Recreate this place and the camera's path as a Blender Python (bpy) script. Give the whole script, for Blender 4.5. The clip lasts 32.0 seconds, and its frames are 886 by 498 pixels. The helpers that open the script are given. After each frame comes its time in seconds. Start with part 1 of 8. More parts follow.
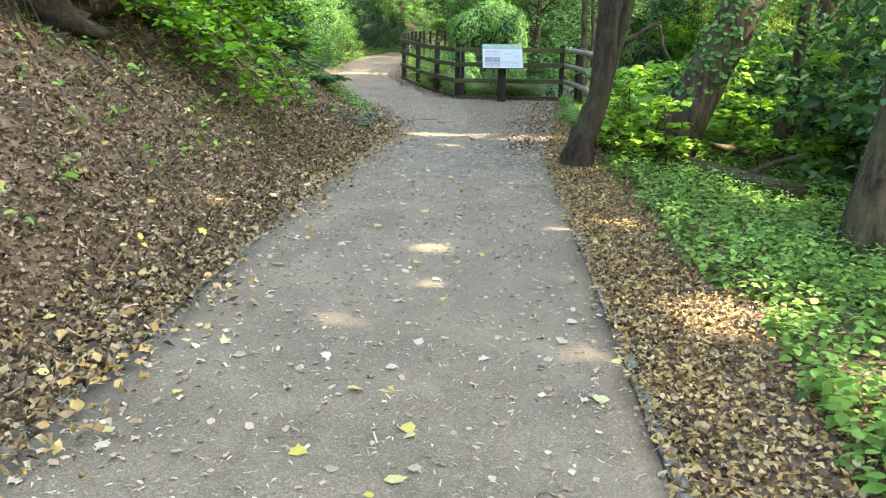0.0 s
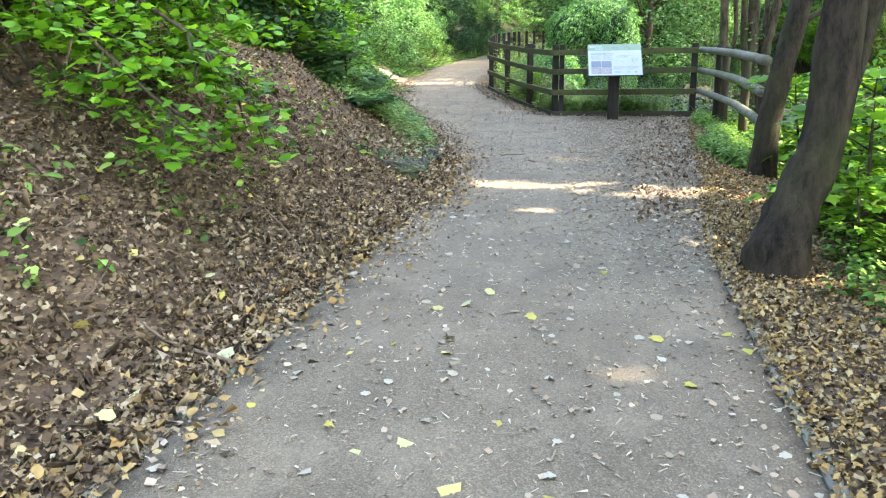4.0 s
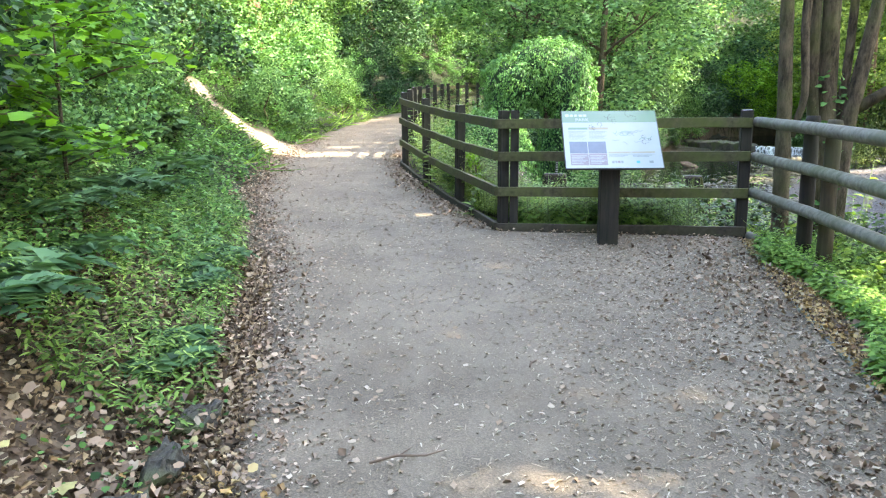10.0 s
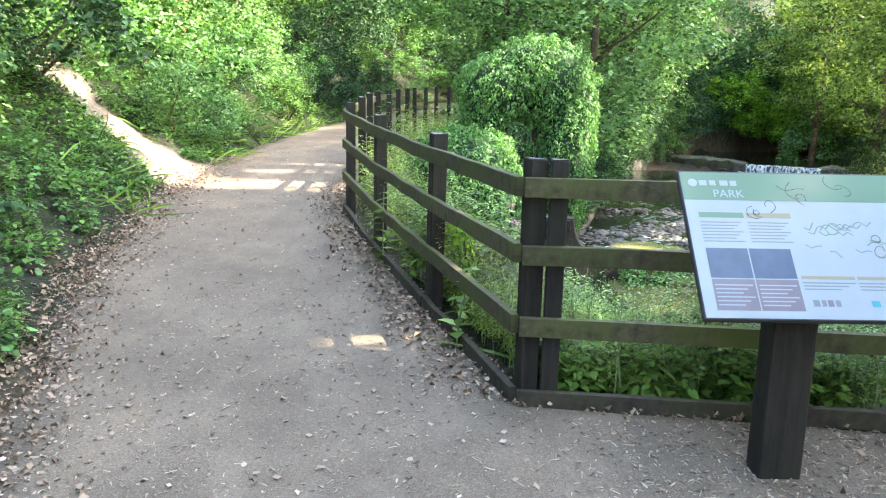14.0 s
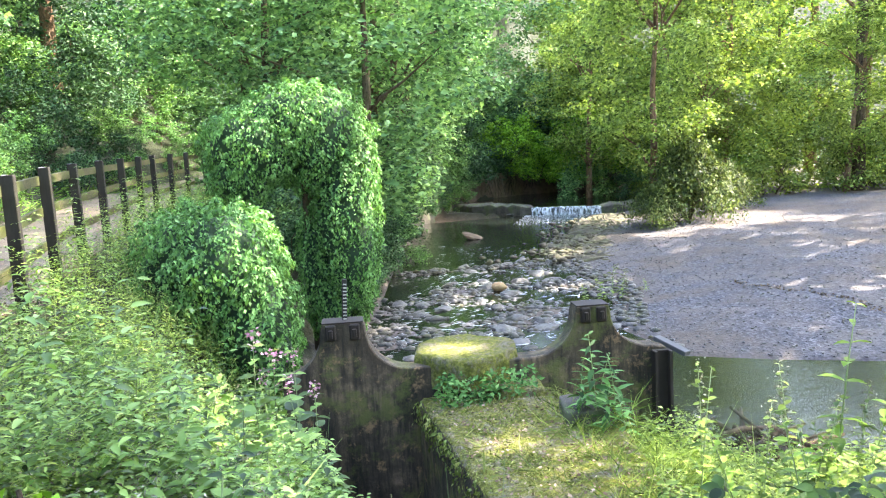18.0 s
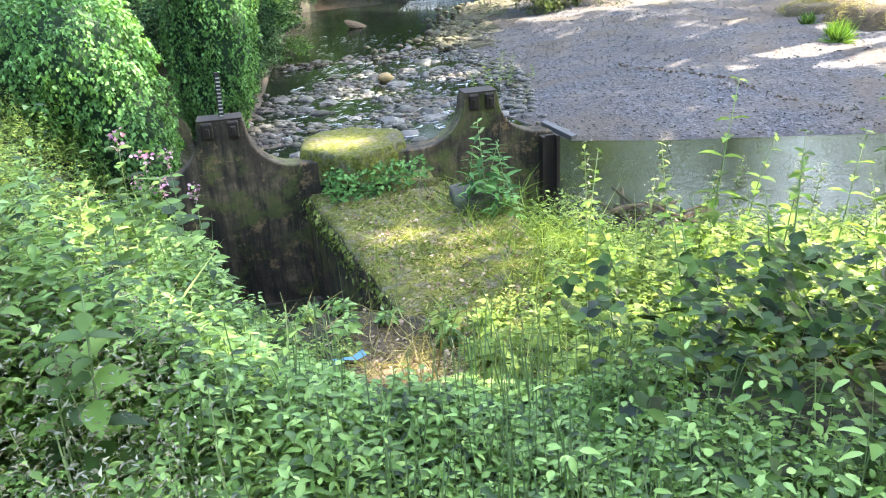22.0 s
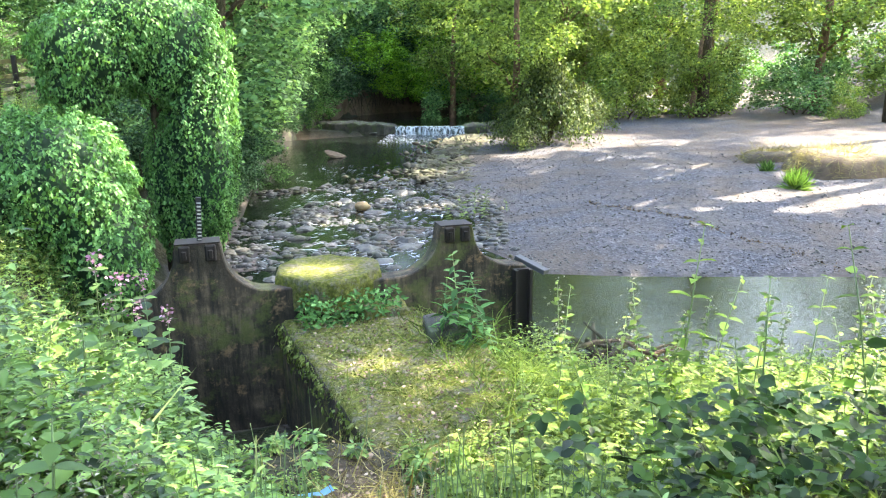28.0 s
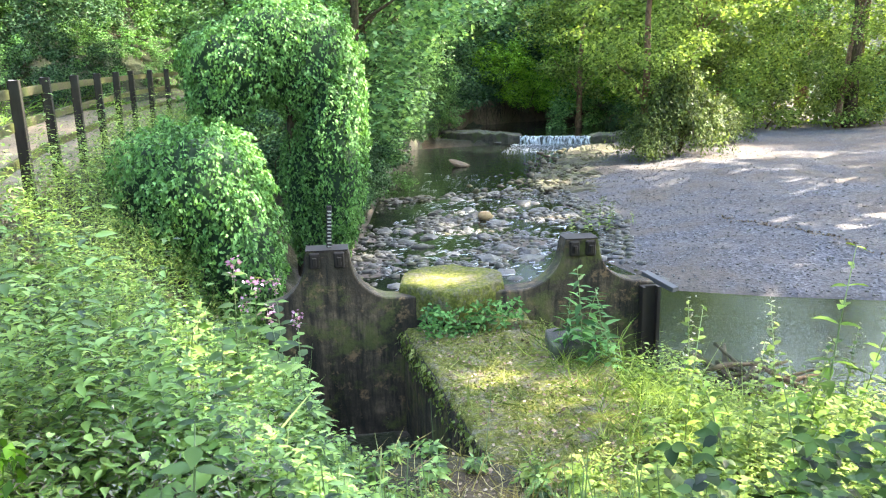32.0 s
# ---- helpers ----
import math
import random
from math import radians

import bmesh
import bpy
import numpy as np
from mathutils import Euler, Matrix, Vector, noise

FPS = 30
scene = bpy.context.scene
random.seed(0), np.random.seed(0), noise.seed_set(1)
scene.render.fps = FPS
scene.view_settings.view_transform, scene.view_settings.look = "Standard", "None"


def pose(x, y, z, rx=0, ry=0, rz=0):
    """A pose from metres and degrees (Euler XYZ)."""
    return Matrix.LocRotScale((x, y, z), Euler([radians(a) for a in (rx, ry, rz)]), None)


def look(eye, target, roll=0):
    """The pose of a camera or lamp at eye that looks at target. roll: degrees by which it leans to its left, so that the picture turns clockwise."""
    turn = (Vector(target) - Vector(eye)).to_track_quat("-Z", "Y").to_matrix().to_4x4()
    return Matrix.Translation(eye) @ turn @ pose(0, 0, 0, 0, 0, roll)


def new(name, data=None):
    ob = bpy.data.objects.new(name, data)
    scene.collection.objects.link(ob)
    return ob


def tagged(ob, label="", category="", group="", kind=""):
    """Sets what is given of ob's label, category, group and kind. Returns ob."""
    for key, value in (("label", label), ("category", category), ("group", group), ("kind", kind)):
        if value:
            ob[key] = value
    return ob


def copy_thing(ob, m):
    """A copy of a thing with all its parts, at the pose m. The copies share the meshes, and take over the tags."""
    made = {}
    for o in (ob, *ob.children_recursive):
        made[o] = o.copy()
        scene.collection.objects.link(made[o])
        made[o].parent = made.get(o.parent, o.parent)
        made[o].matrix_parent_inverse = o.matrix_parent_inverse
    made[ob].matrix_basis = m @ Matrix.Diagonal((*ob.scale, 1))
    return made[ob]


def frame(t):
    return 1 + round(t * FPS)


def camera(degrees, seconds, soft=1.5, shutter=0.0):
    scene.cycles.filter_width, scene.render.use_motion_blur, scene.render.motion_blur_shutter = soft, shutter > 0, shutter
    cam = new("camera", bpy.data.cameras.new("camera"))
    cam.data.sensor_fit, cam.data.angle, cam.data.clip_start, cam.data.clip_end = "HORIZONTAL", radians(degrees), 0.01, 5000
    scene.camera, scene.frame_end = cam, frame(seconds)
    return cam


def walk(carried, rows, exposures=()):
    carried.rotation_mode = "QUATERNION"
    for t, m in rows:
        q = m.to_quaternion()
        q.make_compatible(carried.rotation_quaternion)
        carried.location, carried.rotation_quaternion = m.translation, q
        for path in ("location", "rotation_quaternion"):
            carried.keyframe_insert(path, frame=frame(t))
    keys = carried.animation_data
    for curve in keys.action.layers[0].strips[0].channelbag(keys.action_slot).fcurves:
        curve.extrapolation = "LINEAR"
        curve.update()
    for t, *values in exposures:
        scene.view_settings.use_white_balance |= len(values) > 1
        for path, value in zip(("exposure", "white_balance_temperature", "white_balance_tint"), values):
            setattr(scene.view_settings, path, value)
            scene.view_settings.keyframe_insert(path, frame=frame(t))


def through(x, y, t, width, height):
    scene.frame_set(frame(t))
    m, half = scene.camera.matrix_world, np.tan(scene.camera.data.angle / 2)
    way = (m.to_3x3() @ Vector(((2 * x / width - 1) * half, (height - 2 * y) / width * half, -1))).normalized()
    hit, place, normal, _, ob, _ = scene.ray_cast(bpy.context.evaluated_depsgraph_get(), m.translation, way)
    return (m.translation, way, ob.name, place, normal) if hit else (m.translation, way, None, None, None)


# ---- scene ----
cam = camera(60.0, 32.0, soft=1.2)
PATH = [
    (0, (0.461, 0.912, 1.246), (0.401, 2.841, 0.722), 0.8),
    (0.5, (0.554, 1.395, 1.25), (0.382, 3.318, 0.728), 0.4),
    (1, (0.541, 1.923, 1.262), (0.326, 3.847, 0.759), 0.2),
    (1.5, (0.573, 2.375, 1.26), (0.332, 4.299, 0.772), -0.5),
    (2, (0.578, 2.832, 1.261), (0.318, 4.759, 0.79), -1.0),
    (2.5, (0.551, 3.234, 1.294), (0.265, 5.161, 0.842), -1.5),
    (4.5, (0.403, 5.088, 1.24), (0.08, 6.989, 0.711), -1.0),
    (5, (0.349, 5.586, 1.269), (0.037, 7.498, 0.773), -1.2),
    (5.5, (0.392, 6.06, 1.266), (0.081, 7.98, 0.8), -1.5),
    (6, (0.404, 6.551, 1.261), (0.144, 8.479, 0.795), -1.2),
    (6.5, (0.432, 7.006, 1.277), (0.225, 8.94, 0.808), -1.0),
    (7, (0.435, 7.481, 1.283), (0.274, 9.418, 0.81), -0.7),
    (7.5, (0.392, 7.997, 1.308), (0.273, 9.934, 0.824), -0.4),
    (8, (0.376, 8.474, 1.308), (0.277, 10.41, 0.815), -0.2),
    (8.5, (0.297, 8.977, 1.331), (0.202, 10.917, 0.853), -0.3),
    (9, (0.265, 9.477, 1.35), (0.161, 11.422, 0.897), -0.3),
    (9.5, (0.267, 10.004, 1.33), (0.132, 11.954, 0.906), -0.3),
    (10, (0.193, 10.522, 1.367), (0.037, 12.475, 0.967), -0.5),
    (10.5, (0.146, 10.976, 1.402), (-0.029, 12.932, 1.024), -0.5),
    (11, (0.059, 11.584, 1.412), (-0.136, 13.544, 1.063), -0.7),
    (11.5, (0.013, 12.085, 1.394), (-0.196, 14.045, 1.057), -1.0),
    (12, (-0.072, 12.595, 1.379), (-0.281, 14.554, 1.034), 0.0),
    (12.5, (-0.157, 13.008, 1.461), (-0.338, 14.966, 1.098), 0.1),
    (13, (-0.126, 13.602, 1.438), (-0.293, 15.561, 1.071), -0.3),
    (13.5, (-0.133, 14.134, 1.449), (-0.238, 16.094, 1.067), 0.1),
    (14, (-0.122, 14.542, 1.467), (-0.18, 16.502, 1.073), 1.2),
    (14.5, (-0.065, 15.052, 1.434), (-0.046, 17.016, 1.056), 0.4),
    (16.5, (0.208, 16.767, 1.428), (0.381, 18.729, 1.081), -0.3),
    (17, (0.272, 17.182, 1.431), (0.544, 19.14, 1.132), -1.4),
    (17.5, (0.338, 17.426, 1.433), (0.726, 19.370, 1.168), -2.3),
    (18, (0.391, 17.628, 1.449), (0.863, 19.555, 1.192), -2.9),
    (18.5, (0.408, 17.758, 1.442), (0.948, 19.657, 1.125), -3.3),
    (19, (0.410, 17.807, 1.405), (0.915, 19.658, 0.839), -4.2),
    (19.5, (0.408, 17.806, 1.397), (0.849, 19.619, 0.678), -4.8),
    (20, (0.426, 17.801, 1.384), (0.863, 19.585, 0.592), -4.9),
    (20.5, (0.457, 17.789, 1.379), (0.952, 19.541, 0.552), -4.7),
    (21, (0.471, 17.803, 1.376), (1.067, 19.523, 0.548), -4.2),
    (21.5, (0.488, 17.800, 1.375), (1.185, 19.482, 0.546), -3.9),
    (22, (0.456, 17.789, 1.384), (1.125, 19.503, 0.599), -3.4),
    (22.5, (0.428, 17.775, 1.407), (1.000, 19.548, 0.680), -3.5),
    (23, (0.438, 17.782, 1.399), (0.930, 19.597, 0.717), -3.5),
    (23.5, (0.440, 17.791, 1.408), (0.937, 19.608, 0.735), -3.5),
    (24, (0.440, 17.777, 1.410), (0.974, 19.585, 0.743), -3.0),
    (24.5, (0.435, 17.773, 1.409), (1.007, 19.574, 0.754), -2.5),
    (25, (0.433, 17.770, 1.413), (1.049, 19.571, 0.800), -2.0),
    (25.5, (0.447, 17.782, 1.413), (1.148, 19.565, 0.837), -1.6),
    (26, (0.465, 17.797, 1.408), (1.237, 19.561, 0.869), -1.3),
    (26.5, (0.436, 17.782, 1.414), (1.272, 19.527, 0.908), -0.8),
    (28.5, (0.425, 17.769, 1.423), (1.190, 19.556, 0.954), -0.8),
    (29, (0.424, 17.771, 1.423), (1.170, 19.566, 0.954), -0.9),
    (29.5, (0.429, 17.766, 1.425), (1.159, 19.568, 0.957), -1.0),
    (30, (0.416, 17.766, 1.427), (1.117, 19.580, 0.959), -0.9),
    (30.5, (0.388, 17.767, 1.426), (1.008, 19.609, 0.954), -0.6),
    (31, (0.412, 17.769, 1.430), (0.983, 19.627, 0.957), -0.7),
    (31.5, (0.420, 17.766, 1.441), (0.955, 19.636, 0.976), -0.9),
    (32, (0.411, 17.812, 1.445), (0.906, 19.698, 0.999), -1.3),
]
EXPOSURE = [(0.0, 3.78, 7800, 3), (3.0, 4.0, 7400, 5), (7.0, 4.01, 7250, 9), (11.0, 4.12, 7150, 10), (13.0, 4.04, 7100, 11), (15.0, 4.12, 6950, 11), (17.0, 4.36, 6800, 14), (18.5, 4.18, 6900, 13), (20.0, 4.18, 7000, 13), (22.0, 4.1, 6950, 10), (29.0, 4.1, 6900, 9), (32.0, 4.17, 6900, 9)]
walk(cam, [(t, look(eye, target, roll)) for t, eye, target, roll in PATH], EXPOSURE)

# ---- world, sun and exposure ----
SUN_DIR = Vector((0.86, 0.06, 0.92)).normalized()
world = bpy.data.worlds.new("world")
scene.world = world
world.use_nodes = True
wn = world.node_tree.nodes
sky = wn.new("ShaderNodeTexSky")
sky.sky_type = "NISHITA"
sky.sun_disc = False
sky.sun_elevation = math.asin(SUN_DIR.z)
sky.sun_rotation = math.atan2(SUN_DIR.x, SUN_DIR.y)
sky.air_density, sky.dust_density, sky.ozone_density = 1.0, 2.0, 1.0
wn["Background"].inputs["Strength"].default_value = 0.15
world.node_tree.links.new(sky.outputs["Color"], wn["Background"].inputs["Color"])
sun_data = bpy.data.lights.new("sun", "SUN")
sun_data.energy, sun_data.angle, sun_data.color = 2.25, radians(0.55), (1.0, 0.93, 0.82)
sun = new("sun", sun_data)
sun.matrix_world = look(SUN_DIR * 60, (0, 0, 0))

# ---- materials ----
class Nodes:
    """A small helper to write node materials."""

    def __init__(self, name):
        self.mat = bpy.data.materials.new(name)
        self.mat.use_nodes = True
        self.t = self.mat.node_tree
        self.p = self.t.nodes["Principled BSDF"]
        self.out = self.t.nodes["Material Output"]
        self.co = self.n("ShaderNodeTexCoord").outputs["Object"]

    def n(self, kind):
        return self.t.nodes.new(kind)

    def put(self, a, b):
        if hasattr(a, "is_output"):
            self.t.links.new(a, b)
        else:
            b.default_value = a

    def noise(self, scale, detail=4.0, rough=0.6, co=None, stretch=None):
        v = co or self.co
        if stretch:
            m = self.n("ShaderNodeMapping")
            m.inputs["Scale"].default_value = stretch
            self.t.links.new(v, m.inputs["Vector"])
            v = m.outputs["Vector"]
        k = self.n("ShaderNodeTexNoise")
        k.inputs["Scale"].default_value, k.inputs["Detail"].default_value, k.inputs["Roughness"].default_value = scale, detail, rough
        self.t.links.new(v, k.inputs["Vector"])
        return k.outputs["Fac"]

    def cells(self, scale, out="Distance", feature="F1"):
        k = self.n("ShaderNodeTexVoronoi")
        k.feature = feature
        k.inputs["Scale"].default_value = scale
        self.t.links.new(self.co, k.inputs["Vector"])
        return k.outputs[out]

    def ramp(self, fac, *stops):
        r = self.n("ShaderNodeValToRGB")
        e = r.color_ramp.elements
        while len(e) < len(stops):
            e.new(0.5)
        for el, (pos, c) in zip(e, stops):
            el.position = pos
            el.color = (*c, 1) if isinstance(c, tuple) else (c, c, c, 1)
        self.put(fac, r.inputs["Fac"])
        return r.outputs["Color"]

    def mix(self, fac, a, b, how="MIX"):
        m = self.n("ShaderNodeMix")
        m.data_type, m.blend_type = "RGBA", how
        self.put(fac, m.inputs[0])
        for v, s in ((a, m.inputs[6]), (b, m.inputs[7])):
            self.put((*v, 1) if isinstance(v, tuple) else v, s)
        return m.outputs[2]

    def math(self, op, a, b=0.0, clamp=False):
        m = self.n("ShaderNodeMath")
        m.operation, m.use_clamp = op, clamp
        self.put(a, m.inputs[0]), self.put(b, m.inputs[1])
        return m.outputs[0]

    def attr(self, name):
        a = self.n("ShaderNodeAttribute")
        a.attribute_name = name
        return a.outputs["Fac"]

    def bump(self, height, strength=0.4, far=0.02):
        b = self.n("ShaderNodeBump")
        b.inputs["Strength"].default_value, b.inputs["Distance"].default_value = strength, far
        self.put(height, b.inputs["Height"])
        self.t.links.new(b.outputs["Normal"], self.p.inputs["Normal"])
        return b.outputs["Normal"]

    def base(self, colour, rough=0.8, metal=0.0, spec=0.4):
        self.put((*colour, 1) if isinstance(colour, tuple) else colour, self.p.inputs["Base Color"])
        self.put(rough, self.p.inputs["Roughness"])
        self.put(metal, self.p.inputs["Metallic"])
        self.put(spec, self.p.inputs["Specular IOR Level"])
        return self.mat

    def island(self):
        return self.n("ShaderNodeNewGeometry").outputs["Random Per Island"]

    def rand(self):
        return self.n("ShaderNodeObjectInfo").outputs["Random"]


def leaf_material(name, dark, mid, light, through=0.4, rough=0.45, spread=1.0, gloss=0.16):
    """Leaves: colour by leaf and by patch, gloss above and light let through."""
    k = Nodes(name)
    patch = k.noise(0.9, 3)
    dark, light = (tuple(m + (c - m) * spread for c, m in zip(q, mid)) for q in (dark, light))
    f = k.math("ADD", k.math("MULTIPLY", k.island(), 0.75), k.math("MULTIPLY", patch, 0.36))
    col = k.ramp(f, (0.2, tuple(c * (1 - 0.5 * spread) for c in dark)), (0.47, tuple(c * 0.78 for c in mid)), (0.7, mid), (1.0, tuple(c * 1.15 for c in light)))
    k.base(col, rough, 0, gloss)
    tr = k.n("ShaderNodeBsdfTranslucent")
    glow = k.mix(1.0, col, (1.3, 1.3, 0.65), "MULTIPLY")
    k.put(glow, tr.inputs["Color"])
    m = k.n("ShaderNodeMixShader")
    m.inputs[0].default_value = through * 0.7
    k.t.links.new(k.p.outputs[0], m.inputs[1])
    k.t.links.new(tr.outputs[0], m.inputs[2])
    k.t.links.new(m.outputs[0], k.out.inputs["Surface"])
    return k.mat


def litter_material(name, *stops, stain=0.5):
    k = Nodes(name)
    col = k.ramp(k.island(), *stops)
    col = k.mix(k.math("MULTIPLY", k.noise(60, 3), stain), col, (0.05, 0.03, 0.02))
    return k.base(col, 0.75, 0, 0.25)


def ground_material():
    k = Nodes("earth and leaf mould")
    n1, n2, n3 = k.noise(1.1, 5), k.noise(9, 6), k.noise(55, 4)
    soil = k.ramp(n2, (0.3, (0.030, 0.022, 0.016)), (0.55, (0.075, 0.052, 0.036)), (0.8, (0.13, 0.095, 0.065)))
    leafy = k.ramp(k.cells(26, "Color"), (0.0, (0.05, 0.03, 0.02)), (0.5, (0.15, 0.095, 0.055)), (1.0, (0.28, 0.2, 0.12)))
    soil = k.mix(k.math("MULTIPLY", n1, 0.8), soil, leafy)
    # near-black moss: the shade in gaps between the plants is put into this colour
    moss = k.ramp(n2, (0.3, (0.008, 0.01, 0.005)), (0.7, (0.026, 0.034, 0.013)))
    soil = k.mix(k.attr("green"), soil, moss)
    peb = k.cells(22, "Color")
    grav = k.ramp(peb, (0.0, (0.026, 0.026, 0.031)), (0.5, (0.066, 0.065, 0.075)), (1.0, (0.17, 0.168, 0.178)))
    sand = k.ramp(n2, (0.3, (0.075, 0.066, 0.058)), (0.7, (0.15, 0.127, 0.107)))
    grav = k.mix(k.ramp(n1, (0.4, 0.0), (0.65, 0.7)), grav, sand)
    grav = k.mix(k.ramp(k.noise(0.35, 6, 0.65), (0.47, 0.0), (0.6, 0.75)), grav, k.ramp(n2, (0.3, (0.06, 0.048, 0.036)), (0.7, (0.13, 0.102, 0.078))))
    col = k.mix(k.attr("gravel"), soil, grav)
    trail = k.ramp(n2, (0.3, (0.2, 0.155, 0.11)), (0.7, (0.36, 0.29, 0.215)))
    col = k.mix(k.attr("trail"), col, trail)
    k.bump(k.math("ADD", k.math("MULTIPLY", n3, 0.35), k.math("MULTIPLY", k.cells(22), 0.7)), 0.7, 0.03)
    return k.base(col, 0.92, 0, 0.2)


def asphalt_material():
    k = Nodes("worn asphalt")
    grit = k.cells(170, "Color")
    col = k.ramp(grit, (0.0, (0.1, 0.08, 0.057)), (0.6, (0.152, 0.122, 0.087)), (1.0, (0.24, 0.195, 0.14)))
    wash = k.ramp(k.noise(1.4, 5), (0.35, (0.78, 0.77, 0.75)), (0.7, (1.18, 1.17, 1.14)))
    col = k.mix(1.0, col, wash, "MULTIPLY")
    dust = k.ramp(k.noise(3.2, 6, 0.7, stretch=(1, 0.5, 1)), (0.5, 0.0), (0.75, 0.45))
    col = k.mix(dust, col, (0.26, 0.212, 0.155))
    k.bump(k.math("ADD", k.cells(170), k.math("MULTIPLY", k.noise(30, 3), 0.6)), 0.45, 0.006)
    return k.base(col, 0.85, 0, 0.3)


def timber_material(name, dark, light, green, amount, along=(1.5, 1.5, 14)):
    k = Nodes(name)
    g = k.noise(4.0, 6, 0.65, stretch=along)
    col = k.ramp(g, (0.3, dark), (0.7, light))
    alg = k.math("MULTIPLY", k.ramp(k.noise(2.2, 5), (0.42, 0.0), (0.62, 1.0)), amount)
    col = k.mix(alg, col, green)
    col = k.mix(k.math("MULTIPLY", k.rand(), 0.35), col, dark)
    k.bump(k.noise(7.0, 5, 0.7, stretch=along), 0.5, 0.006)
    return k.base(col, 0.8, 0, 0.25)


def bark_material(name, dark, light, green=(0.07, 0.075, 0.024), amount=0.55):
    k = Nodes(name)
    g = k.noise(14.0, 8, 0.75, stretch=(1, 1, 0.3))
    col = k.ramp(g, (0.38, dark), (0.64, light))
    alg = k.math("MULTIPLY", k.ramp(k.noise(2.5, 4), (0.45, 0.0), (0.65, 1.0)), amount)
    col = k.mix(alg, col, green)
    k.bump(g, 0.9, 0.03)
    return k.base(col, 0.9, 0, 0.2)


def stone_material(name, dark, light, moss=(0.1, 0.14, 0.03), amount=0.3, wet=0.0):
    k = Nodes(name)
    g = k.noise(5.0, 8, 0.65)
    col = k.ramp(g, (0.28, dark), (0.72, light))
    col = k.mix(k.math("MULTIPLY", k.rand(), 0.5), col, dark)
    alg = k.math("MULTIPLY", k.ramp(k.noise(2.3, 6), (0.46, 0.0), (0.6, 1.0)), amount)
    col = k.mix(alg, col, moss)
    k.bump(k.noise(22, 6, 0.7), 0.7, 0.02)
    return k.base(col, 0.85 - wet, 0, 0.4)


def concrete_material():
    k = Nodes("stained concrete")
    g = k.noise(3.5, 8, 0.7)
    col = k.ramp(g, (0.3, (0.026, 0.02, 0.013)), (0.5, (0.072, 0.053, 0.032)), (0.74, (0.22, 0.16, 0.1)))
    streak = k.ramp(k.noise(4.0, 6, 0.7, stretch=(3, 3, 0.35)), (0.42, 0.0), (0.6, 0.9))
    col = k.mix(streak, col, (0.014, 0.012, 0.008))
    rust = k.ramp(k.noise(6.0, 7, 0.75), (0.56, 0.0), (0.66, 0.8))
    col = k.mix(rust, col, (0.24, 0.15, 0.075))
    alg = k.ramp(k.noise(3.2, 7, 0.7), (0.5, 0.0), (0.62, 0.8))
    col = k.mix(alg, col, (0.085, 0.095, 0.022))
    k.bump(k.noise(18, 6, 0.7), 0.6, 0.02)
    return k.base(col, 0.85, 0, 0.35)


def moss_material():
    k = Nodes("mossy concrete top")
    g = k.noise(3.4, 9, 0.75)
    col = k.ramp(g, (0.32, (0.075, 0.09, 0.016)), (0.44, (0.15, 0.17, 0.03)), (0.51, (0.26, 0.26, 0.06)), (0.57, (0.2, 0.17, 0.1)), (0.7, (0.3, 0.28, 0.24)))
    col = k.mix(k.ramp(k.noise(28, 6, 0.75), (0.42, 0.75), (0.62, 0.0)), col, (0.055, 0.06, 0.015))
    col = k.mix(k.ramp(k.noise(8, 7, 0.8), (0.5, 0.0), (0.62, 0.75)), col, k.ramp(k.noise(40, 4), (0.35, (0.09, 0.075, 0.05)), (0.65, (0.26, 0.24, 0.2))))
    k.bump(k.noise(60, 5, 0.75), 0.9, 0.03)
    return k.base(col, 0.95, 0, 0.1)


def water_material():
    k = Nodes("shallow river water")
    k.base((0.009, 0.012, 0.009), 0.04, 0, 0.5)
    k.put(1.33, k.p.inputs["IOR"])
    k.bump(k.math("ADD", k.noise(5.0, 4, 0.6, stretch=(1, 2.2, 1)), k.math("MULTIPLY", k.noise(1.1, 4), 1.6)), 0.15, 0.05)
    return k.mat


def foam_material():
    k = Nodes("white water")
    col = k.ramp(k.noise(34, 5, 0.7, stretch=(1, 1, 0.5)), (0.36, (0.16, 0.2, 0.22)), (0.58, (0.56, 0.61, 0.64)))
    k.bump(k.noise(20, 3, stretch=(1, 1, 0.3)), 0.6, 0.03)
    return k.base(col, 0.3, 0, 0.5)


def fall_material():
    k = Nodes("falling water")
    col = k.ramp(k.noise(9, 4, 0.7, stretch=(1, 1, 0.06)), (0.42, (0.035, 0.04, 0.038)), (0.62, (0.5, 0.55, 0.58)))
    k.bump(k.noise(14, 3, stretch=(1, 1, 0.1)), 0.7, 0.03)
    return k.base(col, 0.25, 0, 0.5)


def plain(name, colour, rough=0.5, metal=0.0, vary=0.25, scale=30.0):
    k = Nodes(name)
    col = k.mix(k.math("MULTIPLY", k.noise(scale, 4), vary), colour, tuple(c * 0.35 for c in colour))
    return k.base(col, rough, metal)


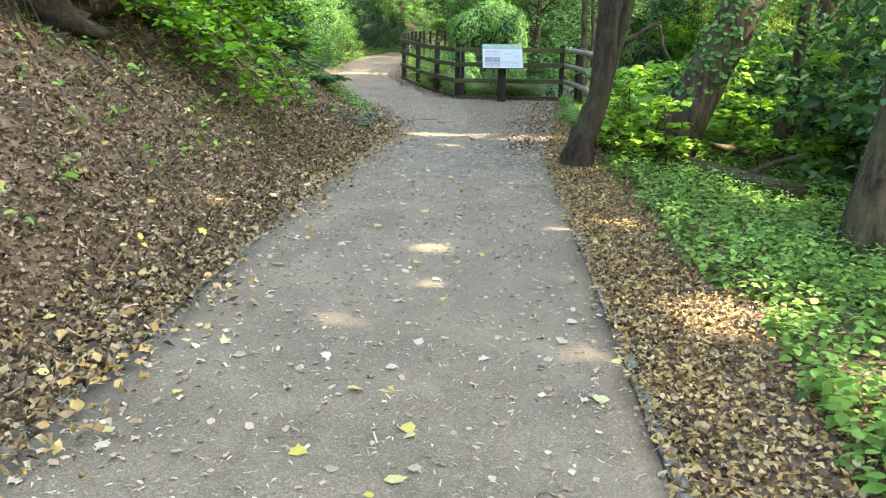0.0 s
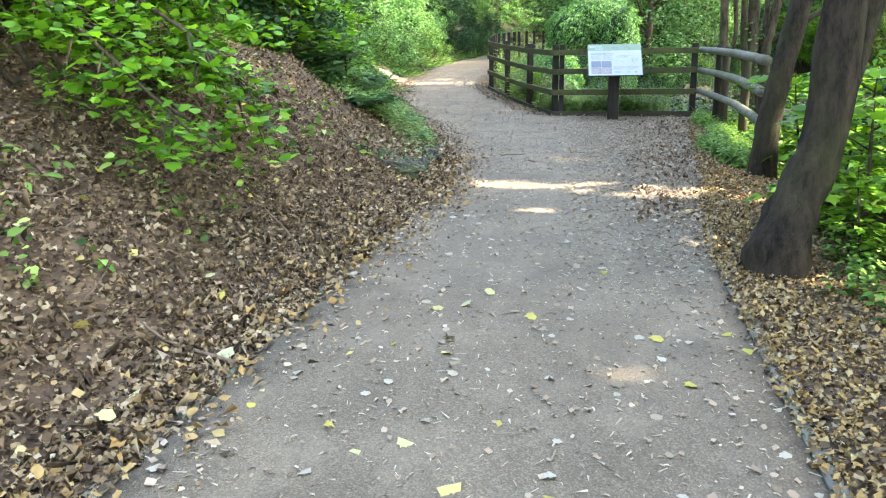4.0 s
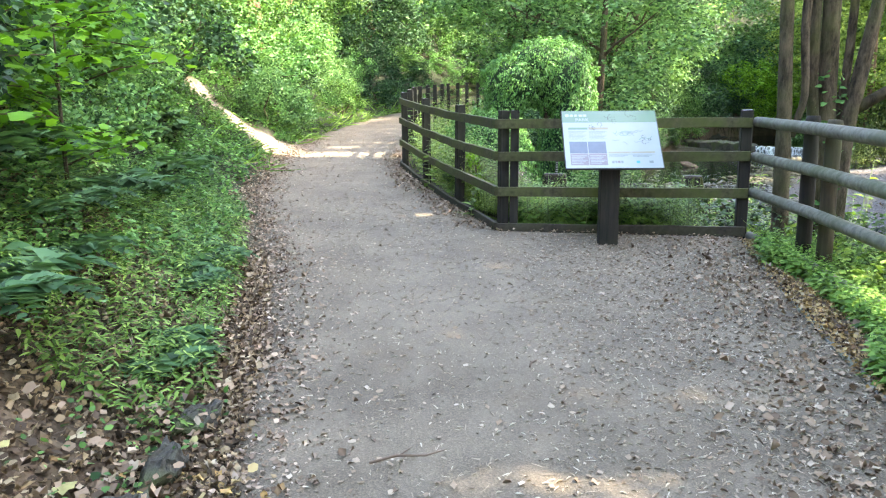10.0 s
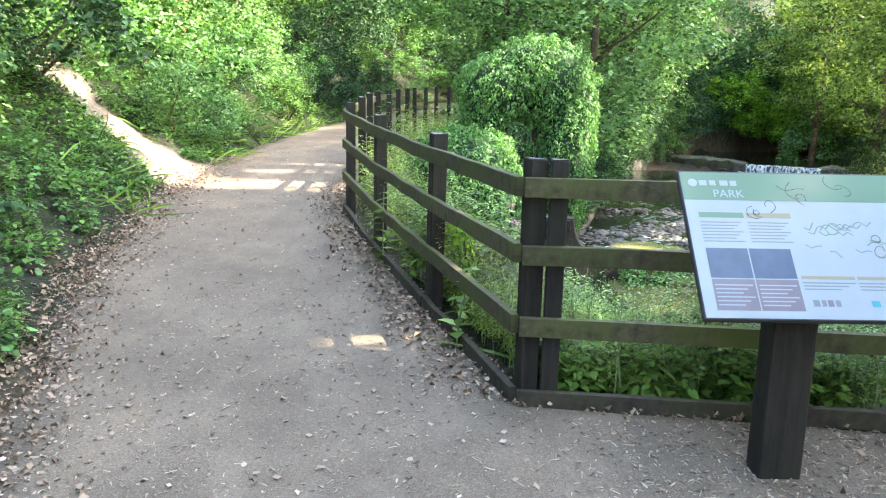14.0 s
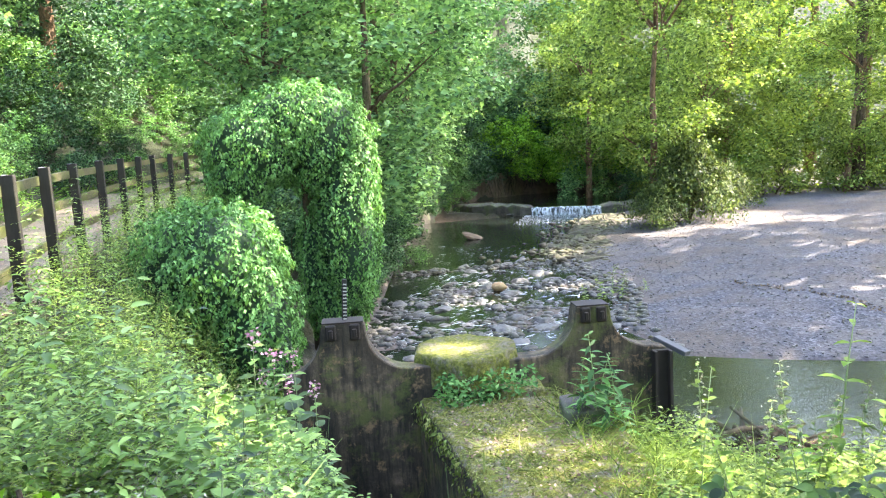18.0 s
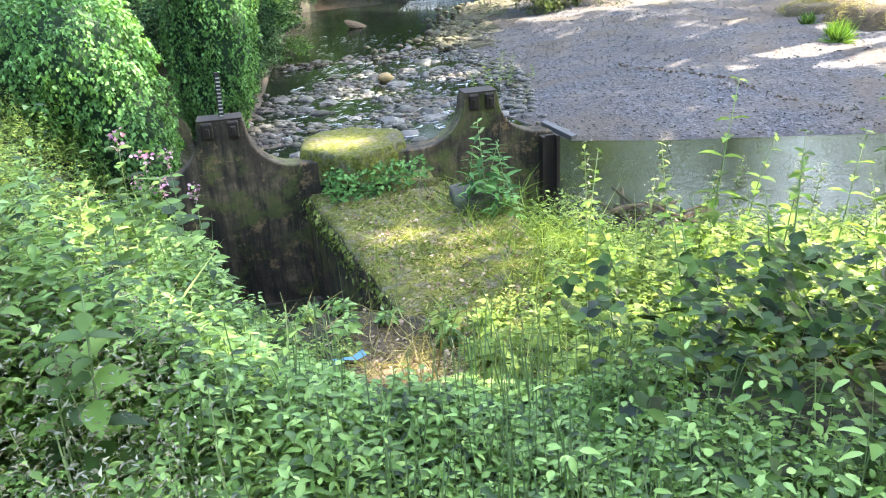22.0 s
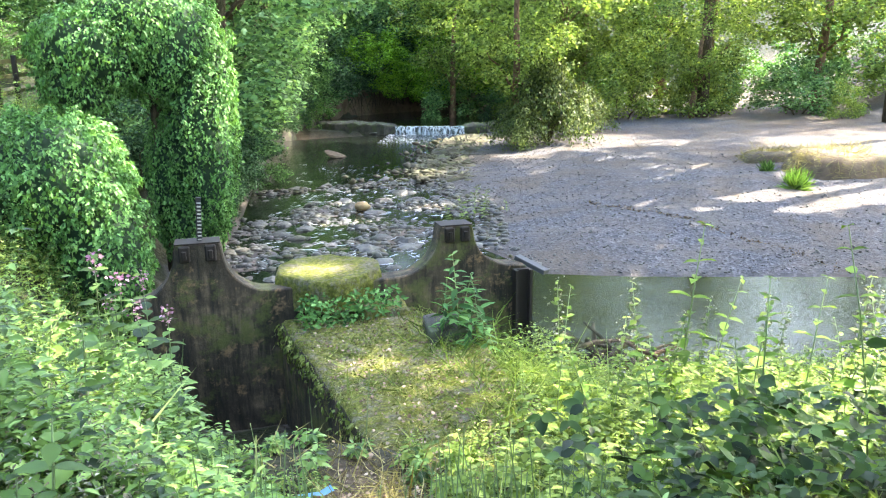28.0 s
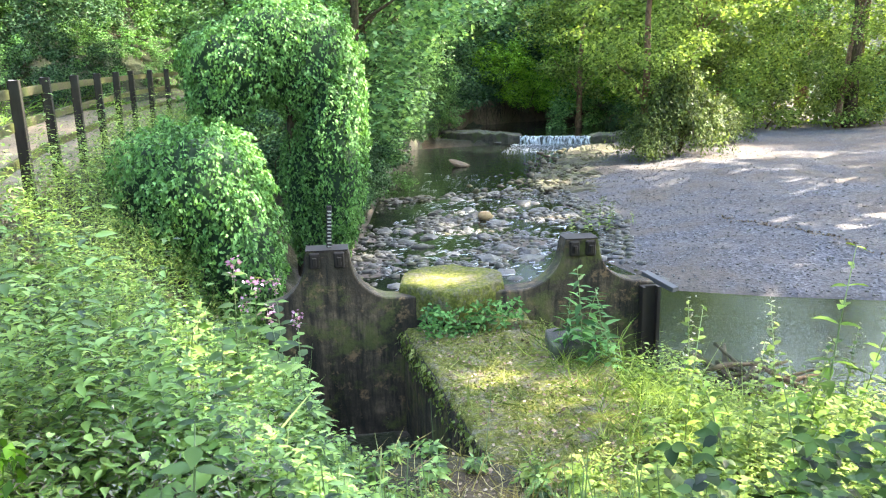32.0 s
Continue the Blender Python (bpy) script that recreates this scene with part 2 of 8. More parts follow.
GROUND = ground_material()
ASPHALT = asphalt_material()
KERB = stone_material("edging concrete", (0.11, 0.105, 0.09), (0.26, 0.25, 0.22), (0.1, 0.12, 0.05), 0.4)
POST = timber_material("dark creosoted post", (0.008, 0.007, 0.0065), (0.035, 0.028, 0.022), (0.035, 0.04, 0.014), 0.35, (5, 5, 0.6))
POST_BROWN = timber_material("mossy brown post", (0.03, 0.023, 0.015), (0.1, 0.075, 0.05), (0.05, 0.062, 0.02), 0.6, (5, 5, 0.6))
RAIL = timber_material("algae-green rail", (0.026, 0.025, 0.012), (0.1, 0.088, 0.043), (0.066, 0.082, 0.016), 0.9, (0.5, 5, 5))
LOG = timber_material("weathered round rail", (0.09, 0.084, 0.066), (0.3, 0.28, 0.22), (0.08, 0.095, 0.035), 0.6, (0.6, 5, 5))
BARK = bark_material("grey-brown bark", (0.018, 0.013, 0.008), (0.125, 0.092, 0.06))
BARK_DARK = bark_material("dark knobbly bark", (0.010, 0.008, 0.006), (0.06, 0.044, 0.03), amount=0.35)
BANKROCK_BARK = bark_material("mossy rotten bark", (0.02, 0.015, 0.01), (0.12, 0.085, 0.055), amount=0.7)
BARK_WARM = bark_material("warm brown bark", (0.06, 0.035, 0.02), (0.24, 0.15, 0.09), amount=0.15)
CONCRETE = concrete_material()
MOSS = moss_material()
WATER = water_material()
FOAM = foam_material()
FALL = fall_material()
ROCK = stone_material("grey river stone", (0.015, 0.014, 0.013), (0.105, 0.1, 0.094), (0.075, 0.07, 0.03), 0.4, 0.45)
ROCK_PALE = stone_material("pale cobble", (0.055, 0.053, 0.052), (0.19, 0.18, 0.17), (0.16, 0.15, 0.06), 0.2, 0.2)
BANKROCK = stone_material("mossy bank stone", (0.022, 0.02, 0.017), (0.11, 0.1, 0.08), (0.07, 0.095, 0.03), 0.7)
LEDGE = stone_material("grey-green ledge stone", (0.016, 0.014, 0.011), (0.13, 0.118, 0.094), (0.055, 0.075, 0.02), 0.7)
SHELF = stone_material("olive-brown rock shelf", (0.03, 0.026, 0.017), (0.11, 0.092, 0.06), (0.13, 0.14, 0.05), 0.5)
ROCK_WARM = stone_material("brown sandstone", (0.035, 0.026, 0.017), (0.12, 0.085, 0.055), (0.06, 0.06, 0.025), 0.3)
OCHRE = stone_material("ochre boulder", (0.2, 0.13, 0.06), (0.38, 0.27, 0.13), (0.24, 0.2, 0.07), 0.3)
RAIL_DARK = timber_material("dark damp gravel board", (0.018, 0.015, 0.011), (0.06, 0.048, 0.034), (0.05, 0.055, 0.02), 0.5, (0.5, 5, 5))
IRON = plain("rusted iron", (0.03, 0.022, 0.016), 0.75, 0.3, 0.6, 14)
STEEL = plain("grey galvanised steel", (0.1, 0.1, 0.1), 0.6, 0.3, 0.5, 18)
GAUGE = plain("dark gauge board", (0.022, 0.02, 0.018), 0.7)
GAUGE_MARK = plain("pale gauge mark", (0.42, 0.4, 0.34), 0.7)
LITTER = litter_material("fallen leaves", (0.0, (0.034, 0.023, 0.013)), (0.3, (0.1, 0.066, 0.036)), (0.6, (0.225, 0.152, 0.08)), (0.85, (0.36, 0.262, 0.142)), (1.0, (0.47, 0.39, 0.26)))
LITTER_PALE = litter_material("dry drifted leaves", (0.0, (0.1, 0.066, 0.042)), (0.4, (0.23, 0.158, 0.1)), (0.8, (0.39, 0.28, 0.185)), (1.0, (0.5, 0.4, 0.29)), stain=0.35)
LITTER_GOLD = litter_material("golden fallen leaves", (0.0, (0.2, 0.12, 0.045)), (0.5, (0.42, 0.265, 0.09)), (1.0, (0.5, 0.39, 0.18)))
LEAF_YELLOW = litter_material("yellow-green fallen leaf", (0.0, (0.4, 0.36, 0.06)), (0.5, (0.5, 0.42, 0.10)), (1.0, (0.46, 0.46, 0.26)))
CHAFF = litter_material("dry seed chaff", (0.0, (0.15, 0.115, 0.078)), (0.6, (0.38, 0.31, 0.22)), (1.0, (0.56, 0.5, 0.38)), stain=0.25)
TWIG = plain("dead twig", (0.16, 0.11, 0.075), 0.9)
PALE_SEED = litter_material("pale seed tangle", (0.0, (0.2, 0.18, 0.1)), (0.6, (0.33, 0.33, 0.2)), (1.0, (0.5, 0.5, 0.38)))
STALK = plain("green stalk", (0.2, 0.27, 0.1), 0.6)
EARTH_BANK = stone_material("eroded brown earth", (0.05, 0.034, 0.021), (0.23, 0.16, 0.1), (0.09, 0.1, 0.035), 0.3)
L_BALSAM = leaf_material("green balsam leaf", (0.04, 0.09, 0.02), (0.165, 0.29, 0.068), (0.34, 0.48, 0.15), 0.42, 0.42, 1.0, 0.24)
L_HERB = leaf_material("fresh herb leaf", (0.06, 0.11, 0.02), (0.175, 0.265, 0.05), (0.35, 0.43, 0.12), 0.4, 0.5)
L_WEED = leaf_material("waterside weed leaf", (0.07, 0.13, 0.028), (0.18, 0.265, 0.05), (0.34, 0.41, 0.11), 0.5, 0.55)
END_GRAIN = plain("weathered grey end grain", (0.15, 0.145, 0.155), 0.85, 0, 0.6, 25)
IVY_SHADE = plain("ivy core with shade in its colour", (0.022, 0.055, 0.022), 0.9, 0, 0.7, 12)
CHIPS_BROWN = litter_material("brown leaf chips", (0.0, (0.15, 0.105, 0.072)), (0.5, (0.29, 0.21, 0.145)), (1.0, (0.46, 0.36, 0.27)), stain=0.3)
LEAF_PALE = litter_material("pale leaf underside", (0.0, (0.24, 0.2, 0.13)), (0.5, (0.38, 0.34, 0.25)), (1.0, (0.5, 0.47, 0.38)))
L_IVY = leaf_material("ivy leaf", (0.032, 0.1, 0.026), (0.115, 0.262, 0.078), (0.21, 0.4, 0.13), 0.45, 0.5, 0.9, 0.18)
L_NETTLE = leaf_material("nettle leaf", (0.042, 0.09, 0.02), (0.145, 0.255, 0.055), (0.31, 0.43, 0.12), 0.4, 0.45)
L_BRAMBLE = leaf_material("bramble leaf", (0.011, 0.03, 0.007), (0.04, 0.084, 0.014), (0.11, 0.185, 0.036), 0.28, 0.45, 1.0, 0.17)
# one maple leaf twice: sunlight and shade are put into the two colours
L_BRIGHT = leaf_material("maple leaf with sunlight in its colour", (0.086, 0.210, 0.021), (0.181, 0.370, 0.036), (0.304, 0.500, 0.062), 0.5, 0.55)
L_MAPLE = leaf_material("maple leaf with shade in its colour", (0.05, 0.14, 0.014), (0.125, 0.29, 0.024), (0.23, 0.43, 0.042), 0.6, 0.5)
L_WOOD = leaf_material("woodland leaf", (0.03, 0.08, 0.033), (0.08, 0.172, 0.066), (0.18, 0.3, 0.115), 0.42, 0.55)
L_BANK = leaf_material("far bank leaf", (0.045, 0.12, 0.05), (0.13, 0.265, 0.105), (0.25, 0.4, 0.16), 0.55, 0.55)
L_UNDER = leaf_material("undergrowth leaf", (0.024, 0.07, 0.018), (0.075, 0.17, 0.04), (0.19, 0.32, 0.085), 0.38, 0.45)
# dark leaves that carry the slope's and the bend's shade in their colour
L_DARK = leaf_material("dark leaf with shade in its colour", (0.017, 0.048, 0.023), (0.038, 0.095, 0.041), (0.086, 0.160, 0.062), 0.3, 0.55)
L_LIME = leaf_material("lime-green leaf", (0.07, 0.13, 0.032), (0.17, 0.255, 0.062), (0.32, 0.4, 0.12), 0.65, 0.55)
L_FERN = leaf_material("fern frond", (0.033, 0.09, 0.037), (0.075, 0.16, 0.066), (0.14, 0.235, 0.095), 0.38, 0.6)
L_GRASS = leaf_material("grass blade", (0.056, 0.130, 0.026), (0.133, 0.260, 0.047), (0.246, 0.370, 0.093), 0.38, 0.6)
L_DRYGRASS = leaf_material("sun-dried grass", (0.09, 0.13, 0.03), (0.17, 0.22, 0.055), (0.33, 0.34, 0.13), 0.38, 0.6)
L_STRAW = leaf_material("straw-coloured grass", (0.16, 0.14, 0.05), (0.3, 0.26, 0.1), (0.45, 0.4, 0.2), 0.38, 0.6)
L_WISP = leaf_material("pale green grass stem", (0.12, 0.2, 0.05), (0.22, 0.32, 0.1), (0.36, 0.42, 0.18), 0.38, 0.6)
PINK = leaf_material("pink balsam petal", (0.5, 0.2, 0.4), (0.6, 0.3, 0.5), (0.7, 0.45, 0.6), 0.4)
BLUE_SCRAP = plain("faded blue plastic", (0.16, 0.42, 0.62), 0.4)
L_LEAFY = leaf_material("lime weed leaf", (0.06, 0.13, 0.018), (0.16, 0.275, 0.034), (0.3, 0.42, 0.075), 0.5, 0.5)
L_OLIVE = leaf_material("olive bush leaf", (0.028, 0.05, 0.014), (0.075, 0.115, 0.03), (0.2, 0.24, 0.07), 0.42, 0.55)
CHIPS = litter_material("crumbled leaf chips", (0.0, (0.2, 0.14, 0.09)), (0.45, (0.34, 0.255, 0.175)), (0.85, (0.45, 0.36, 0.26)), (1.0, (0.56, 0.47, 0.37)), stain=0.3)
# brown earth darkened: the shade under the overhang is put into the colour
DARK_EARTH = bark_material("dark earth with overhang shade in its colour", (0.008, 0.006, 0.004), (0.04, 0.028, 0.019), amount=0.25)

# ---- plan: the path, the river and the lie of the land ----
PATH_LEFT = [(-0.95, -12), (-0.93, 3), (-0.87, 6), (-0.76, 9), (-0.62, 11), (-0.75, 13), (-1.0, 14), (-1.46, 15.7), (-2.2, 18), (-2.98, 20.1),
             (-3.6, 23), (-4.0, 26), (-4.3, 30), (-4.35, 36), (-3.9, 42), (-2, 50), (3, 60)]
FENCE_LINE = [(0.19, 18.06), (-0.33, 19.6), (-0.87, 21.15), (-1.38, 22.8), (-1.47, 24.4), (-1.57, 26.0), (-1.63, 27.6), (-1.62, 29.2),
              (-1.6, 30.9), (-1.55, 32.4), (-1.48, 34.1), (-1.31, 35.7), (-1.08, 37.3), (-0.75, 39.0), (-0.3, 40.6), (0.25, 42.2)]
PATH_RIGHT = [(0.95, -12), (1.07, 2.9), (1.15, 5), (1.22, 7), (1.3, 9.3), (1.5, 10.9), (1.66, 11.9), (1.8, 13.2), (2.1, 15.8), (2.38, 17.75)] + \
    [(x - 0.06, y - 0.02) for x, y in FENCE_LINE] + [(2, 48), (6, 58)]
BANK_NEAR = [(90, 8), (20, 19.5), (8.5, 22.3), (5.4, 23.4), (4.3, 24.3), (0.6, 24.9)]
BANK_LEFT = [(0.9, 28), (1.3, 31.6), (2.5, 33), (4.0, 39), (5.4, 45.5), (7.9, 53), (11.4, 58), (17, 68), (30, 90)]
BANK_RIGHT = [(38, 88), (26, 64), (18.6, 52.6), (16.2, 50.3), (11.6, 44.2), (8.9, 38.5), (8.4, 33.7), (6.9, 30.4), (7.0, 28.3), (8.1, 27.6),
              (11.8, 25.7), (17, 24), (90, 16)]
RIVER = BANK_NEAR + BANK_LEFT + BANK_RIGHT
TRAIL = [(-2.9, 24.1), (-3.9, 25.05), (-4.9, 25.75), (-6.0, 26.1), (-7.1, 26.65), (-8.6, 26.9), (-12.0, 27.6)]


def trail_width(x):
    return np.interp(x, [-9, -7, -6, -4.8, -3.4], [0.2, 0.26, 0.36, 0.55, 0.85])

WATER_Z = -2.0


def path_z(y):
    return np.interp(y, [-20, 17, 19.6, 21, 22.8, 26, 39, 60, 200], [0, 0, 0.05, 0.11, 0.2, 0.3, 0.55, 1.0, 3.0])


def edge_distance(px, py, line, closed=False):
    """Distance of many points from a polyline, and the index of the nearest edge."""
    pts = np.array(line, float)
    a, b = (pts, np.roll(pts, -1, 0)) if closed else (pts[:-1], pts[1:])
    best, which = np.full(px.shape, 1e9), np.zeros(px.shape, int)
    for i in range(len(a)):
        d = b[i] - a[i]
        f = np.clip(((px - a[i, 0]) * d[0] + (py - a[i, 1]) * d[1]) / (d @ d), 0, 1)
        r = np.hypot(px - a[i, 0] - f * d[0], py - a[i, 1] - f * d[1])
        which = np.where(r < best, i, which)
        best = np.minimum(best, r)
    return best, which


def inside(px, py, line):
    pts = np.array(line, float)
    hit = np.zeros(px.shape, bool)
    for (x0, y0), (x1, y1) in zip(pts, np.roll(pts, -1, 0)):
        if y0 != y1:
            hit ^= ((y0 > py) != (y1 > py)) & (px < (x1 - x0) * (py - y0) / (y1 - y0) + x0)
    return hit


def wobble(px, py, scale, seed=0.0):
    """Cheap smooth noise of two coordinates, about -1 to 1."""
    s = np.sin(px * scale * 1.3 + 1.7 * seed + 1.1 * np.sin(py * scale * 0.9 + seed))
    s += np.sin(py * scale * 1.1 + 2.3 * seed + 1.3 * np.sin(px * scale * 0.7 + seed * 2)) + 0.6 * np.sin((px + py) * scale * 2.1 + seed * 3)
    return s / 2.6


def land(px, py):
    """Height of the ground, and how much of it is gravel, green and bare trail."""
    px, py = np.asarray(px, float), np.asarray(py, float)
    pz = path_z(py)
    path_poly = PATH_LEFT + PATH_RIGHT[::-1]
    on_path = inside(px, py, path_poly)
    dl, _ = edge_distance(px, py, PATH_LEFT)
    dr, _ = edge_distance(px, py, PATH_RIGHT)
    wet = inside(px, py, RIVER)
    d, side = edge_distance(px, py, RIVER, True)
    far_side = side >= len(BANK_NEAR) + len(BANK_LEFT) - 1
    left = (~on_path) & (dl < dr) & ~far_side
    rough = 0.05 * wobble(px, py, 2.3, 1) + 0.025 * wobble(px, py, 6.5, 2)
    rise = np.where(dl < 0.35, 0.12 * dl, 0.042 + 0.62 * (dl - 0.35))
    rise = np.where(dl > 9, rise - 0.25 * (dl - 9), rise)
    z_left = pz + rise + rough * np.clip(dl * 2, 0, 3)
    dv = np.maximum(0, dr - np.interp(py, [11.2, 12.6], [0.9, 0.15]))
    share = d / np.maximum(d + dv, 1e-3)
    share = np.where((py > 40) & (side >= len(BANK_NEAR)), np.clip(share * 2.2, 0, 1) ** 0.5, share)
    z_right = WATER_Z + 0.05 + (pz - WATER_Z - 0.05) * share + rough * np.clip(dv, 0, 1.5)
    bar = WATER_Z + 0.02 + 0.1 * np.minimum(d, 5) + 0.035 * np.clip(d - 5, 0, 30) + rough * np.clip(d * 0.3, 0, 1)
    back = np.clip(np.minimum(d - 17, 60), 0, 60) * 0.4
    z = np.where(far_side, bar + back, np.where(left, z_left, z_right))
    z = np.where(on_path, pz - 0.06, z)
    z = np.where(wet, WATER_Z - np.clip(d * 0.35, 0.02, 0.45), z)
    # shallow, stony stretch above the wall
    shoal = wet & (py > 30.5) & (py < 39) & (px < 10)
    z = np.where(shoal, WATER_Z - 0.022 + 0.06 * wobble(px, py, 1.7, 5) - 0.05 * (np.abs(py - 37) < 1.2), z)
    up = wet & (py > 53.6 - (px - 13.3) * 0.55)
    z = np.where(up, -1.85, z)
    # the dark channel beside the deck
    pit = (px > 0.85) & (px < 1.9) & (py > 21.95) & (py < 24.95)
    z = np.where(pit, np.minimum(z, -2.0), z)
    deck = (px > 1.85) & (px < 3.1) & (py > 21.8) & (py < 24.9)
    z = np.where(deck, np.minimum(z, -1.3), z)
    far = np.clip((py - 64) / 8, 0, 1)
    hill = np.clip(np.maximum(np.abs(px) - 60, py - 95), 0, 60) * 0.15
    td, _ = edge_distance(px, py, TRAIL)
    trail = np.clip((trail_width(px) + 0.22 - td - 0.2 * wobble(px, py, 2.4, 7) - 0.08 * wobble(px, py, 7.0, 3)) * 2.6, 0, 1) * left
    gravel = np.where(wet, np.where(py < 40, 0.8, 0.15), np.where(far_side, np.clip(1.25 - d / 26 + 0.25 * wobble(px, py, 0.5, 3), 0, 1), 0))
    # beyond the fence mostly green, so the shade-dark moss colour lies under the nettles
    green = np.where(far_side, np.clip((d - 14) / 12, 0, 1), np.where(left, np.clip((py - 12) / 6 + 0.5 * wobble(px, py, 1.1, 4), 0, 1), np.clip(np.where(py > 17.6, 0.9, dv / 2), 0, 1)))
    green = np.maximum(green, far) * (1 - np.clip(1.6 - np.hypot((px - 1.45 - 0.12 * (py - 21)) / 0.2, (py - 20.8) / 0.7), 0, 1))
    return z + hill, gravel * (1 - far), np.where(up, 1, np.where(wet | on_path, 0, green)), trail


def land_z(x, y):
    return float(land(np.array([x]), np.array([y]))[0][0])


# ---- building helpers ----
def obj(name, bm, material, parent=None, label="", smooth=False, mats=()):
    """One mesh object from a bmesh."""
    me = bpy.data.meshes.new(name)
    bm.to_mesh(me)
    bm.free()
    for m in (material, *mats):
        me.materials.append(m)
    if smooth:
        me.polygons.foreach_set("use_smooth", [True] * len(me.polygons))
    ob = new(name, me)
    if parent:
        ob.parent = parent
    return tagged(ob, label)


def part(name, bm, material, parent, label="", smooth=False):
    return obj(name, bm, material, parent, label, smooth)


def part_at(name, mesh_of, m, parent, label=""):
    """A part that shares another part's mesh."""
    ob = new(name, mesh_of.data)
    ob.parent = parent
    ob.matrix_basis = m
    return tagged(ob, label)


def arrays(name, verts, faces, material, parent=None, label="", smooth=False):
    """One mesh from arrays of vertices and equal-sided faces."""
    me = bpy.data.meshes.new(name)
    nv, nf, k = len(verts), len(faces), faces.shape[1]
    me.vertices.add(nv)
    me.vertices.foreach_set("co", np.asarray(verts, np.float32).ravel())
    me.loops.add(nf * k)
    me.loops.foreach_set("vertex_index", np.asarray(faces, np.int32).ravel())
    me.polygons.add(nf)
    me.polygons.foreach_set("loop_start", np.arange(0, nf * k, k, dtype=np.int32))
    me.polygons.foreach_set("loop_total", np.full(nf, k, np.int32))
    if smooth:
        me.polygons.foreach_set("use_smooth", np.ones(nf, bool))
    me.materials.append(material)
    me.update(calc_edges=True)
    me.validate()
    ob = new(name, me)
    if parent:
        ob.parent = parent
    return tagged(ob, label)


def empty(name, m=None):
    ob = new(name)
    ob.empty_display_size = 0.1
    if m is not None:
        ob.matrix_basis = m
    return ob


def box(bm, x0, x1, y0, y1, z0, z1, m=None, bevel=0.0):
    mm = Matrix.LocRotScale(((x0 + x1) / 2, (y0 + y1) / 2, (z0 + z1) / 2), None, (x1 - x0, y1 - y0, z1 - z0))
    vs = bmesh.ops.create_cube(bm, size=1.0, matrix=(m @ mm) if m is not None else mm)["verts"]
    if bevel:
        es = list({e for v in vs for e in v.link_edges})
        bmesh.ops.bevel(bm, geom=es, offset=bevel, segments=1, affect="EDGES", profile=0.5)
    return bm


def tube(bm, points, radii, sides=8, bumps=0.0, rnd=None):
    """A tapered tube through points."""
    pts = [Vector(p) for p in points]
    rings = []
    for i, p in enumerate(pts):
        way = (pts[min(i + 1, len(pts) - 1)] - pts[max(i - 1, 0)]).normalized()
        side = way.cross(Vector((0.31, 0.95, 0.07))).normalized()
        up = way.cross(side)
        ring = []
        for k in range(sides):
            a = 2 * math.pi * k / sides
            r = radii[i] * (1 + (bumps * (rnd.random() - 0.5) if rnd else 0))
            ring.append(bm.verts.new(p + side * math.cos(a) * r + up * math.sin(a) * r))
        rings.append(ring)
    for r0, r1 in zip(rings, rings[1:]):
        for k in range(sides):
            bm.faces.new((r0[k], r0[(k + 1) % sides], r1[(k + 1) % sides], r1[k]))
    bm.faces.new(rings[0][::-1])
    bm.faces.new(rings[-1])
    return bm


LEAF4 = np.array([[0, 0, 0], [0.3, 0.42, 0.10], [0, 1, -0.08], [-0.3, 0.42, 0.10]], float)
CRISP = np.array([[0, 0, 0.05], [0.28, 0.2, 0.16], [0.38, 0.55, 0.02], [0.12, 0.9, 0.14], [-0.2, 0.8, -0.02], [-0.36, 0.35, 0.18]], float)
CRISP_FACES = np.array([[0, 1, 2], [0, 2, 3], [0, 3, 4], [0, 4, 5]])
LEAF4_FACES = np.array([[0, 1, 2], [0, 2, 3]])
LEAF6 = np.array([[0, 0, 0], [0.22, 0.2, 0.08], [0.2, 0.55, 0.06], [0, 1, -0.16], [-0.2, 0.55, 0.06], [-0.22, 0.2, 0.08]], float)
LEAF6_FACES = np.array([[0, 1, 2], [0, 2, 3], [0, 3, 4], [0, 4, 5]])
LOBED = np.array([[0, 0, 0], [0.22, 0.12, 0.03], [0.46, 0.26, 0.07], [0.38, 0.5, 0.03], [0.38, 0.7, 0.0], [0.17, 0.76, 0.01], [0, 1, -0.1],
                  [-0.17, 0.76, 0.01], [-0.38, 0.7, 0.0], [-0.38, 0.5, 0.03], [-0.46, 0.26, 0.07], [-0.22, 0.12, 0.03], [0, 0.4, 0.04]], float)
LOBED_FACES = np.array([[i, (i + 1) % 12, 12] for i in range(12)])
FOLD = np.array([[0, 0, 0], [0.23, 0.16, 0.03], [0.32, 0.4, 0.05], [0.21, 0.7, 0.02], [0, 1, -0.1], [-0.21, 0.7, 0.02], [-0.32, 0.4, 0.05], [-0.23, 0.16, 0.03], [0, 0.5, 0.0]], float)
FOLD_FACES = np.array([[i, (i + 1) % 8, 8] for i in range(8)])
SLIVER = np.array([[-0.06, 0, 0], [0.06, 0, 0.03], [0.05, 1, 0.02], [-0.04, 0.95, 0.05]], float)
SLIVER_FACES = np.array([[0, 1, 2], [0, 2, 3]])
BLADE = np.array([[-0.03, 0, 0], [0.03, 0, 0], [0.022, 0.55, 0.05], [-0.022, 0.55, 0.05], [0, 1, 0.3]], float)
BLADE_FACES = np.array([[0, 1, 2], [0, 2, 3], [3, 2, 4]])


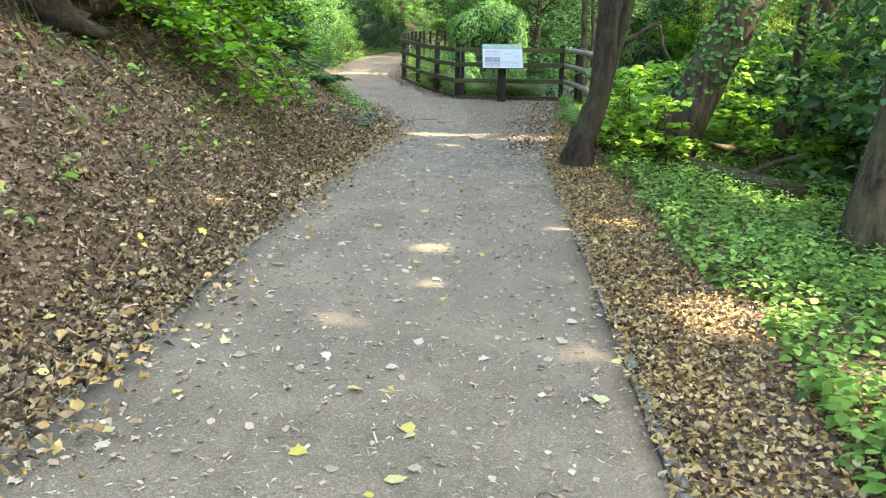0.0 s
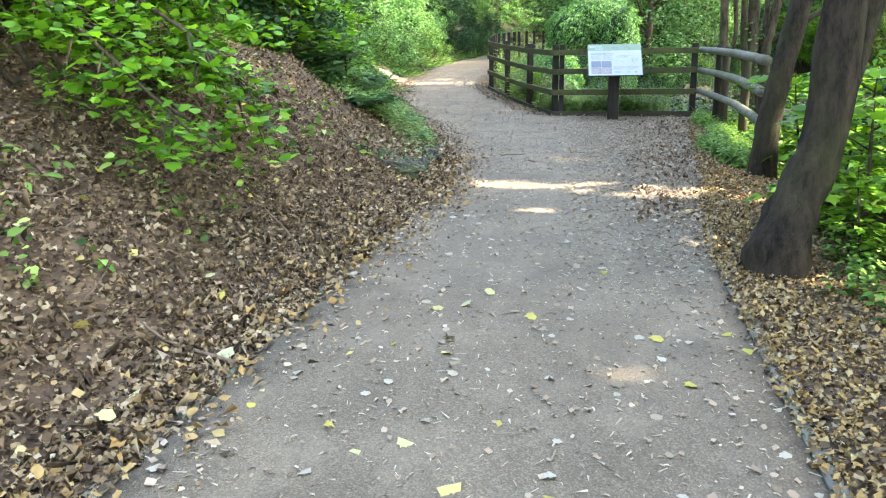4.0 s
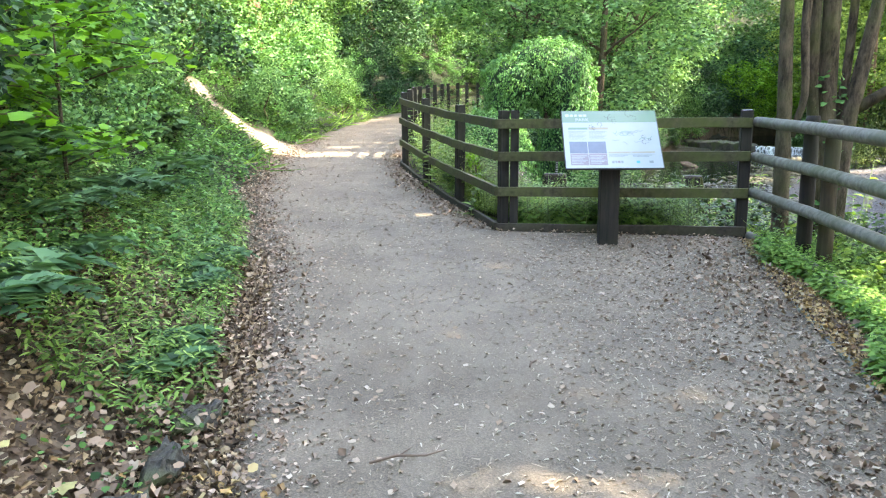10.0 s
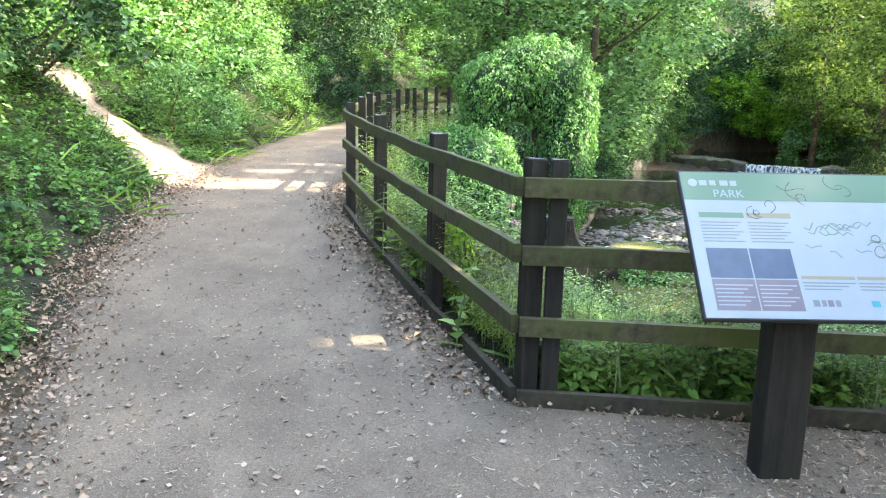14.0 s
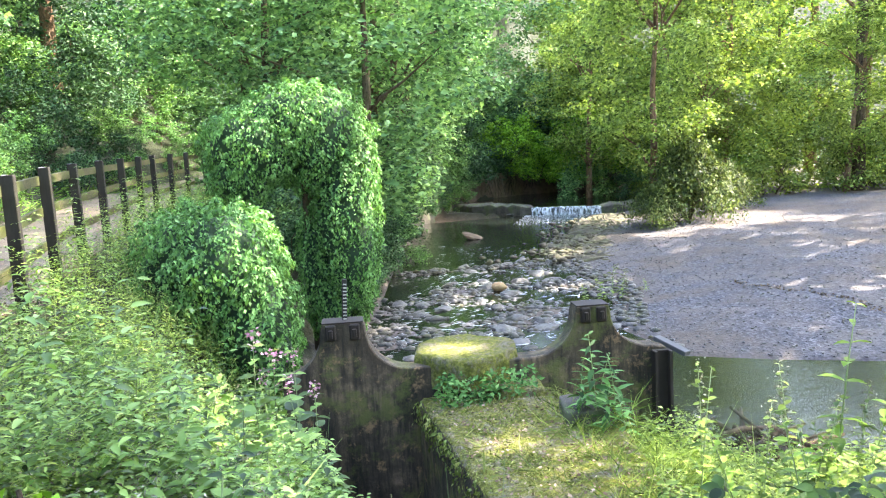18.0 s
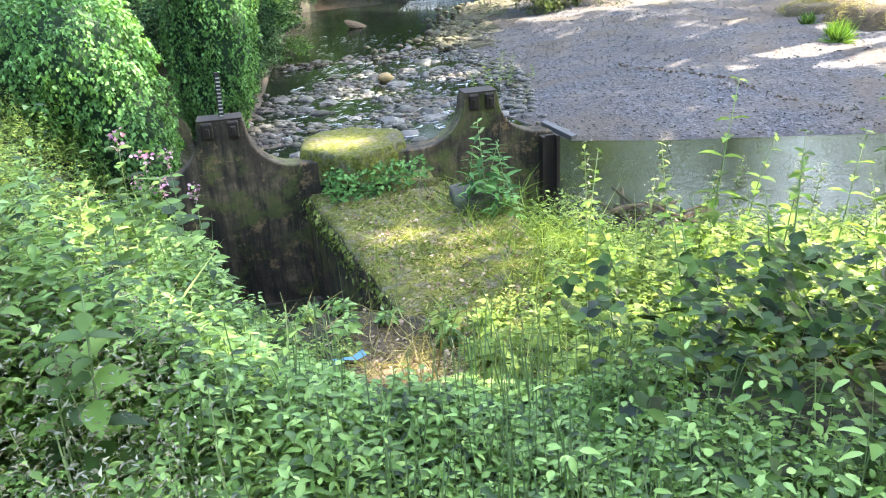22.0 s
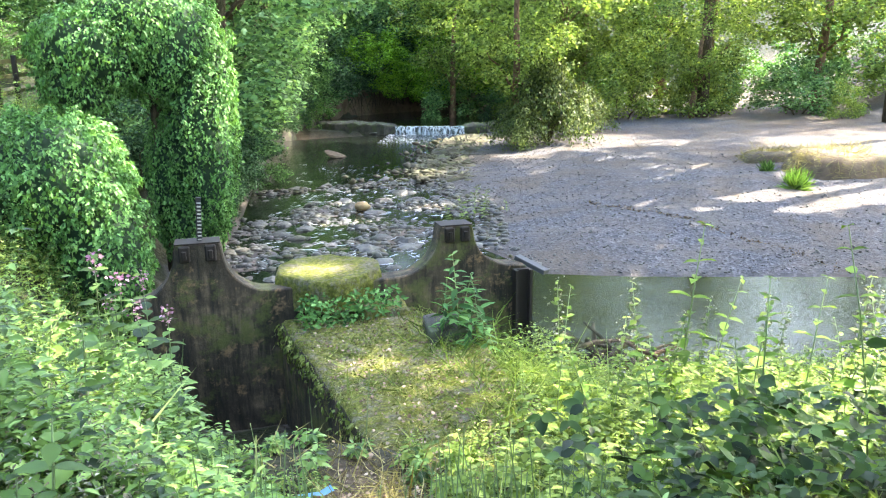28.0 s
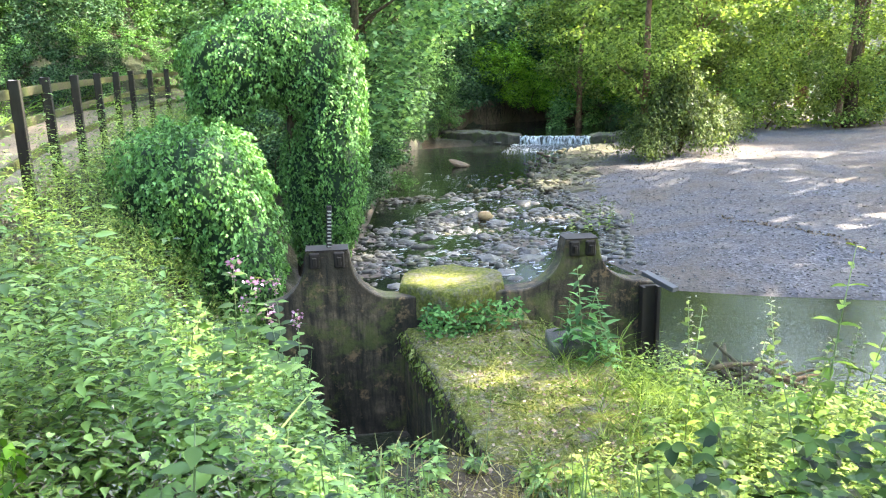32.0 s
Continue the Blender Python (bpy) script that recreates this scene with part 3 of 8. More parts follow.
def leaves(rng, pos, size, up=None, tilt=0.6, shape="4", yaw=None, curl=0.0):
    """Vertices and faces of many leaves: at pos, of a size, each with its face along up, leaned by tilt; yaw "hang" points the tips down."""
    base, faces = {"4": (LEAF4, LEAF4_FACES), "6": (LEAF6, LEAF6_FACES), "crisp": (CRISP, CRISP_FACES), "narrow": (LEAF6 * [0.55, 1, 1], LEAF6_FACES), "lobed": (LOBED, LOBED_FACES), "fold": (FOLD, FOLD_FACES), "lance": (FOLD * [0.45, 1, 0.9], FOLD_FACES), "ovate": (FOLD * [0.68, 1, 1.3], FOLD_FACES), "sliver": (SLIVER, SLIVER_FACES),
                   "blade": (BLADE, BLADE_FACES), "wisp": (BLADE * [0.4, 1, 1.2], BLADE_FACES), "strip": (LEAF4 * [0.5, 1, 2.0], LEAF4_FACES)}[shape]
    n = len(pos)
    size = np.broadcast_to(np.asarray(size, float), (n,))
    up = np.tile([0.0, 0.0, 1.0], (n, 1)) if up is None else np.asarray(up, float)
    up = up + rng.normal(0, tilt, (n, 3))
    up /= np.linalg.norm(up, axis=1)[:, None] + 1e-9
    a = rng.uniform(0, 2 * np.pi, n) if yaw is None else yaw
    if isinstance(yaw, str):
        ref = np.stack([rng.normal(0, 0.45, n), rng.normal(0, 0.45, n), np.full(n, -1.0)], 1)
    else:
        ref = np.stack([np.cos(a), np.sin(a), np.zeros(n)], 1)
    ahead = ref - (ref * up).sum(1)[:, None] * up
    ahead /= np.linalg.norm(ahead, axis=1)[:, None] + 1e-9
    side = np.cross(ahead, up)
    b = base.copy()
    wide = rng.uniform(0.8, 1.2, n)
    lift = 1 + curl * rng.normal(0, 1, n)
    v = pos[:, None, :] + size[:, None, None] * (b[None, :, 0, None] * wide[:, None, None] * side[:, None, :] + b[None, :, 1, None] * ahead[:, None, :]
                                                 + (b[None, :, 2] * lift[:, None])[:, :, None] * up[:, None, :])
    f = faces[None] + (np.arange(n) * len(base))[:, None, None]
    return v.reshape(-1, 3), f.reshape(-1, 3)


def join(*chunks):
    vs, fs, at = [], [], 0
    for v, f in chunks:
        vs.append(v)
        fs.append(f + at)
        at += len(v)
    return np.concatenate(vs), np.concatenate(fs)


def cut_through(seed):
    return np.random.default_rng(seed)

# ---- ground, path, river ----
def spaced(*runs):
    """Coordinates with a spacing that changes from stretch to stretch."""
    out = []
    for a, b, step in runs:
        out += list(np.arange(a, b, step))
    return np.array(out + [runs[-1][1]])


gx = spaced((-260, -60, 25), (-60, -20, 4), (-20, -7, 0.6), (-7, 9, 0.17), (9, 26, 0.5), (26, 60, 3), (60, 260, 25))
gy = spaced((-120, -20, 20), (-20, -3, 1.5), (-3, 34, 0.17), (34, 60, 0.5), (60, 110, 4), (110, 400, 30))
GX, GY = np.meshgrid(gx, gy)
gz, g_gravel, g_green, g_trail = land(GX.ravel(), GY.ravel())
nx, ny = len(gx), len(gy)
ii = np.arange((ny - 1) * (nx - 1))
ii = ii // (nx - 1) * nx + ii % (nx - 1)
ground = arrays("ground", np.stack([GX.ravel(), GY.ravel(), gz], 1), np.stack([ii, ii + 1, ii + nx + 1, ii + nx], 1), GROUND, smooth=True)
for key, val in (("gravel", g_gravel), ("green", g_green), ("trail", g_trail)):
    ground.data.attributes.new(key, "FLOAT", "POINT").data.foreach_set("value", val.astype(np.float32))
tagged(ground, "brown woodland earth with leaf mould and a grey gravel bar", "ground", kind="structure")


def build_path():
    left, right = np.array(PATH_LEFT, float), np.array(PATH_RIGHT, float)
    ys = spaced((-12, 17.6, 0.25), (17.6, 18.2, 0.03), (18.2, 45, 0.25), (45, 58, 1.0))
    xl = np.interp(ys, left[:, 1], left[:, 0])
    xr = np.interp(ys, right[:, 1], right[:, 0])
    xl = xl + 0.03 * wobble(xl, ys, 2.0, 3) + np.where((ys > 9.5), 0.06 * wobble(xl, ys, 3.1, 1), 0)
    n = 13
    f = np.linspace(0, 1, n)
    X = xl[:, None] + (xr - xl)[:, None] * f
    Y = np.repeat(ys[:, None], n, 1)
    Z = path_z(Y) + (0.012 * wobble(X, Y, 1.3, 2) + 0.015) * np.sin(np.pi * f)
    top = np.stack([X, Y, Z], 2).reshape(-1, 3)
    m = len(ys)
    i = np.arange((m - 1) * (n - 1))
    i = i // (n - 1) * n + i % (n - 1)
    faces = np.stack([i, i + 1, i + n + 1, i + n], 1)
    skirts = []
    verts = [top]
    at = len(top)
    for col in (0, n - 1):
        edge = np.arange(m) * n + col
        low = top[edge] - [0, 0, 0.12]
        verts.append(low)
        k = np.arange(m - 1)
        a, b, c, d = edge[k], edge[k + 1], at + k + 1, at + k
        skirts.append(np.stack([a, b, c, d] if col == 0 else [b, a, d, c], 1))
        at += m
    ob = arrays("path", np.concatenate(verts), np.concatenate([faces] + skirts), ASPHALT, smooth=True)
    return tagged(ob, "grey worn asphalt footpath strewn with chaff and leaves", "path", kind="structure")


def path_top(x, y):
    """Height of the asphalt, which is a little crowned and uneven."""
    lx, rx = (np.interp(y, [q[1] for q in line], [q[0] for q in line]) for line in (PATH_LEFT, PATH_RIGHT))
    return path_z(y) + (0.012 * wobble(x, y, 1.3, 2) + 0.015) * np.sin(np.pi * np.clip((x - lx) / (rx - lx), 0, 1))


path = build_path()


def edging(line, y0, y1, name):
    """A row of thin concrete edging stones along the side of the path."""
    root = tagged(empty(name), "thin grey concrete edging set flush along the asphalt path", "edging", kind="structure")
    pts = np.array(line, float)
    y = y0
    first = None
    while y < y1:
        a = Vector((float(np.interp(y, pts[:, 1], pts[:, 0])), y, float(path_z(y))))
        b = Vector((float(np.interp(y + 0.9, pts[:, 1], pts[:, 0])), y + 0.9, float(path_z(y + 0.9))))
        if first is None:
            bm = box(bmesh.new(), -0.025, 0.025, -0.445, 0.445, -0.13, 0.0, bevel=0.006)
            first = part("edging_stone", bm, KERB, root)
            ob = first
        else:
            ob = part_at("edging_stone", first, Matrix(), root)
        mid = (a + b) / 2
        ob.matrix_basis = pose(mid.x, mid.y, mid.z + 0.011 + random.uniform(-0.003, 0.003), 0, 0, math.degrees(math.atan2(a.x - b.x, b.y - a.y)) + random.uniform(-0.4, 0.4))
        y += 0.9
    return root


edging([(x - 0.03, y) for x, y in PATH_LEFT], -3, 9.8, "edging_left")
edging([(x + 0.03, y) for x, y in PATH_RIGHT[:10]], -3, 17.2, "edging_right")


def build_water():
    pts = [(x, y) for x, y in RIVER]
    bm = bmesh.new()
    lower = BANK_NEAR + BANK_LEFT[:6] + [(13.2, 53.6), (16.7, 51.7)] + BANK_RIGHT[3:]
    big = [Vector((x, y, WATER_Z)) for x, y in lower]
    c = Vector((sum(p.x for p in big[4:-2]) / len(big[4:-2]), 35, 0))
    # widen a little so that the water runs under its banks
    out = []
    for i, p in enumerate(big):
        t = (big[(i + 1) % len(big)] - big[i - 1]).normalized()
        out.append(bm.verts.new(p + Vector((-t.y, t.x, 0)) * -0.12))
    bm.faces.new(out)
    bmesh.ops.triangulate(bm, faces=bm.faces)
    ob = obj("water", bm, WATER)
    bm = bmesh.new()
    upper = [(10.6, 58.5), (13.2, 53.75), (16.7, 51.85), (18.8, 52.5), (26.4, 64), (38, 88), (30, 90), (17, 68)]
    bm.faces.new([bm.verts.new((x, y, -1.63)) for x, y in upper])
    obj("water_upper", bm, WATER)
    tagged(bpy.data.objects["water_upper"], "dark shallow river water above a small fall", "water", kind="structure")
    return tagged(ob, "dark shallow river water with light ripples", "water", kind="structure")


build_water()

# ---- fences ----
def square_post_mesh(h, w, name="post"):
    bm = box(bmesh.new(), -w / 2, w / 2, -w / 2, w / 2, -0.4, h, bevel=0.006)
    for v in bm.verts:
        if v.co.z > h - 0.05:
            v.co.z += random.uniform(-0.006, 0.006)
    return bm


def top_grain(ob):
    """Weathered grey end grain on the top of a post."""
    ob.data.materials.append(END_GRAIN)
    high = max(v.co.z for v in ob.data.vertices)
    for f in ob.data.polygons:
        f.material_index = 1 if f.normal.z > 0.8 and f.center.z > high - 0.05 else 0


def rail_between(a, b, hgt, thick, parent, material, lead=0.0):
    """A sawn rail from a to b, upright, with slightly waney edges."""
    a, b = Vector(a), Vector(b)
    d = b - a
    ln = d.length + 2 * lead
    bm = bmesh.new()
    n = 6
    rings = []
    for i in range(n + 1):
        y = -ln / 2 + ln * i / n
        s = random.uniform(-0.004, 0.004)
        rings.append([bm.verts.new((sx * thick / 2 + s, y, sz * hgt / 2 + s)) for sx, sz in ((-1, -1), (1, -1), (1, 1), (-1, 1))])
    for r0, r1 in zip(rings, rings[1:]):
        for k in range(4):
            bm.faces.new((r0[k], r0[(k + 1) % 4], r1[(k + 1) % 4], r1[k]))
    bm.faces.new(rings[0][::-1]), bm.faces.new(rings[-1])
    bmesh.ops.bevel(bm, geom=[e for e in bm.edges if abs((e.verts[0].co - e.verts[1].co).normalized().y) > 0.9], offset=0.004, segments=1, affect="EDGES")
    bmesh.ops.recalc_face_normals(bm, faces=bm.faces)
    ob = part("rail", bm, material, parent)
    mid = (a + b) / 2
    ob.matrix_basis = Matrix.Translation(mid) @ d.to_track_quat("Y", "Z").to_matrix().to_4x4()
    return ob


RAIL_HEIGHTS = (1.065, 0.755, 0.415, 0.055)


def corner_panel():
    """The panel of the fence behind the information board, with a pair of posts at its corner."""
    root = tagged(empty("timber_fence", pose(0.17, 18.06, 0)), "dark timber post-and-rail fence with mossy green rails", "fence", "timber fences")
    inv = root.matrix_basis.inverted()
    posts = [(0.187, 18.085, 0.09, 20), (0.294, 18.045, 0.082, -3), (2.43, 17.87, 0.1, -8)]
    for x, y, w, turn in posts:
        p = part("post", square_post_mesh(1.19, w), POST, root)
        top_grain(p)
        p.matrix_basis = inv @ pose(x, y, 0, random.uniform(-0.6, 0.6), random.uniform(-0.6, 0.6), turn)
    for z in RAIL_HEIGHTS:
        a, b = Vector((0.14, 18.0, z)), Vector((2.45, 17.80, z + 0.01))
        rail_between(inv @ a, inv @ b, 0.09, 0.04, root, RAIL if z > 0.1 else RAIL_DARK)
    return root


def path_fence():
    """The long fence between the path and the river, bending with the path."""
    root = tagged(empty("timber_fence", pose(-0.33, 19.6, 0.05)), "long dark timber fence with green-tinged rails beside the path", "fence", "timber fences")
    inv = root.matrix_basis.inverted()
    pts = [Vector((x, y, float(path_z(y)))) for x, y in FENCE_LINE]
    first = None
    for i, p in enumerate(pts[1:], 1):
        way = pts[min(i + 1, len(pts) - 1)] - pts[i - 1]
        m = inv @ pose(p.x, p.y, p.z - 0.03, random.uniform(-1, 1), random.uniform(-1, 1), math.degrees(math.atan2(-way.x, way.y)))
        if first is None:
            first = part("post", square_post_mesh(1.2, 0.1), POST, root)
            top_grain(first)
            first.matrix_basis = m
        else:
            part_at("post", first, m, root)
    for i in range(len(pts) - 1):
        a, b = pts[i], pts[i + 1]
        side = Vector((-(b - a).y, (b - a).x, 0)).normalized() * 0.07
        for z in RAIL_HEIGHTS:
            if z < 0.1 and i > 3:
                continue
            up = Vector((0, 0, z - 0.02))
            rail_between(inv @ (a + side + up), inv @ (b + side + up), 0.09, 0.038, root, RAIL if z > 0.1 else RAIL_DARK, 0.0)
    return root


def log_fence():
    """Round rails on round posts, running back along the verge."""
    root = tagged(empty("log_fence", pose(2.6, 17.1, -0.05)), "weathered round-pole fence with half-sawn grey-green rails", "fence")
    inv = root.matrix_basis.inverted()
    rnd = random.Random(4)
    for x, y, h, r, col in ((2.64, 16.9, 1.16, 0.06, POST), (2.68, 16.58, 1.14, 0.06, POST_BROWN), (2.68, 15.2, 1.06, 0.058, POST_BROWN), (2.57, 13.78, 1.03, 0.056, POST_BROWN)):
        z = land_z(x, y)
        bm = tube(bmesh.new(), [(0, 0, -0.4), (0.005, 0, 0.3), (0, 0.004, 0.8), (0, 0, h - z - 0.03), (0, 0, h - z)], [r * 1.05, r, r * 0.98, r * 0.95, r * 0.8], 14, 0.05, rnd)
        p = part("post", bm, col, root, "", True)
        p.matrix_basis = inv @ pose(x, y, z)
    for z0, z1, r, y_end, x_end in ((1.08, 1.02, 0.053, 13.1, 2.43), (0.76, 0.70, 0.052, 13.12, 2.42), (0.43, 0.38, 0.05, 13.25, 2.45), (0.02, -0.05, 0.05, 13.4, 2.44)):
        pts = [(2.5, 17.82, z0), (2.58, 16.7, z0 - 0.01), (2.60, 15.4, (z0 + z1) / 2), (2.53, 14.2, z1 + 0.01), (x_end, y_end, z1)]
        bm = tube(bmesh.new(), [inv @ Vector(p) for p in pts], [r * 0.86, r * 0.95, r, r * 1.04, r], 16, 0.05, rnd)
        part("rail", bm, LOG, root, "", True)
    return root


corner_panel()
path_fence()
log_fence()


# ---- the information board ----
def text_bm(s, size):
    cu = bpy.data.curves.new("words", "FONT")
    cu.body, cu.size, cu.extrude = s, size, 0.0004
    tmp = bpy.data.objects.new("words", cu)
    scene.collection.objects.link(tmp)
    me = bpy.data.meshes.new_from_object(tmp.evaluated_get(bpy.context.evaluated_depsgraph_get()))
    bm = bmesh.new()
    bm.from_mesh(me)
    bpy.data.objects.remove(tmp)
    return bm


def information_board():
    root = tagged(empty("information_board", pose(1.13, 17.42, 0, 0, 0, 3.0)), "tilted printed information board on a dark square timber post", "sign")
    bm = box(bmesh.new(), -0.085, 0.085, -0.06, 0.06, -0.4, 0.9, bevel=0.006)
    part("post", bm, POST, root)
    tilt = pose(0, -0.03, 0.955, 48, 0, 0)
    W, H = 0.83, 0.63
    white = plain("faded white print", (0.31, 0.355, 0.375), 0.1, 0, 0.25, 5)
    green = plain("sage green print", (0.15, 0.235, 0.17), 0.1, 0, 0.2, 4)
    blue = plain("blue photograph", (0.12, 0.16, 0.22), 0.12, 0, 0.7, 9)
    mauve = plain("mauve text panel", (0.2, 0.18, 0.2), 0.12, 0, 0.3, 12)
    ink = plain("grey print", (0.19, 0.22, 0.225), 0.12, 0, 0.2, 30)
    gold = plain("ochre print", (0.28, 0.26, 0.19), 0.12, 0, 0.2, 30)
    teal = plain("teal print", (0.05, 0.3, 0.33), 0.3)
    black = plain("dark board edge", (0.02, 0.02, 0.022), 0.5)

    def flat(name, x0, x1, y0, y1, z, mat, label=""):
        return part(name, box(bmesh.new(), x0, x1, y0, y1, z, z + 0.0006), mat, b, label)

    b = part("backing_board", box(bmesh.new(), -W / 2 - 0.008, W / 2 + 0.008, -H / 2 - 0.008, H / 2 + 0.008, -0.022, 0, bevel=0.004), black, root, "dark backing board")
    b.matrix_basis = tilt
    flat("print", -W / 2, W / 2, -H / 2, H / 2, 0.0004, white, "faded white printed sheet")
    flat("header_band", -W / 2, W / 2, 0.185, H / 2, 0.0012, green, "sage green header band")
    for x0, x1 in ((-0.37, -0.215), (-0.21, -0.055)):
        flat("photograph", x0, x1, -0.155, -0.03, 0.0014, blue, "dark blue landscape photograph")
        flat("text_panel", x0, x1, -0.285, -0.16, 0.0014, mauve, "mauve panel of small text")
        for i in range(6):
            flat("text_line", x0 + 0.008, x1 - 0.01 - 0.02 * (i % 3), -0.187 - i * 0.016, -0.182 - i * 0.016, 0.0022, white)
    for x0, x1 in ((-0.04, 0.155), (0.165, 0.36)):
        flat("text_band", x0, x1, -0.155, -0.142, 0.0014, gold)
        for i in range(3):
            flat("text_line", x0, x1 - 0.03 * i, -0.172 - 0.013 * i, -0.168 - 0.013 * i, 0.0014, ink)
    for i in range(2):
        flat("text_band", -0.37 + 0.18 * i, -0.20 + 0.18 * i, 0.105, 0.128, 0.0014, gold if i else green)
        for j in range(7):
            flat("text_line", -0.37 + 0.18 * i, -0.215 + 0.18 * i - 0.015 * (j % 3), 0.082 - j * 0.014, 0.086 - j * 0.014, 0.0014, ink)
    for x, w, mat in ((-0.02, 0.022, ink), (0.01, 0.016, ink), (0.032, 0.02, mauve), (0.06, 0.018, ink), (0.19, 0.03, teal), (0.30, 0.035, ink)):
        flat("logo_block", x, x + w, -0.265, -0.24, 0.0014, mat)
    # the site map: winding lines and patches
    rnd = random.Random(3)
    for i in range(16):
        x, y = rnd.uniform(0.0, 0.3), rnd.uniform(-0.07, 0.12)
        bm = bmesh.new()
        pts = [(x + 0.02 * k, y + rnd.uniform(-0.02, 0.02), 0) for k in range(rnd.randint(3, 6))]
        for p, q in zip(pts, pts[1:]):
            p, q = Vector(p), Vector(q)
            d = (q - p).normalized().cross(Vector((0, 0, 1))) * 0.0022
            bm.faces.new([bm.verts.new(v) for v in (p - d, q - d, q + d, p + d)])
        ob = part("map_line", bm, ink if i % 3 else green, b)
        ob.matrix_basis = pose(0, 0, 0.0016)
    for i in range(11):
        x, y = rnd.choice(((-0.25, 0.1), (-0.12, 0.12), (0.05, 0.22), (0.22, 0.23), (0.0, 0.16), (0.1, 0.14))) if i < 8 else (0.3, -0.02)
        x, y = x + rnd.uniform(-0.04, 0.06), y + rnd.uniform(-0.03, 0.03)
        bm, a, way = bmesh.new(), rnd.uniform(0, 6.3), rnd.uniform(-0.9, 0.9)
        p = Vector((0, 0, 0))
        for k in range(9):
            q = p + Vector((math.cos(a), math.sin(a), 0)) * 0.013
            d = (q - p).normalized().cross(Vector((0, 0, 1))) * 0.0012
            bm.faces.new([bm.verts.new(v) for v in (p - d, q - d, q + d, p + d)])
            p, a = q, a + way
            way += rnd.uniform(-0.3, 0.3)
        ob = part("scribble", bm, black, b, "dark scribbled pen line")
        ob.matrix_basis = pose(x, y, 0.0026)
    for s, size, x, y in (("PARK", 0.05, -0.30, 0.198),):
        ob = part("lettering", text_bm(s, size), white, b, "white lettering")
        ob.matrix_basis = pose(x, y, 0.0022)
    for i, w in enumerate((0.03, 0.024, 0.032, 0.026)):
        flat("title_bar", -0.345 + i * 0.04, -0.345 + i * 0.04 + w, 0.252, 0.276, 0.0022, white, "pale bar of title lettering")
    ob = part("emblem", bmesh.new(), white, b)
    bm = bmesh.new()
    bmesh.ops.create_circle(bm, cap_ends=True, radius=0.018, segments=20)
    bm.to_mesh(ob.data)
    bm.free()
    ob.matrix_basis = pose(-0.37, 0.265, 0.0022)
    return root


information_board()

# ---- the old sluice: wall, pad, deck ----
def wall_profile():
    """Outline of the wall in its own plane: u along, z up."""
    pts = [(0.0, -2.7), (3.75, -2.7), (3.75, -0.62)]

    def arc(u_peak, u_dip, z_peak, z_dip):
        c = (u_dip, z_peak - 0.07)
        return [(c[0] + (u_peak - u_dip) * math.cos(a), c[1] - (c[1] - z_dip) * math.sin(a)) for a in np.linspace(0, math.pi / 2, 9)]

    pts += arc(3.19, 3.62, -0.15, -0.60)[::-1]
    pts += [(3.17, -0.15), (2.85, -0.15)]
    pts += arc(2.83, 2.38, -0.15, -0.63)
    pts += [(1.25, -0.64)]
    pts += arc(0.77, 1.18, -0.15, -0.64)[::-1]
    pts += [(0.75, -0.15), (0.36, -0.15)]
    pts += arc(0.34, -0.05, -0.15, -0.66)
    return pts


def sluice():
    turn = math.degrees(math.atan2(-0.55, 3.75))
    root = tagged(empty("sluice_wall", pose(0.6, 25.05, 0, 0, 0, turn)), "brown stained concrete sluice wall with two raised peaks in the river", "wall")
    bm = bmesh.new()
    front = [bm.verts.new((u, -0.12, z)) for u, z in wall_profile()]
    back = [bm.verts.new((u, 0.12, z)) for u, z in wall_profile()]
    n = len(front)
    bm.faces.new(front)
    bm.faces.new(back[::-1])
    for i in range(n):
        bm.faces.new((front[i], back[i], back[(i + 1) % n], front[(i + 1) % n]))
    bmesh.ops.recalc_face_normals(bm, faces=bm.faces)
    bmesh.ops.bevel(bm, geom=[e for e in bm.edges if abs(e.verts[0].co.y - e.verts[1].co.y) < 1e-6 and e.verts[0].co.z > -2], offset=0.012, segments=1, affect="EDGES")
    part("wall", bm, CONCRETE, root)
    for u0, u1 in ((0.34, 0.77), (2.83, 3.19)):
        part("cap_plate", box(bmesh.new(), u0 + 0.015, u1 - 0.015, -0.124, 0.124, -0.151, -0.141, bevel=0.003), IRON, root, "thin rusted iron cap plate")
        for u in (u0 + 0.05, u1 - 0.15):
            bm = box(bmesh.new(), u, u + 0.1, -0.165, -0.118, -0.31, -0.16, bevel=0.012)
            box(bm, u + 0.03, u + 0.07, -0.19, -0.16, -0.28, -0.2, bevel=0.006)
            part("bracket", bm, IRON, root, "dark rusted iron bracket")
    # steel channel and the bar at the free end
    bm = box(bmesh.new(), 3.60, 3.78, -0.17, -0.118, -2.3, -0.64, bevel=0.004)
    box(bm, 3.60, 3.63, -0.23, -0.165, -2.3, -0.64), box(bm, 3.75, 3.78, -0.23, -0.165, -2.3, -0.64)
    part("steel_channel", bm, IRON, root, "rust-brown steel channel")
    bm = box(bmesh.new(), -0.045, 0.045, -0.28, 0.12, -0.02, 0.03, bevel=0.004)
    ob = part("steel_bar", bm, STEEL, root, "grey galvanised steel bar end")
    ob.matrix_basis = pose(3.80, 0.02, -0.62, 14, 0, 30)
    return root


sluice()


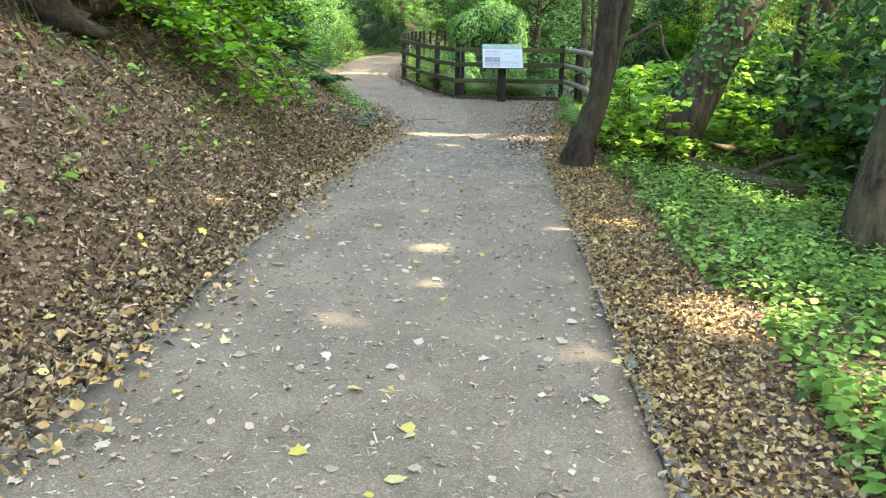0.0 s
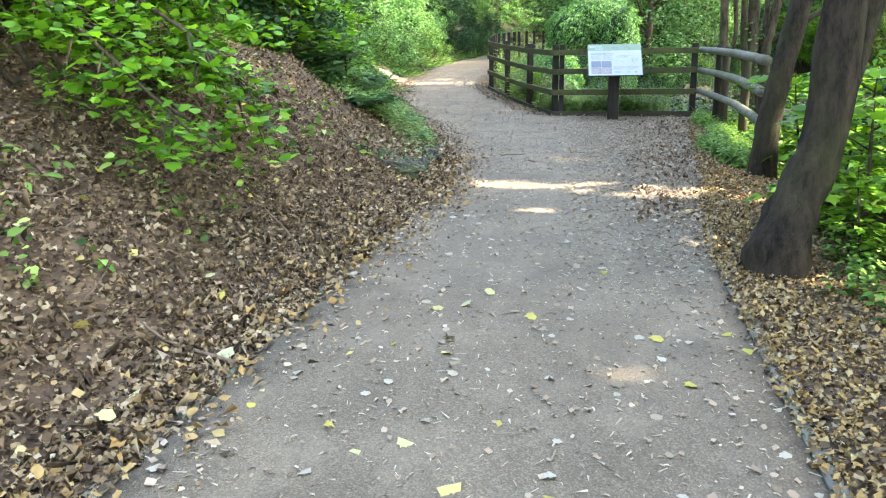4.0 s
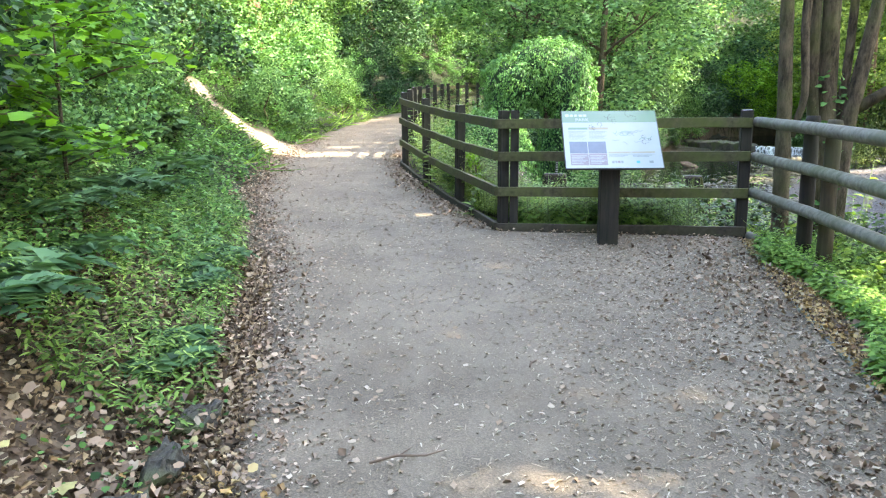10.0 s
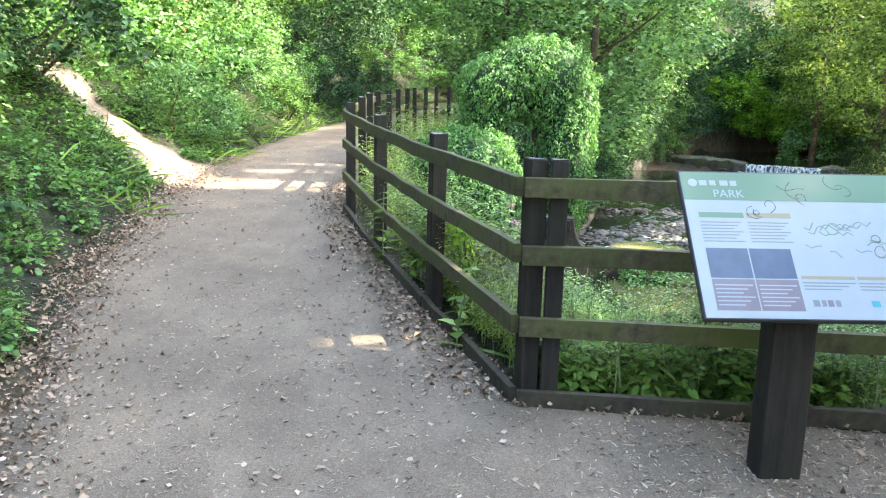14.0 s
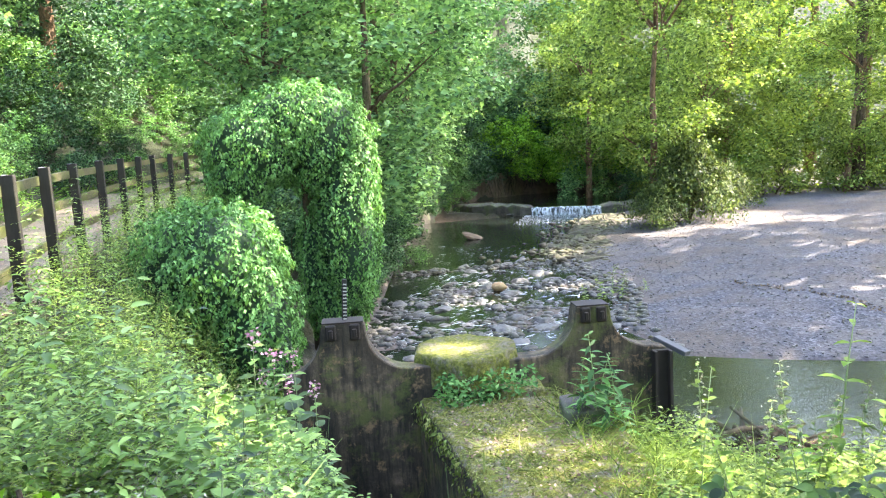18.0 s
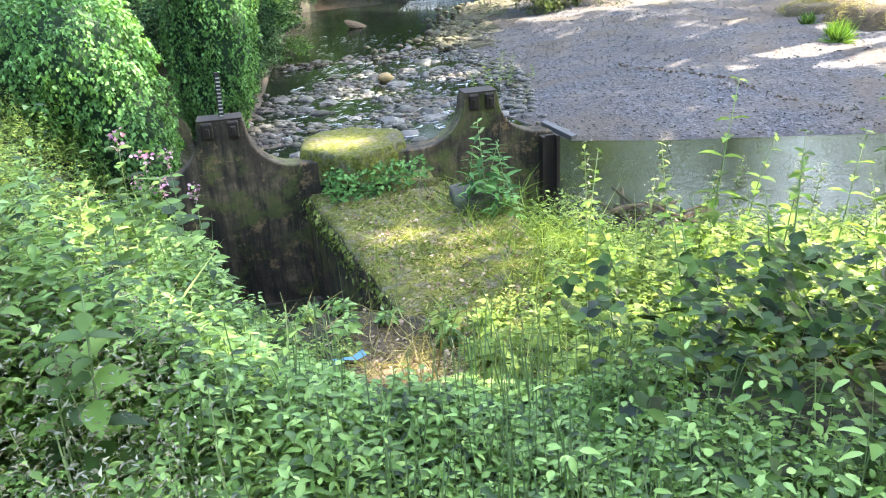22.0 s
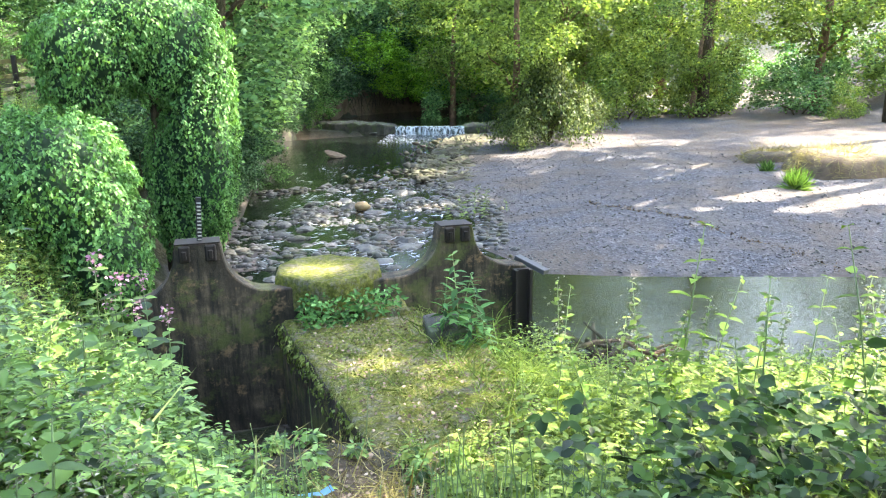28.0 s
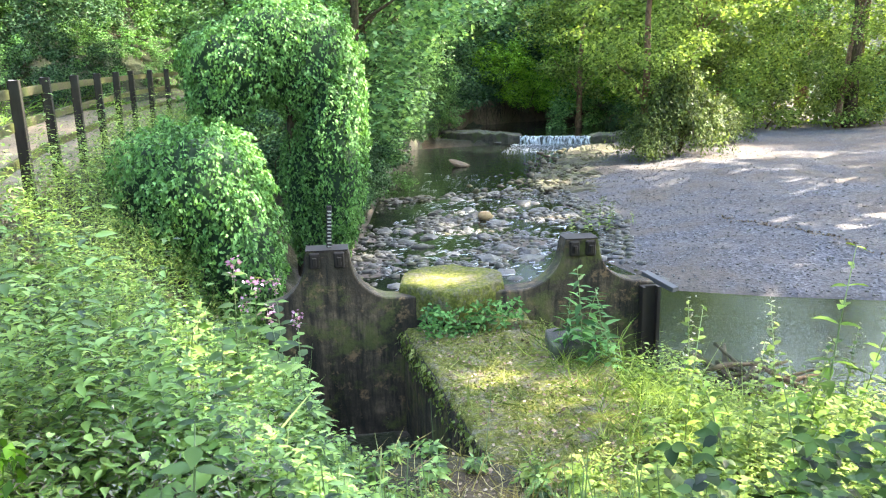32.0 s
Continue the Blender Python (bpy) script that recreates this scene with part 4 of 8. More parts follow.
def depth_gauge():
    root = tagged(empty("depth_gauge", pose(1.17, 24.97, -0.16, 2, 3, -8)), "dark upright depth gauge with pale marks on the wall peak", "gauge")
    board = part("board", box(bmesh.new(), -0.024, 0.024, -0.014, 0.014, -0.005, 0.42, bevel=0.003), GAUGE, root)
    first = None
    for i in range(11):
        m = pose(0.004, -0.0155, 0.03 + i * 0.034)
        if first is None:
            first = part("mark", box(bmesh.new(), -0.018, 0.018, -0.002, 0.002, -0.006, 0.006), GAUGE_MARK, board, "pale painted mark")
            first.matrix_basis = m
        else:
            part_at("mark", first, m, board)
    return root


depth_gauge()


def rough_slab(outline, top, bottom, rnd, cells=0.12, amp=0.03, seed=1):
    """A worn slab: an outline, with an uneven top and rounded rim."""
    pts = np.array(outline, float)
    c = pts.mean(0)
    bm = bmesh.new()
    rings = []
    dense = []
    for p, q in zip(pts, np.roll(pts, -1, 0)):
        k = max(1, int(np.hypot(*(q - p)) / cells))
        dense += [p + (q - p) * i / k for i in range(k)]
    dense = np.array(dense)
    levels = [(1.0, bottom), (1.0, top - 0.10), (0.985, top - 0.03), (0.95, top)] + [(s, top) for s in (0.85, 0.7, 0.52, 0.34, 0.16)]
    for s, z in levels:
        ring = []
        for p in dense:
            q = c + (p - c) * s
            up = amp * noise.noise((q[0] * 2.7, q[1] * 2.7, seed)) + 0.5 * amp * noise.noise((q[0] * 9, q[1] * 9, seed + 4))
            side = 0.02 * noise.noise((p[0] * 5, p[1] * 5, z * 5))
            ring.append(bm.verts.new((q[0] + side, q[1] + side, z + (up if z >= top - 0.05 else 0))))
        rings.append(ring)
    n = len(dense)
    for r0, r1 in zip(rings, rings[1:]):
        for i in range(n):
            bm.faces.new((r0[i], r0[(i + 1) % n], r1[(i + 1) % n], r1[i]))
    bm.faces.new(rings[-1])
    bmesh.ops.recalc_face_normals(bm, faces=bm.faces)
    return bm


def concrete_deck():
    root = tagged(empty("concrete_deck", pose(2.4, 23.3, -0.95)), "moss-covered concrete deck running out to the sluice wall", "deck")
    inv = Matrix.Translation((-2.4, -23.3, 0.95))
    rnd = random.Random(8)
    bm = rough_slab([(1.78, 21.3), (2.4, 21.2), (3.05, 21.9), (3.25, 23.2), (3.12, 24.78), (1.82, 24.88)], -0.95, -2.7, rnd, amp=0.05)
    bm.transform(inv)
    for f in bm.faces:
        f.material_index = 0 if f.normal.z > 0.35 else 1
    d = part("slab", bm, MOSS, root, "", True)
    d.data.materials.append(CONCRETE)
    for o, top, s in (([(2.55, 24.35), (2.98, 24.3), (3.0, 24.72), (2.6, 24.78)], -0.86, 3), ([(2.85, 23.55), (3.25, 23.45), (3.3, 23.85), (2.95, 23.95)], -0.83, 5)):
        bm = rough_slab(o, top, -1.1, rnd, 0.08, 0.05, s)
        bm.transform(inv)
        part("loose_block", bm, MOSS if s == 3 else BANKROCK, root, "mossy broken concrete block", True)
    return root


concrete_deck()


def mossy_pad():
    root = tagged(empty("mossy_pad", pose(2.36, 24.98, -0.55)), "round moss-topped concrete pad astride the sluice wall", "pad")
    o = [(1.82, 24.93), (1.93, 25.3), (2.16, 25.5), (2.55, 25.52), (2.86, 25.3), (2.92, 24.98), (2.83, 24.68), (2.55, 24.52), (2.28, 24.44), (2.0, 24.62)]
    bm = rough_slab(o, -0.55, -0.86, random.Random(2), 0.1, 0.02, 7)
    bm.transform(Matrix.Translation((-2.36, -24.98, 0.55)))
    part("slab", bm, MOSS, root, "", True)
    return root


mossy_pad()


# ---- stones and the fall ----
def stone_bm(seed, flat=0.6, angular=0.25, sub=2):
    bm = bmesh.new()
    bmesh.ops.create_icosphere(bm, subdivisions=sub, radius=0.5)
    for v in bm.verts:
        k = 1 + angular * noise.noise(v.co * 2.2 + Vector((seed * 3.1, seed, 0))) + 0.5 * angular * noise.noise(v.co * 5 + Vector((0, seed * 2.0, 1)))
        v.co = v.co * k
        v.co.z *= flat
    return bm


def river_stones():
    rnd = random.Random(21)
    kinds = []
    for i in range(7):
        ob = obj("river_stone", stone_bm(i + 1, 0.45 + 0.06 * (i % 4), 0.45), (ROCK, ROCK_PALE)[i % 3 == 1], smooth=i % 2 == 0)
        tagged(ob, "worn grey stone in the shallow riverbed", "stone", "riverbed stones")
        kinds.append(ob)
    spots = []
    while len(spots) < 120:
        y = rnd.uniform(29.5, 39.5)
        x = rnd.uniform(float(np.interp(y, [28, 31.6, 33, 39], [1.6, 2.0, 2.8, 4.6])), float(np.interp(y, [28, 30.4, 33.7, 38.5], [6.6, 7, 8.6, 9])))
        s = rnd.choice((0.14, 0.2, 0.26, 0.34, 0.45)) * rnd.uniform(0.8, 1.2)
        spots.append((x, y, s))
    spots += [(5.2, 43.5, 0.5), (9.2, 39.6, 0.5), (8.8, 38.6, 0.45), (10.2, 42.0, 0.5), (15.6, 50.2, 0.6), (16.6, 51.9, 0.5), (12.9, 54.1, 0.6)]
    for i, (x, y, s) in enumerate(spots):
        k = kinds[i % 7]
        z = WATER_Z - 0.06 + 0.05 * rnd.random()
        m = Matrix.LocRotScale((x, y, z), Euler((rnd.uniform(-0.2, 0.2), rnd.uniform(-0.2, 0.2), rnd.uniform(0, 6.3))), (s * rnd.uniform(0.9, 1.5), s, s * rnd.uniform(0.7, 1.1)))
        if i < 7:
            k.matrix_basis = m
        else:
            copy_thing(k, m @ Matrix.Diagonal((*(1 / c for c in k.scale), 1)))
    o = tagged(obj("ochre_boulder", stone_bm(31, 0.7, 0.3), OCHRE, smooth=True), "yellow-ochre boulder among the river stones", "stone")
    o.matrix_basis = Matrix.LocRotScale((6.02, 35.1, -1.92), None, (0.4, 0.34, 0.34))
    o = tagged(obj("sandstone_boulder", stone_bm(33, 0.5, 0.7), ROCK_WARM), "brown sandstone boulder standing in the pool", "stone")
    o.matrix_basis = Matrix.LocRotScale((8.46, 45.7, -1.93), Euler((0.1, 0.25, 0.4)), (1.0, 0.6, 0.5))


river_stones()


def cobbles(name, n, region, size, material, label, seed):
    """Small broken stones too many to count, as one mesh."""
    rng = cut_through(seed)
    pos = region(rng, n)
    base = bmesh.new()
    bmesh.ops.create_icosphere(base, subdivisions=1, radius=0.5)
    bv = np.array([v.co for v in base.verts])
    bf = np.array([[v.index for v in f.verts] for f in base.faces])
    base.free()
    n = len(pos)
    s = size[0] + (size[1] - size[0]) * rng.uniform(0, 1, n) ** 1.7
    jig = 1 + rng.uniform(-0.38, 0.38, (n, len(bv), 1))
    sc = np.stack([s * rng.uniform(0.8, 1.5, n), s, s * rng.uniform(0.4, 0.7, n)], 1)
    a = rng.uniform(0, 6.3, n)
    v = bv[None] * jig * sc[:, None, :]
    v = np.stack([v[..., 0] * np.cos(a)[:, None] - v[..., 1] * np.sin(a)[:, None], v[..., 0] * np.sin(a)[:, None] + v[..., 1] * np.cos(a)[:, None], v[..., 2]], 2)
    v += pos[:, None, :]
    f = bf[None] + (np.arange(n) * len(bv))[:, None, None]
    return tagged(arrays(name, v.reshape(-1, 3), f.reshape(-1, 3), material), label, "stones", kind="stuff")


def shoal_region(rng, n):
    y = rng.uniform(28.6, 39.5, n)
    lo, hi = np.interp(y, [28, 31.6, 33, 39], [1.2, 1.6, 2.6, 4.2]), np.interp(y, [28, 30.4, 33.7, 38.5], [7, 7.4, 9, 9.4])
    x = lo + (hi - lo) * rng.uniform(0, 1, n)
    keep = rng.uniform(0, 1, n) < np.where(y < 30.4, 0.35, 1)
    x, y = x[keep], y[keep]
    return np.stack([x, y, land(x, y)[0] + 0.005], 1)


def bar_region(rng, n):
    x, y = rng.uniform(6.5, 18, n), rng.uniform(24.5, 42, n)
    z, grav, _, _ = land(x, y)
    d, side = edge_distance(x, y, RIVER, True)
    keep = (grav > 0.3) & ~inside(x, y, RIVER) & (side >= len(BANK_NEAR) + len(BANK_LEFT) - 1) & (rng.uniform(0, 1, n) < np.exp(-d / 5))
    return np.stack([x, y, z + 0.005], 1)[keep]


cobbles("riverbed_cobbles", 3400, shoal_region, (0.05, 0.24), ROCK, "small wet grey cobbles in the shallows", 5)
cobbles("brown_cobbles", 700, shoal_region, (0.05, 0.22), SHELF, "olive-brown weedy stones in the shallows", 15)
cobbles("pale_cobbles", 260, shoal_region, (0.05, 0.18), ROCK_PALE, "pale dry cobbles in the shallows", 6)
cobbles("gravel_pebbles", 8000, bar_region, (0.02, 0.07), ROCK_PALE, "loose pebbles on the grey gravel bar", 7)
cobbles("dark_pebbles", 5000, bar_region, (0.015, 0.06), ROCK, "dark pebbles on the grey gravel bar", 17)


def waterfall():
    rng = cut_through(11)
    a, b = np.array([13.75, 53.33]), np.array([16.75, 51.78])
    out = np.array([-(b - a)[1], (b - a)[0]])
    out = -out / np.linalg.norm(out)
    n, m = 90, 8
    verts = []
    for i in range(n):
        p = a + (b - a) * i / (n - 1)
        w = 0.06 * math.sin(i * 0.17) + 0.012 * math.sin(i * 0.83 + 1) + 0.02 * noise.noise((i * 0.7, 0, 3))
        for j in range(m):
            f = j / (m - 1)
            q = p + out * (0.02 + (0.22 + w) * f ** 0.6)
            verts.append((q[0], q[1], -1.61 - 0.41 * f ** 1.6 + 0.05 * noise.noise((i * 0.2, 0, 9))))
    ii = np.arange((n - 1) * (m - 1))
    ii = ii // (m - 1) * m + ii % (m - 1)
    root = tagged(empty("waterfall", pose(0, 0, 0)), "low white waterfall over a rock ledge", "waterfall")
    arrays("falling_water", np.array(verts), np.stack([ii, ii + 1, ii + m + 1, ii + m], 1), FALL, root, "", True)
    k = 1100
    f, s = rng.uniform(-0.1, 1, k), rng.uniform(0.2, 2.1, k) ** 2
    p = a + (b - a) * f[:, None] + out * s[:, None]
    pos = np.stack([p[:, 0], p[:, 1], np.full(k, WATER_Z + 0.012)], 1)
    v, fc = leaves(rng, pos, rng.uniform(0.03, 0.13, k), tilt=0.02, shape="6")
    tagged(arrays("foam", v, fc, FOAM, root, "white foam on the pool"), "white foam on the pool", kind="stuff")
    # the mossy ledge beside it
    led = tagged(empty("rock_ledge", pose(0, 0, 0)), "flat dark rock ledge with moss beside the waterfall", "rock")
    bm = rough_slab([(10.6, 57.4), (11.3, 55.4), (13.2, 53.5), (13.85, 53.3), (13.9, 54.6), (12.5, 57.5)], -1.52, -2.3, random.Random(1), 0.3, 0.12, 9)
    part("ledge", bm, BANKROCK, led)
    bm = rough_slab([(16.6, 51.9), (17.6, 51.0), (19, 52.3), (18, 53.3)], -1.58, -2.3, random.Random(1), 0.3, 0.12, 10)
    part("ledge", bm, BANKROCK, led)


waterfall()


def shelf_region(rng, n):
    f = rng.uniform(0, 1, n)
    x, y = 9.3 + 6.4 * f + rng.normal(0, 0.9, n), 38.4 + 9.6 * f + rng.normal(0, 0.9, n)
    return np.stack([x, y, np.full(n, -1.86)], 1)


cobbles("shelf_stones", 900, shelf_region, (0.06, 0.3), SHELF, "broken olive-brown stones on the rock shelf", 16)


def rock_shelf():
    """Flat, broken rock between the pool and the gravel."""
    root = tagged(empty("rock_shelf", pose(11, 43, -1.9)), "flat olive-brown rock shelf between pool and gravel bar", "rock")
    for i, (o, top) in enumerate((([(8.7, 38.6), (10.0, 38.0), (11.8, 39.6), (13.2, 42.4), (12.4, 44.2), (10.9, 43.4), (9.6, 41.2)], -1.87), ([(11.4, 43.6), (13.0, 43.0), (15.0, 45.6), (16.6, 48.6), (16.2, 50.4), (14.0, 48.0)], -1.82),
                                  ([(9.2, 37.6), (10.6, 37.4), (10.9, 38.4), (9.4, 38.5)], -1.85))):
        bm = rough_slab(o, top, -2.4, None, 0.3, 0.16, 20 + i)
        bm.transform(Matrix.Translation((-11, -43, 1.9)))
        part("slab", bm, SHELF, root)


rock_shelf()


def cut_bank(name, line, top, thick, material, label, seed):
    """A worn, undercut bank along a line: ledges and hollows on its face, with a ragged top that runs back into the slope."""
    pts = []
    for (x0, y0), (x1, y1) in zip(line, line[1:]):
        k = max(1, int(math.hypot(x1 - x0, y1 - y0) / 0.18))
        pts += [(x0 + (x1 - x0) * i / k, y0 + (y1 - y0) * i / k) for i in range(k)]
    pts.append(line[-1])
    bm = bmesh.new()
    low = -2.35
    rows = []
    n = len(pts)
    for i, (x, y) in enumerate(pts):
        a, b = pts[max(0, i - 3)], pts[min(n - 1, i + 3)]
        t = Vector((b[0] - a[0], b[1] - a[1])).normalized()
        back = Vector((-t.y, t.x))
        end = min(1.0, i / 5, (n - 1 - i) / 5)
        h = low + (top - low + 0.3 * noise.noise((x * 0.7, y * 0.7, seed)) + 0.12 * noise.noise((x * 2.6, y * 2.6, seed))) * (0.55 + 0.45 * end)
        row = []
        for j in range(11):
            f = j / 7
            z = low + (h - low) * min(1.0, f)
            d = 0.1 + 0.22 * min(1.0, f) + 0.28 * noise.noise((x * 0.9, y * 0.9, z * 1.9 + seed)) + 0.1 * noise.noise((x * 3.4, y * 3.4, z * 5.5)) if f < 1 else 0.3 + thick * (f - 1) ** 1.2 * 1.7
            if f > 1:
                z += 0.1 * noise.noise((x * 1.6, y * 1.6, f)) - 0.12 * (f - 1)
            row.append(bm.verts.new((x + back.x * d, y + back.y * d, z)))
        row.append(bm.verts.new((row[-1].co.x, row[-1].co.y, low)))
        rows.append(row)
    for r0, r1 in zip(rows, rows[1:]):
        for j in range(11):
            bm.faces.new((r0[j], r1[j], r1[j + 1], r0[j + 1]))
        bm.faces.new((r0[11], r1[11], r1[0], r0[0]))
    bm.faces.new(rows[0])
    bm.faces.new(rows[-1])
    bmesh.ops.recalc_face_normals(bm, faces=bm.faces)
    base = Vector((*pts[n // 2], low))
    bm.transform(Matrix.Translation(-base))
    root = tagged(empty(name, Matrix.Translation(base)), label, "bank")
    part("earth", bm, material, root, "", True)
    return root, pts


cut_bank("river_bank", [(4.45, 39.6), (5.7, 44.8), (7.4, 50.2), (8.6, 53.2), (10.6, 56.6), (11.9, 58.6)], -0.75, 1.2, BANKROCK, "steep mossy bank of dark stone and earth above the pool", 3)
cut_bank("river_bank", [(11.6, 58.2), (13.6, 61.2), (17.0, 63.2), (21.0, 63.9), (26.5, 64.6)], -0.2, 1.5, EARTH_BANK, "dark earth bank with hanging roots at the river's bend", 8)


def hanging_roots():
    rnd = random.Random(31)
    bm = bmesh.new()
    for i in range(70):
        f = rnd.uniform(0, 1)
        x, y = 13.8 + 9.2 * f, 61.0 + 2.6 * min(1, f * 2.2) + 0.3 * f
        z = rnd.uniform(-0.5, -0.1)
        d = rnd.uniform(0.4, 1.2)
        tube(bm, [(x, y + 0.2, z + 0.1), (x + rnd.uniform(-0.15, 0.15), y - 0.1, z - d * 0.4), (x + rnd.uniform(-0.25, 0.25), y - 0.12, z - d)], [0.03, 0.022, 0.008], 5)
    tagged(obj("hanging_roots", bm, BARK_DARK), "thin bare roots hanging over the earth bank", "roots", kind="stuff")


hanging_roots()


def eroded_bank(x, y, w, d, h, seed):
    """A low hummock of worn brown earth with dry grass on it."""
    z0 = land_z(x, y) - 0.08
    root = tagged(empty("grassy_hummock", pose(x, y, z0)), "low worn hummock of brown earth with dry grass", "bank", "gravel bar hummocks")
    bm = bmesh.new()
    n = 44
    rings = []
    for s, up in ((1.06, -0.15), (1.0, 0.12), (0.94, 0.45), (0.9, 0.72), (0.82, 0.9), (0.66, 1.0), (0.45, 1.0), (0.22, 0.97)):
        ring = []
        for i in range(n):
            a = 2 * math.pi * i / n
            k = s * (1 + 0.2 * noise.noise((math.cos(a) * 1.5, math.sin(a) * 1.5, seed)) + 0.08 * noise.noise((math.cos(a) * 5, math.sin(a) * 5, seed + up)))
            px, py = math.cos(a) * w * k, math.sin(a) * d * k
            ring.append(bm.verts.new((px, py, h * up * (1 + 0.25 * noise.noise((px * 0.9, py * 0.9, seed))) + 0.04 * noise.noise((px * 3, py * 3, seed)))))
        rings.append(ring)
    for r0, r1 in zip(rings, rings[1:]):
        for i in range(n):
            bm.faces.new((r0[i], r0[(i + 1) % n], r1[(i + 1) % n], r1[i]))
    bm.faces.new(rings[-1])
    bmesh.ops.recalc_face_normals(bm, faces=bm.faces)
    part("earth", bm, EARTH_BANK, root, "", True)
    rng = cut_through(44 + seed)
    m = int(1800 * w * d)
    a, r = rng.uniform(0, 6.28, m), np.sqrt(rng.uniform(0, 1, m)) * 1.0
    p = np.stack([np.cos(a) * r * w, np.sin(a) * r * d, h * np.clip(1.5 - 1.35 * r ** 3, 0.05, 0.95)], 1)
    v, f = leaves(rng, p, rng.uniform(0.12, 0.42, m), np.array([[0.0, 0.0, 1.0]] * m) * 0.25, 0.6, "wisp")
    tagged(arrays("dry_grass", v, f, L_STRAW, root), kind="stuff")


eroded_bank(17.7, 33.6, 1.1, 0.8, 0.3, 2)
eroded_bank(17.6, 31.4, 1.6, 1.2, 0.62, 5)
eroded_bank(19.8, 29.6, 1.9, 1.3, 0.6, 9)


def ripples():
    """Short white riffles where the shallow water breaks, and sky glints painted as the same slivers."""
    rng = cut_through(12)
    n = 1500
    y = rng.uniform(29.5, 50, n)
    lo, hi = np.interp(y, [28, 33, 39, 50], [2, 3, 5, 8.5]), np.interp(y, [28, 33.7, 38.5, 50], [6.5, 8.2, 8.6, 15])
    x = lo + (hi - lo) * rng.uniform(0, 1, n)
    keep = np.where(y < 38, rng.uniform(0, 1, n) < 0.9, (wobble(x, y, 0.6, 2) > 0.25) & (rng.uniform(0, 1, n) < 0.45))
    pos = np.stack([x, y, np.full(n, WATER_Z + 0.012)], 1)[keep]
    v, f = leaves(rng, pos, rng.uniform(0.2, 1, len(pos)) ** 2 * 0.26 + 0.04, tilt=0.03, shape="sliver", yaw=rng.normal(0.2, 0.5, len(pos)))
    tagged(arrays("riffles", v, f, FOAM), "thin white riffles and painted sky glints on the shallow water", "water", kind="stuff")


ripples()

# ---- where the sun comes through the leaves ----
# x, y, z, half length, half width, turn of each sunny opening
SUNNY = [(1.1, 11.2, 0.0, 0.8, 0.27, -10), (-0.12, 11.42, 0.0, 0.4, 0.15, -14), (2.6, 10.6, 0.0, 0.8, 0.2, -18), (0.15, 10.35, 0.0, 0.22, 0.12, 0), (0.9, 10.25, 0, 0.25, 0.11, 0), (1.35, 9.6, 0, 0.2, 0.25, 0), (0.55, 6.3, 0, 0.08, 0.03, 0), (0.2, 5.5, 0, 0.1, 0.04, 10), (0.9, 5.8, 0, 0.08, 0.03, 0),
         (0.95, 3.9, 0, 0.06, 0.04, 0), (-0.1, 4.2, 0, 0.12, 0.03, 0), (0.25, 4.75, 0, 0.06, 0.03, 0), (0.7, 7.4, 0, 0.06, 0.03, 0), (1.5, 6.0, 0, 0.4, 0.3, 0), (1.7, 4.4, 0, 0.3, 0.3, 0), (3.1, 5.0, -0.2, 0.4, 0.4, 0), (2.9, 7.6, -0.1, 0.5, 0.3, 0), (3.2, 9.2, 0.7, 1.0, 0.9, 0),
         (2.3, 3.4, 0, 0.5, 0.5, 0), (3.4, 11.8, 0.8, 0.9, 0.8, 0), (3.4, 14.6, 0.6, 0.7, 1.6, 0), (-1.3, 6.5, 0.2, 0.25, 0.2, 0), (-1.5, 3.6, 0.3, 0.25, 0.2, 0),
         (-2.9, 24.5, 0.2, 1.9, 0.4, -6), (-4.7, 25.7, 0.6, 1.35, 0.42, -26), (-7.2, 26.6, 2.0, 0.4, 0.2, -26), (-2.6, 25.9, 0.3, 0.8, 0.1, 0), (-2.7, 26.8, 0.3, 0.6, 0.06, 0), (2.8, 22.3, -0.9, 0.4, 0.5, 20), (2.2, 24.95, -0.55, 0.25, 0.2, 0),
         (1.45, 20.5, -0.6, 0.32, 0.42, 20), (2.4, 21.2, -0.6, 0.4, 0.4, 20), (3.6, 22.4, -0.8, 1.3, 0.8, 0), (4.2, 20.7, -0.2, 1.2, 0.8, 0), (5.9, 21.5, -0.8, 1.5, 0.9, 0), (0.7, 19.1, 0.2, 0.35, 0.25, 0), (0.4, 20.4, 0, 0.35, 0.25, 0), (0.1, 22.8, 0, 0.5, 0.35, 0), (0.2, 21.7, 0, 0.4, 0.25, 0), (-0.2, 18.8, 0.5, 0.25, 0.2, 0), (-0.5, 24.3, 0.3, 0.5, 0.3, 0), (2.4, 23.4, -0.9, 0.3, 0.2, 0),
         (14.8, 29.5, -1.4, 3.0, 0.8, -8), (11.0, 31.0, -1.6, 0.5, 0.03, 10), (19.5, 33, -1, 1.8, 0.6, 0), (17.6, 31.3, -0.9, 1.7, 0.8, 0), (22, 44, -0.9, 3, 1.2, 30), (27, 50, -0.5, 3, 1.4, 0), (5.2, 33.8, -2, 0.9, 0.2, 0), (4.2, 31.8, -2, 0.7, 0.2, 0), (6.2, 36.0, -2, 0.9, 0.2, 0),
         (7.5, 34.5, -2, 0.7, 0.2, 0), (2.4, 31, 1.2, 1.0, 1.2, 0), (0.6, 26.8, 0.6, 0.7, 0.6, 0), (0.9, 30.6, 2.0, 0.9, 0.5, 0), (16, 42.5, 1.2, 1.2, 0.9, 0)]


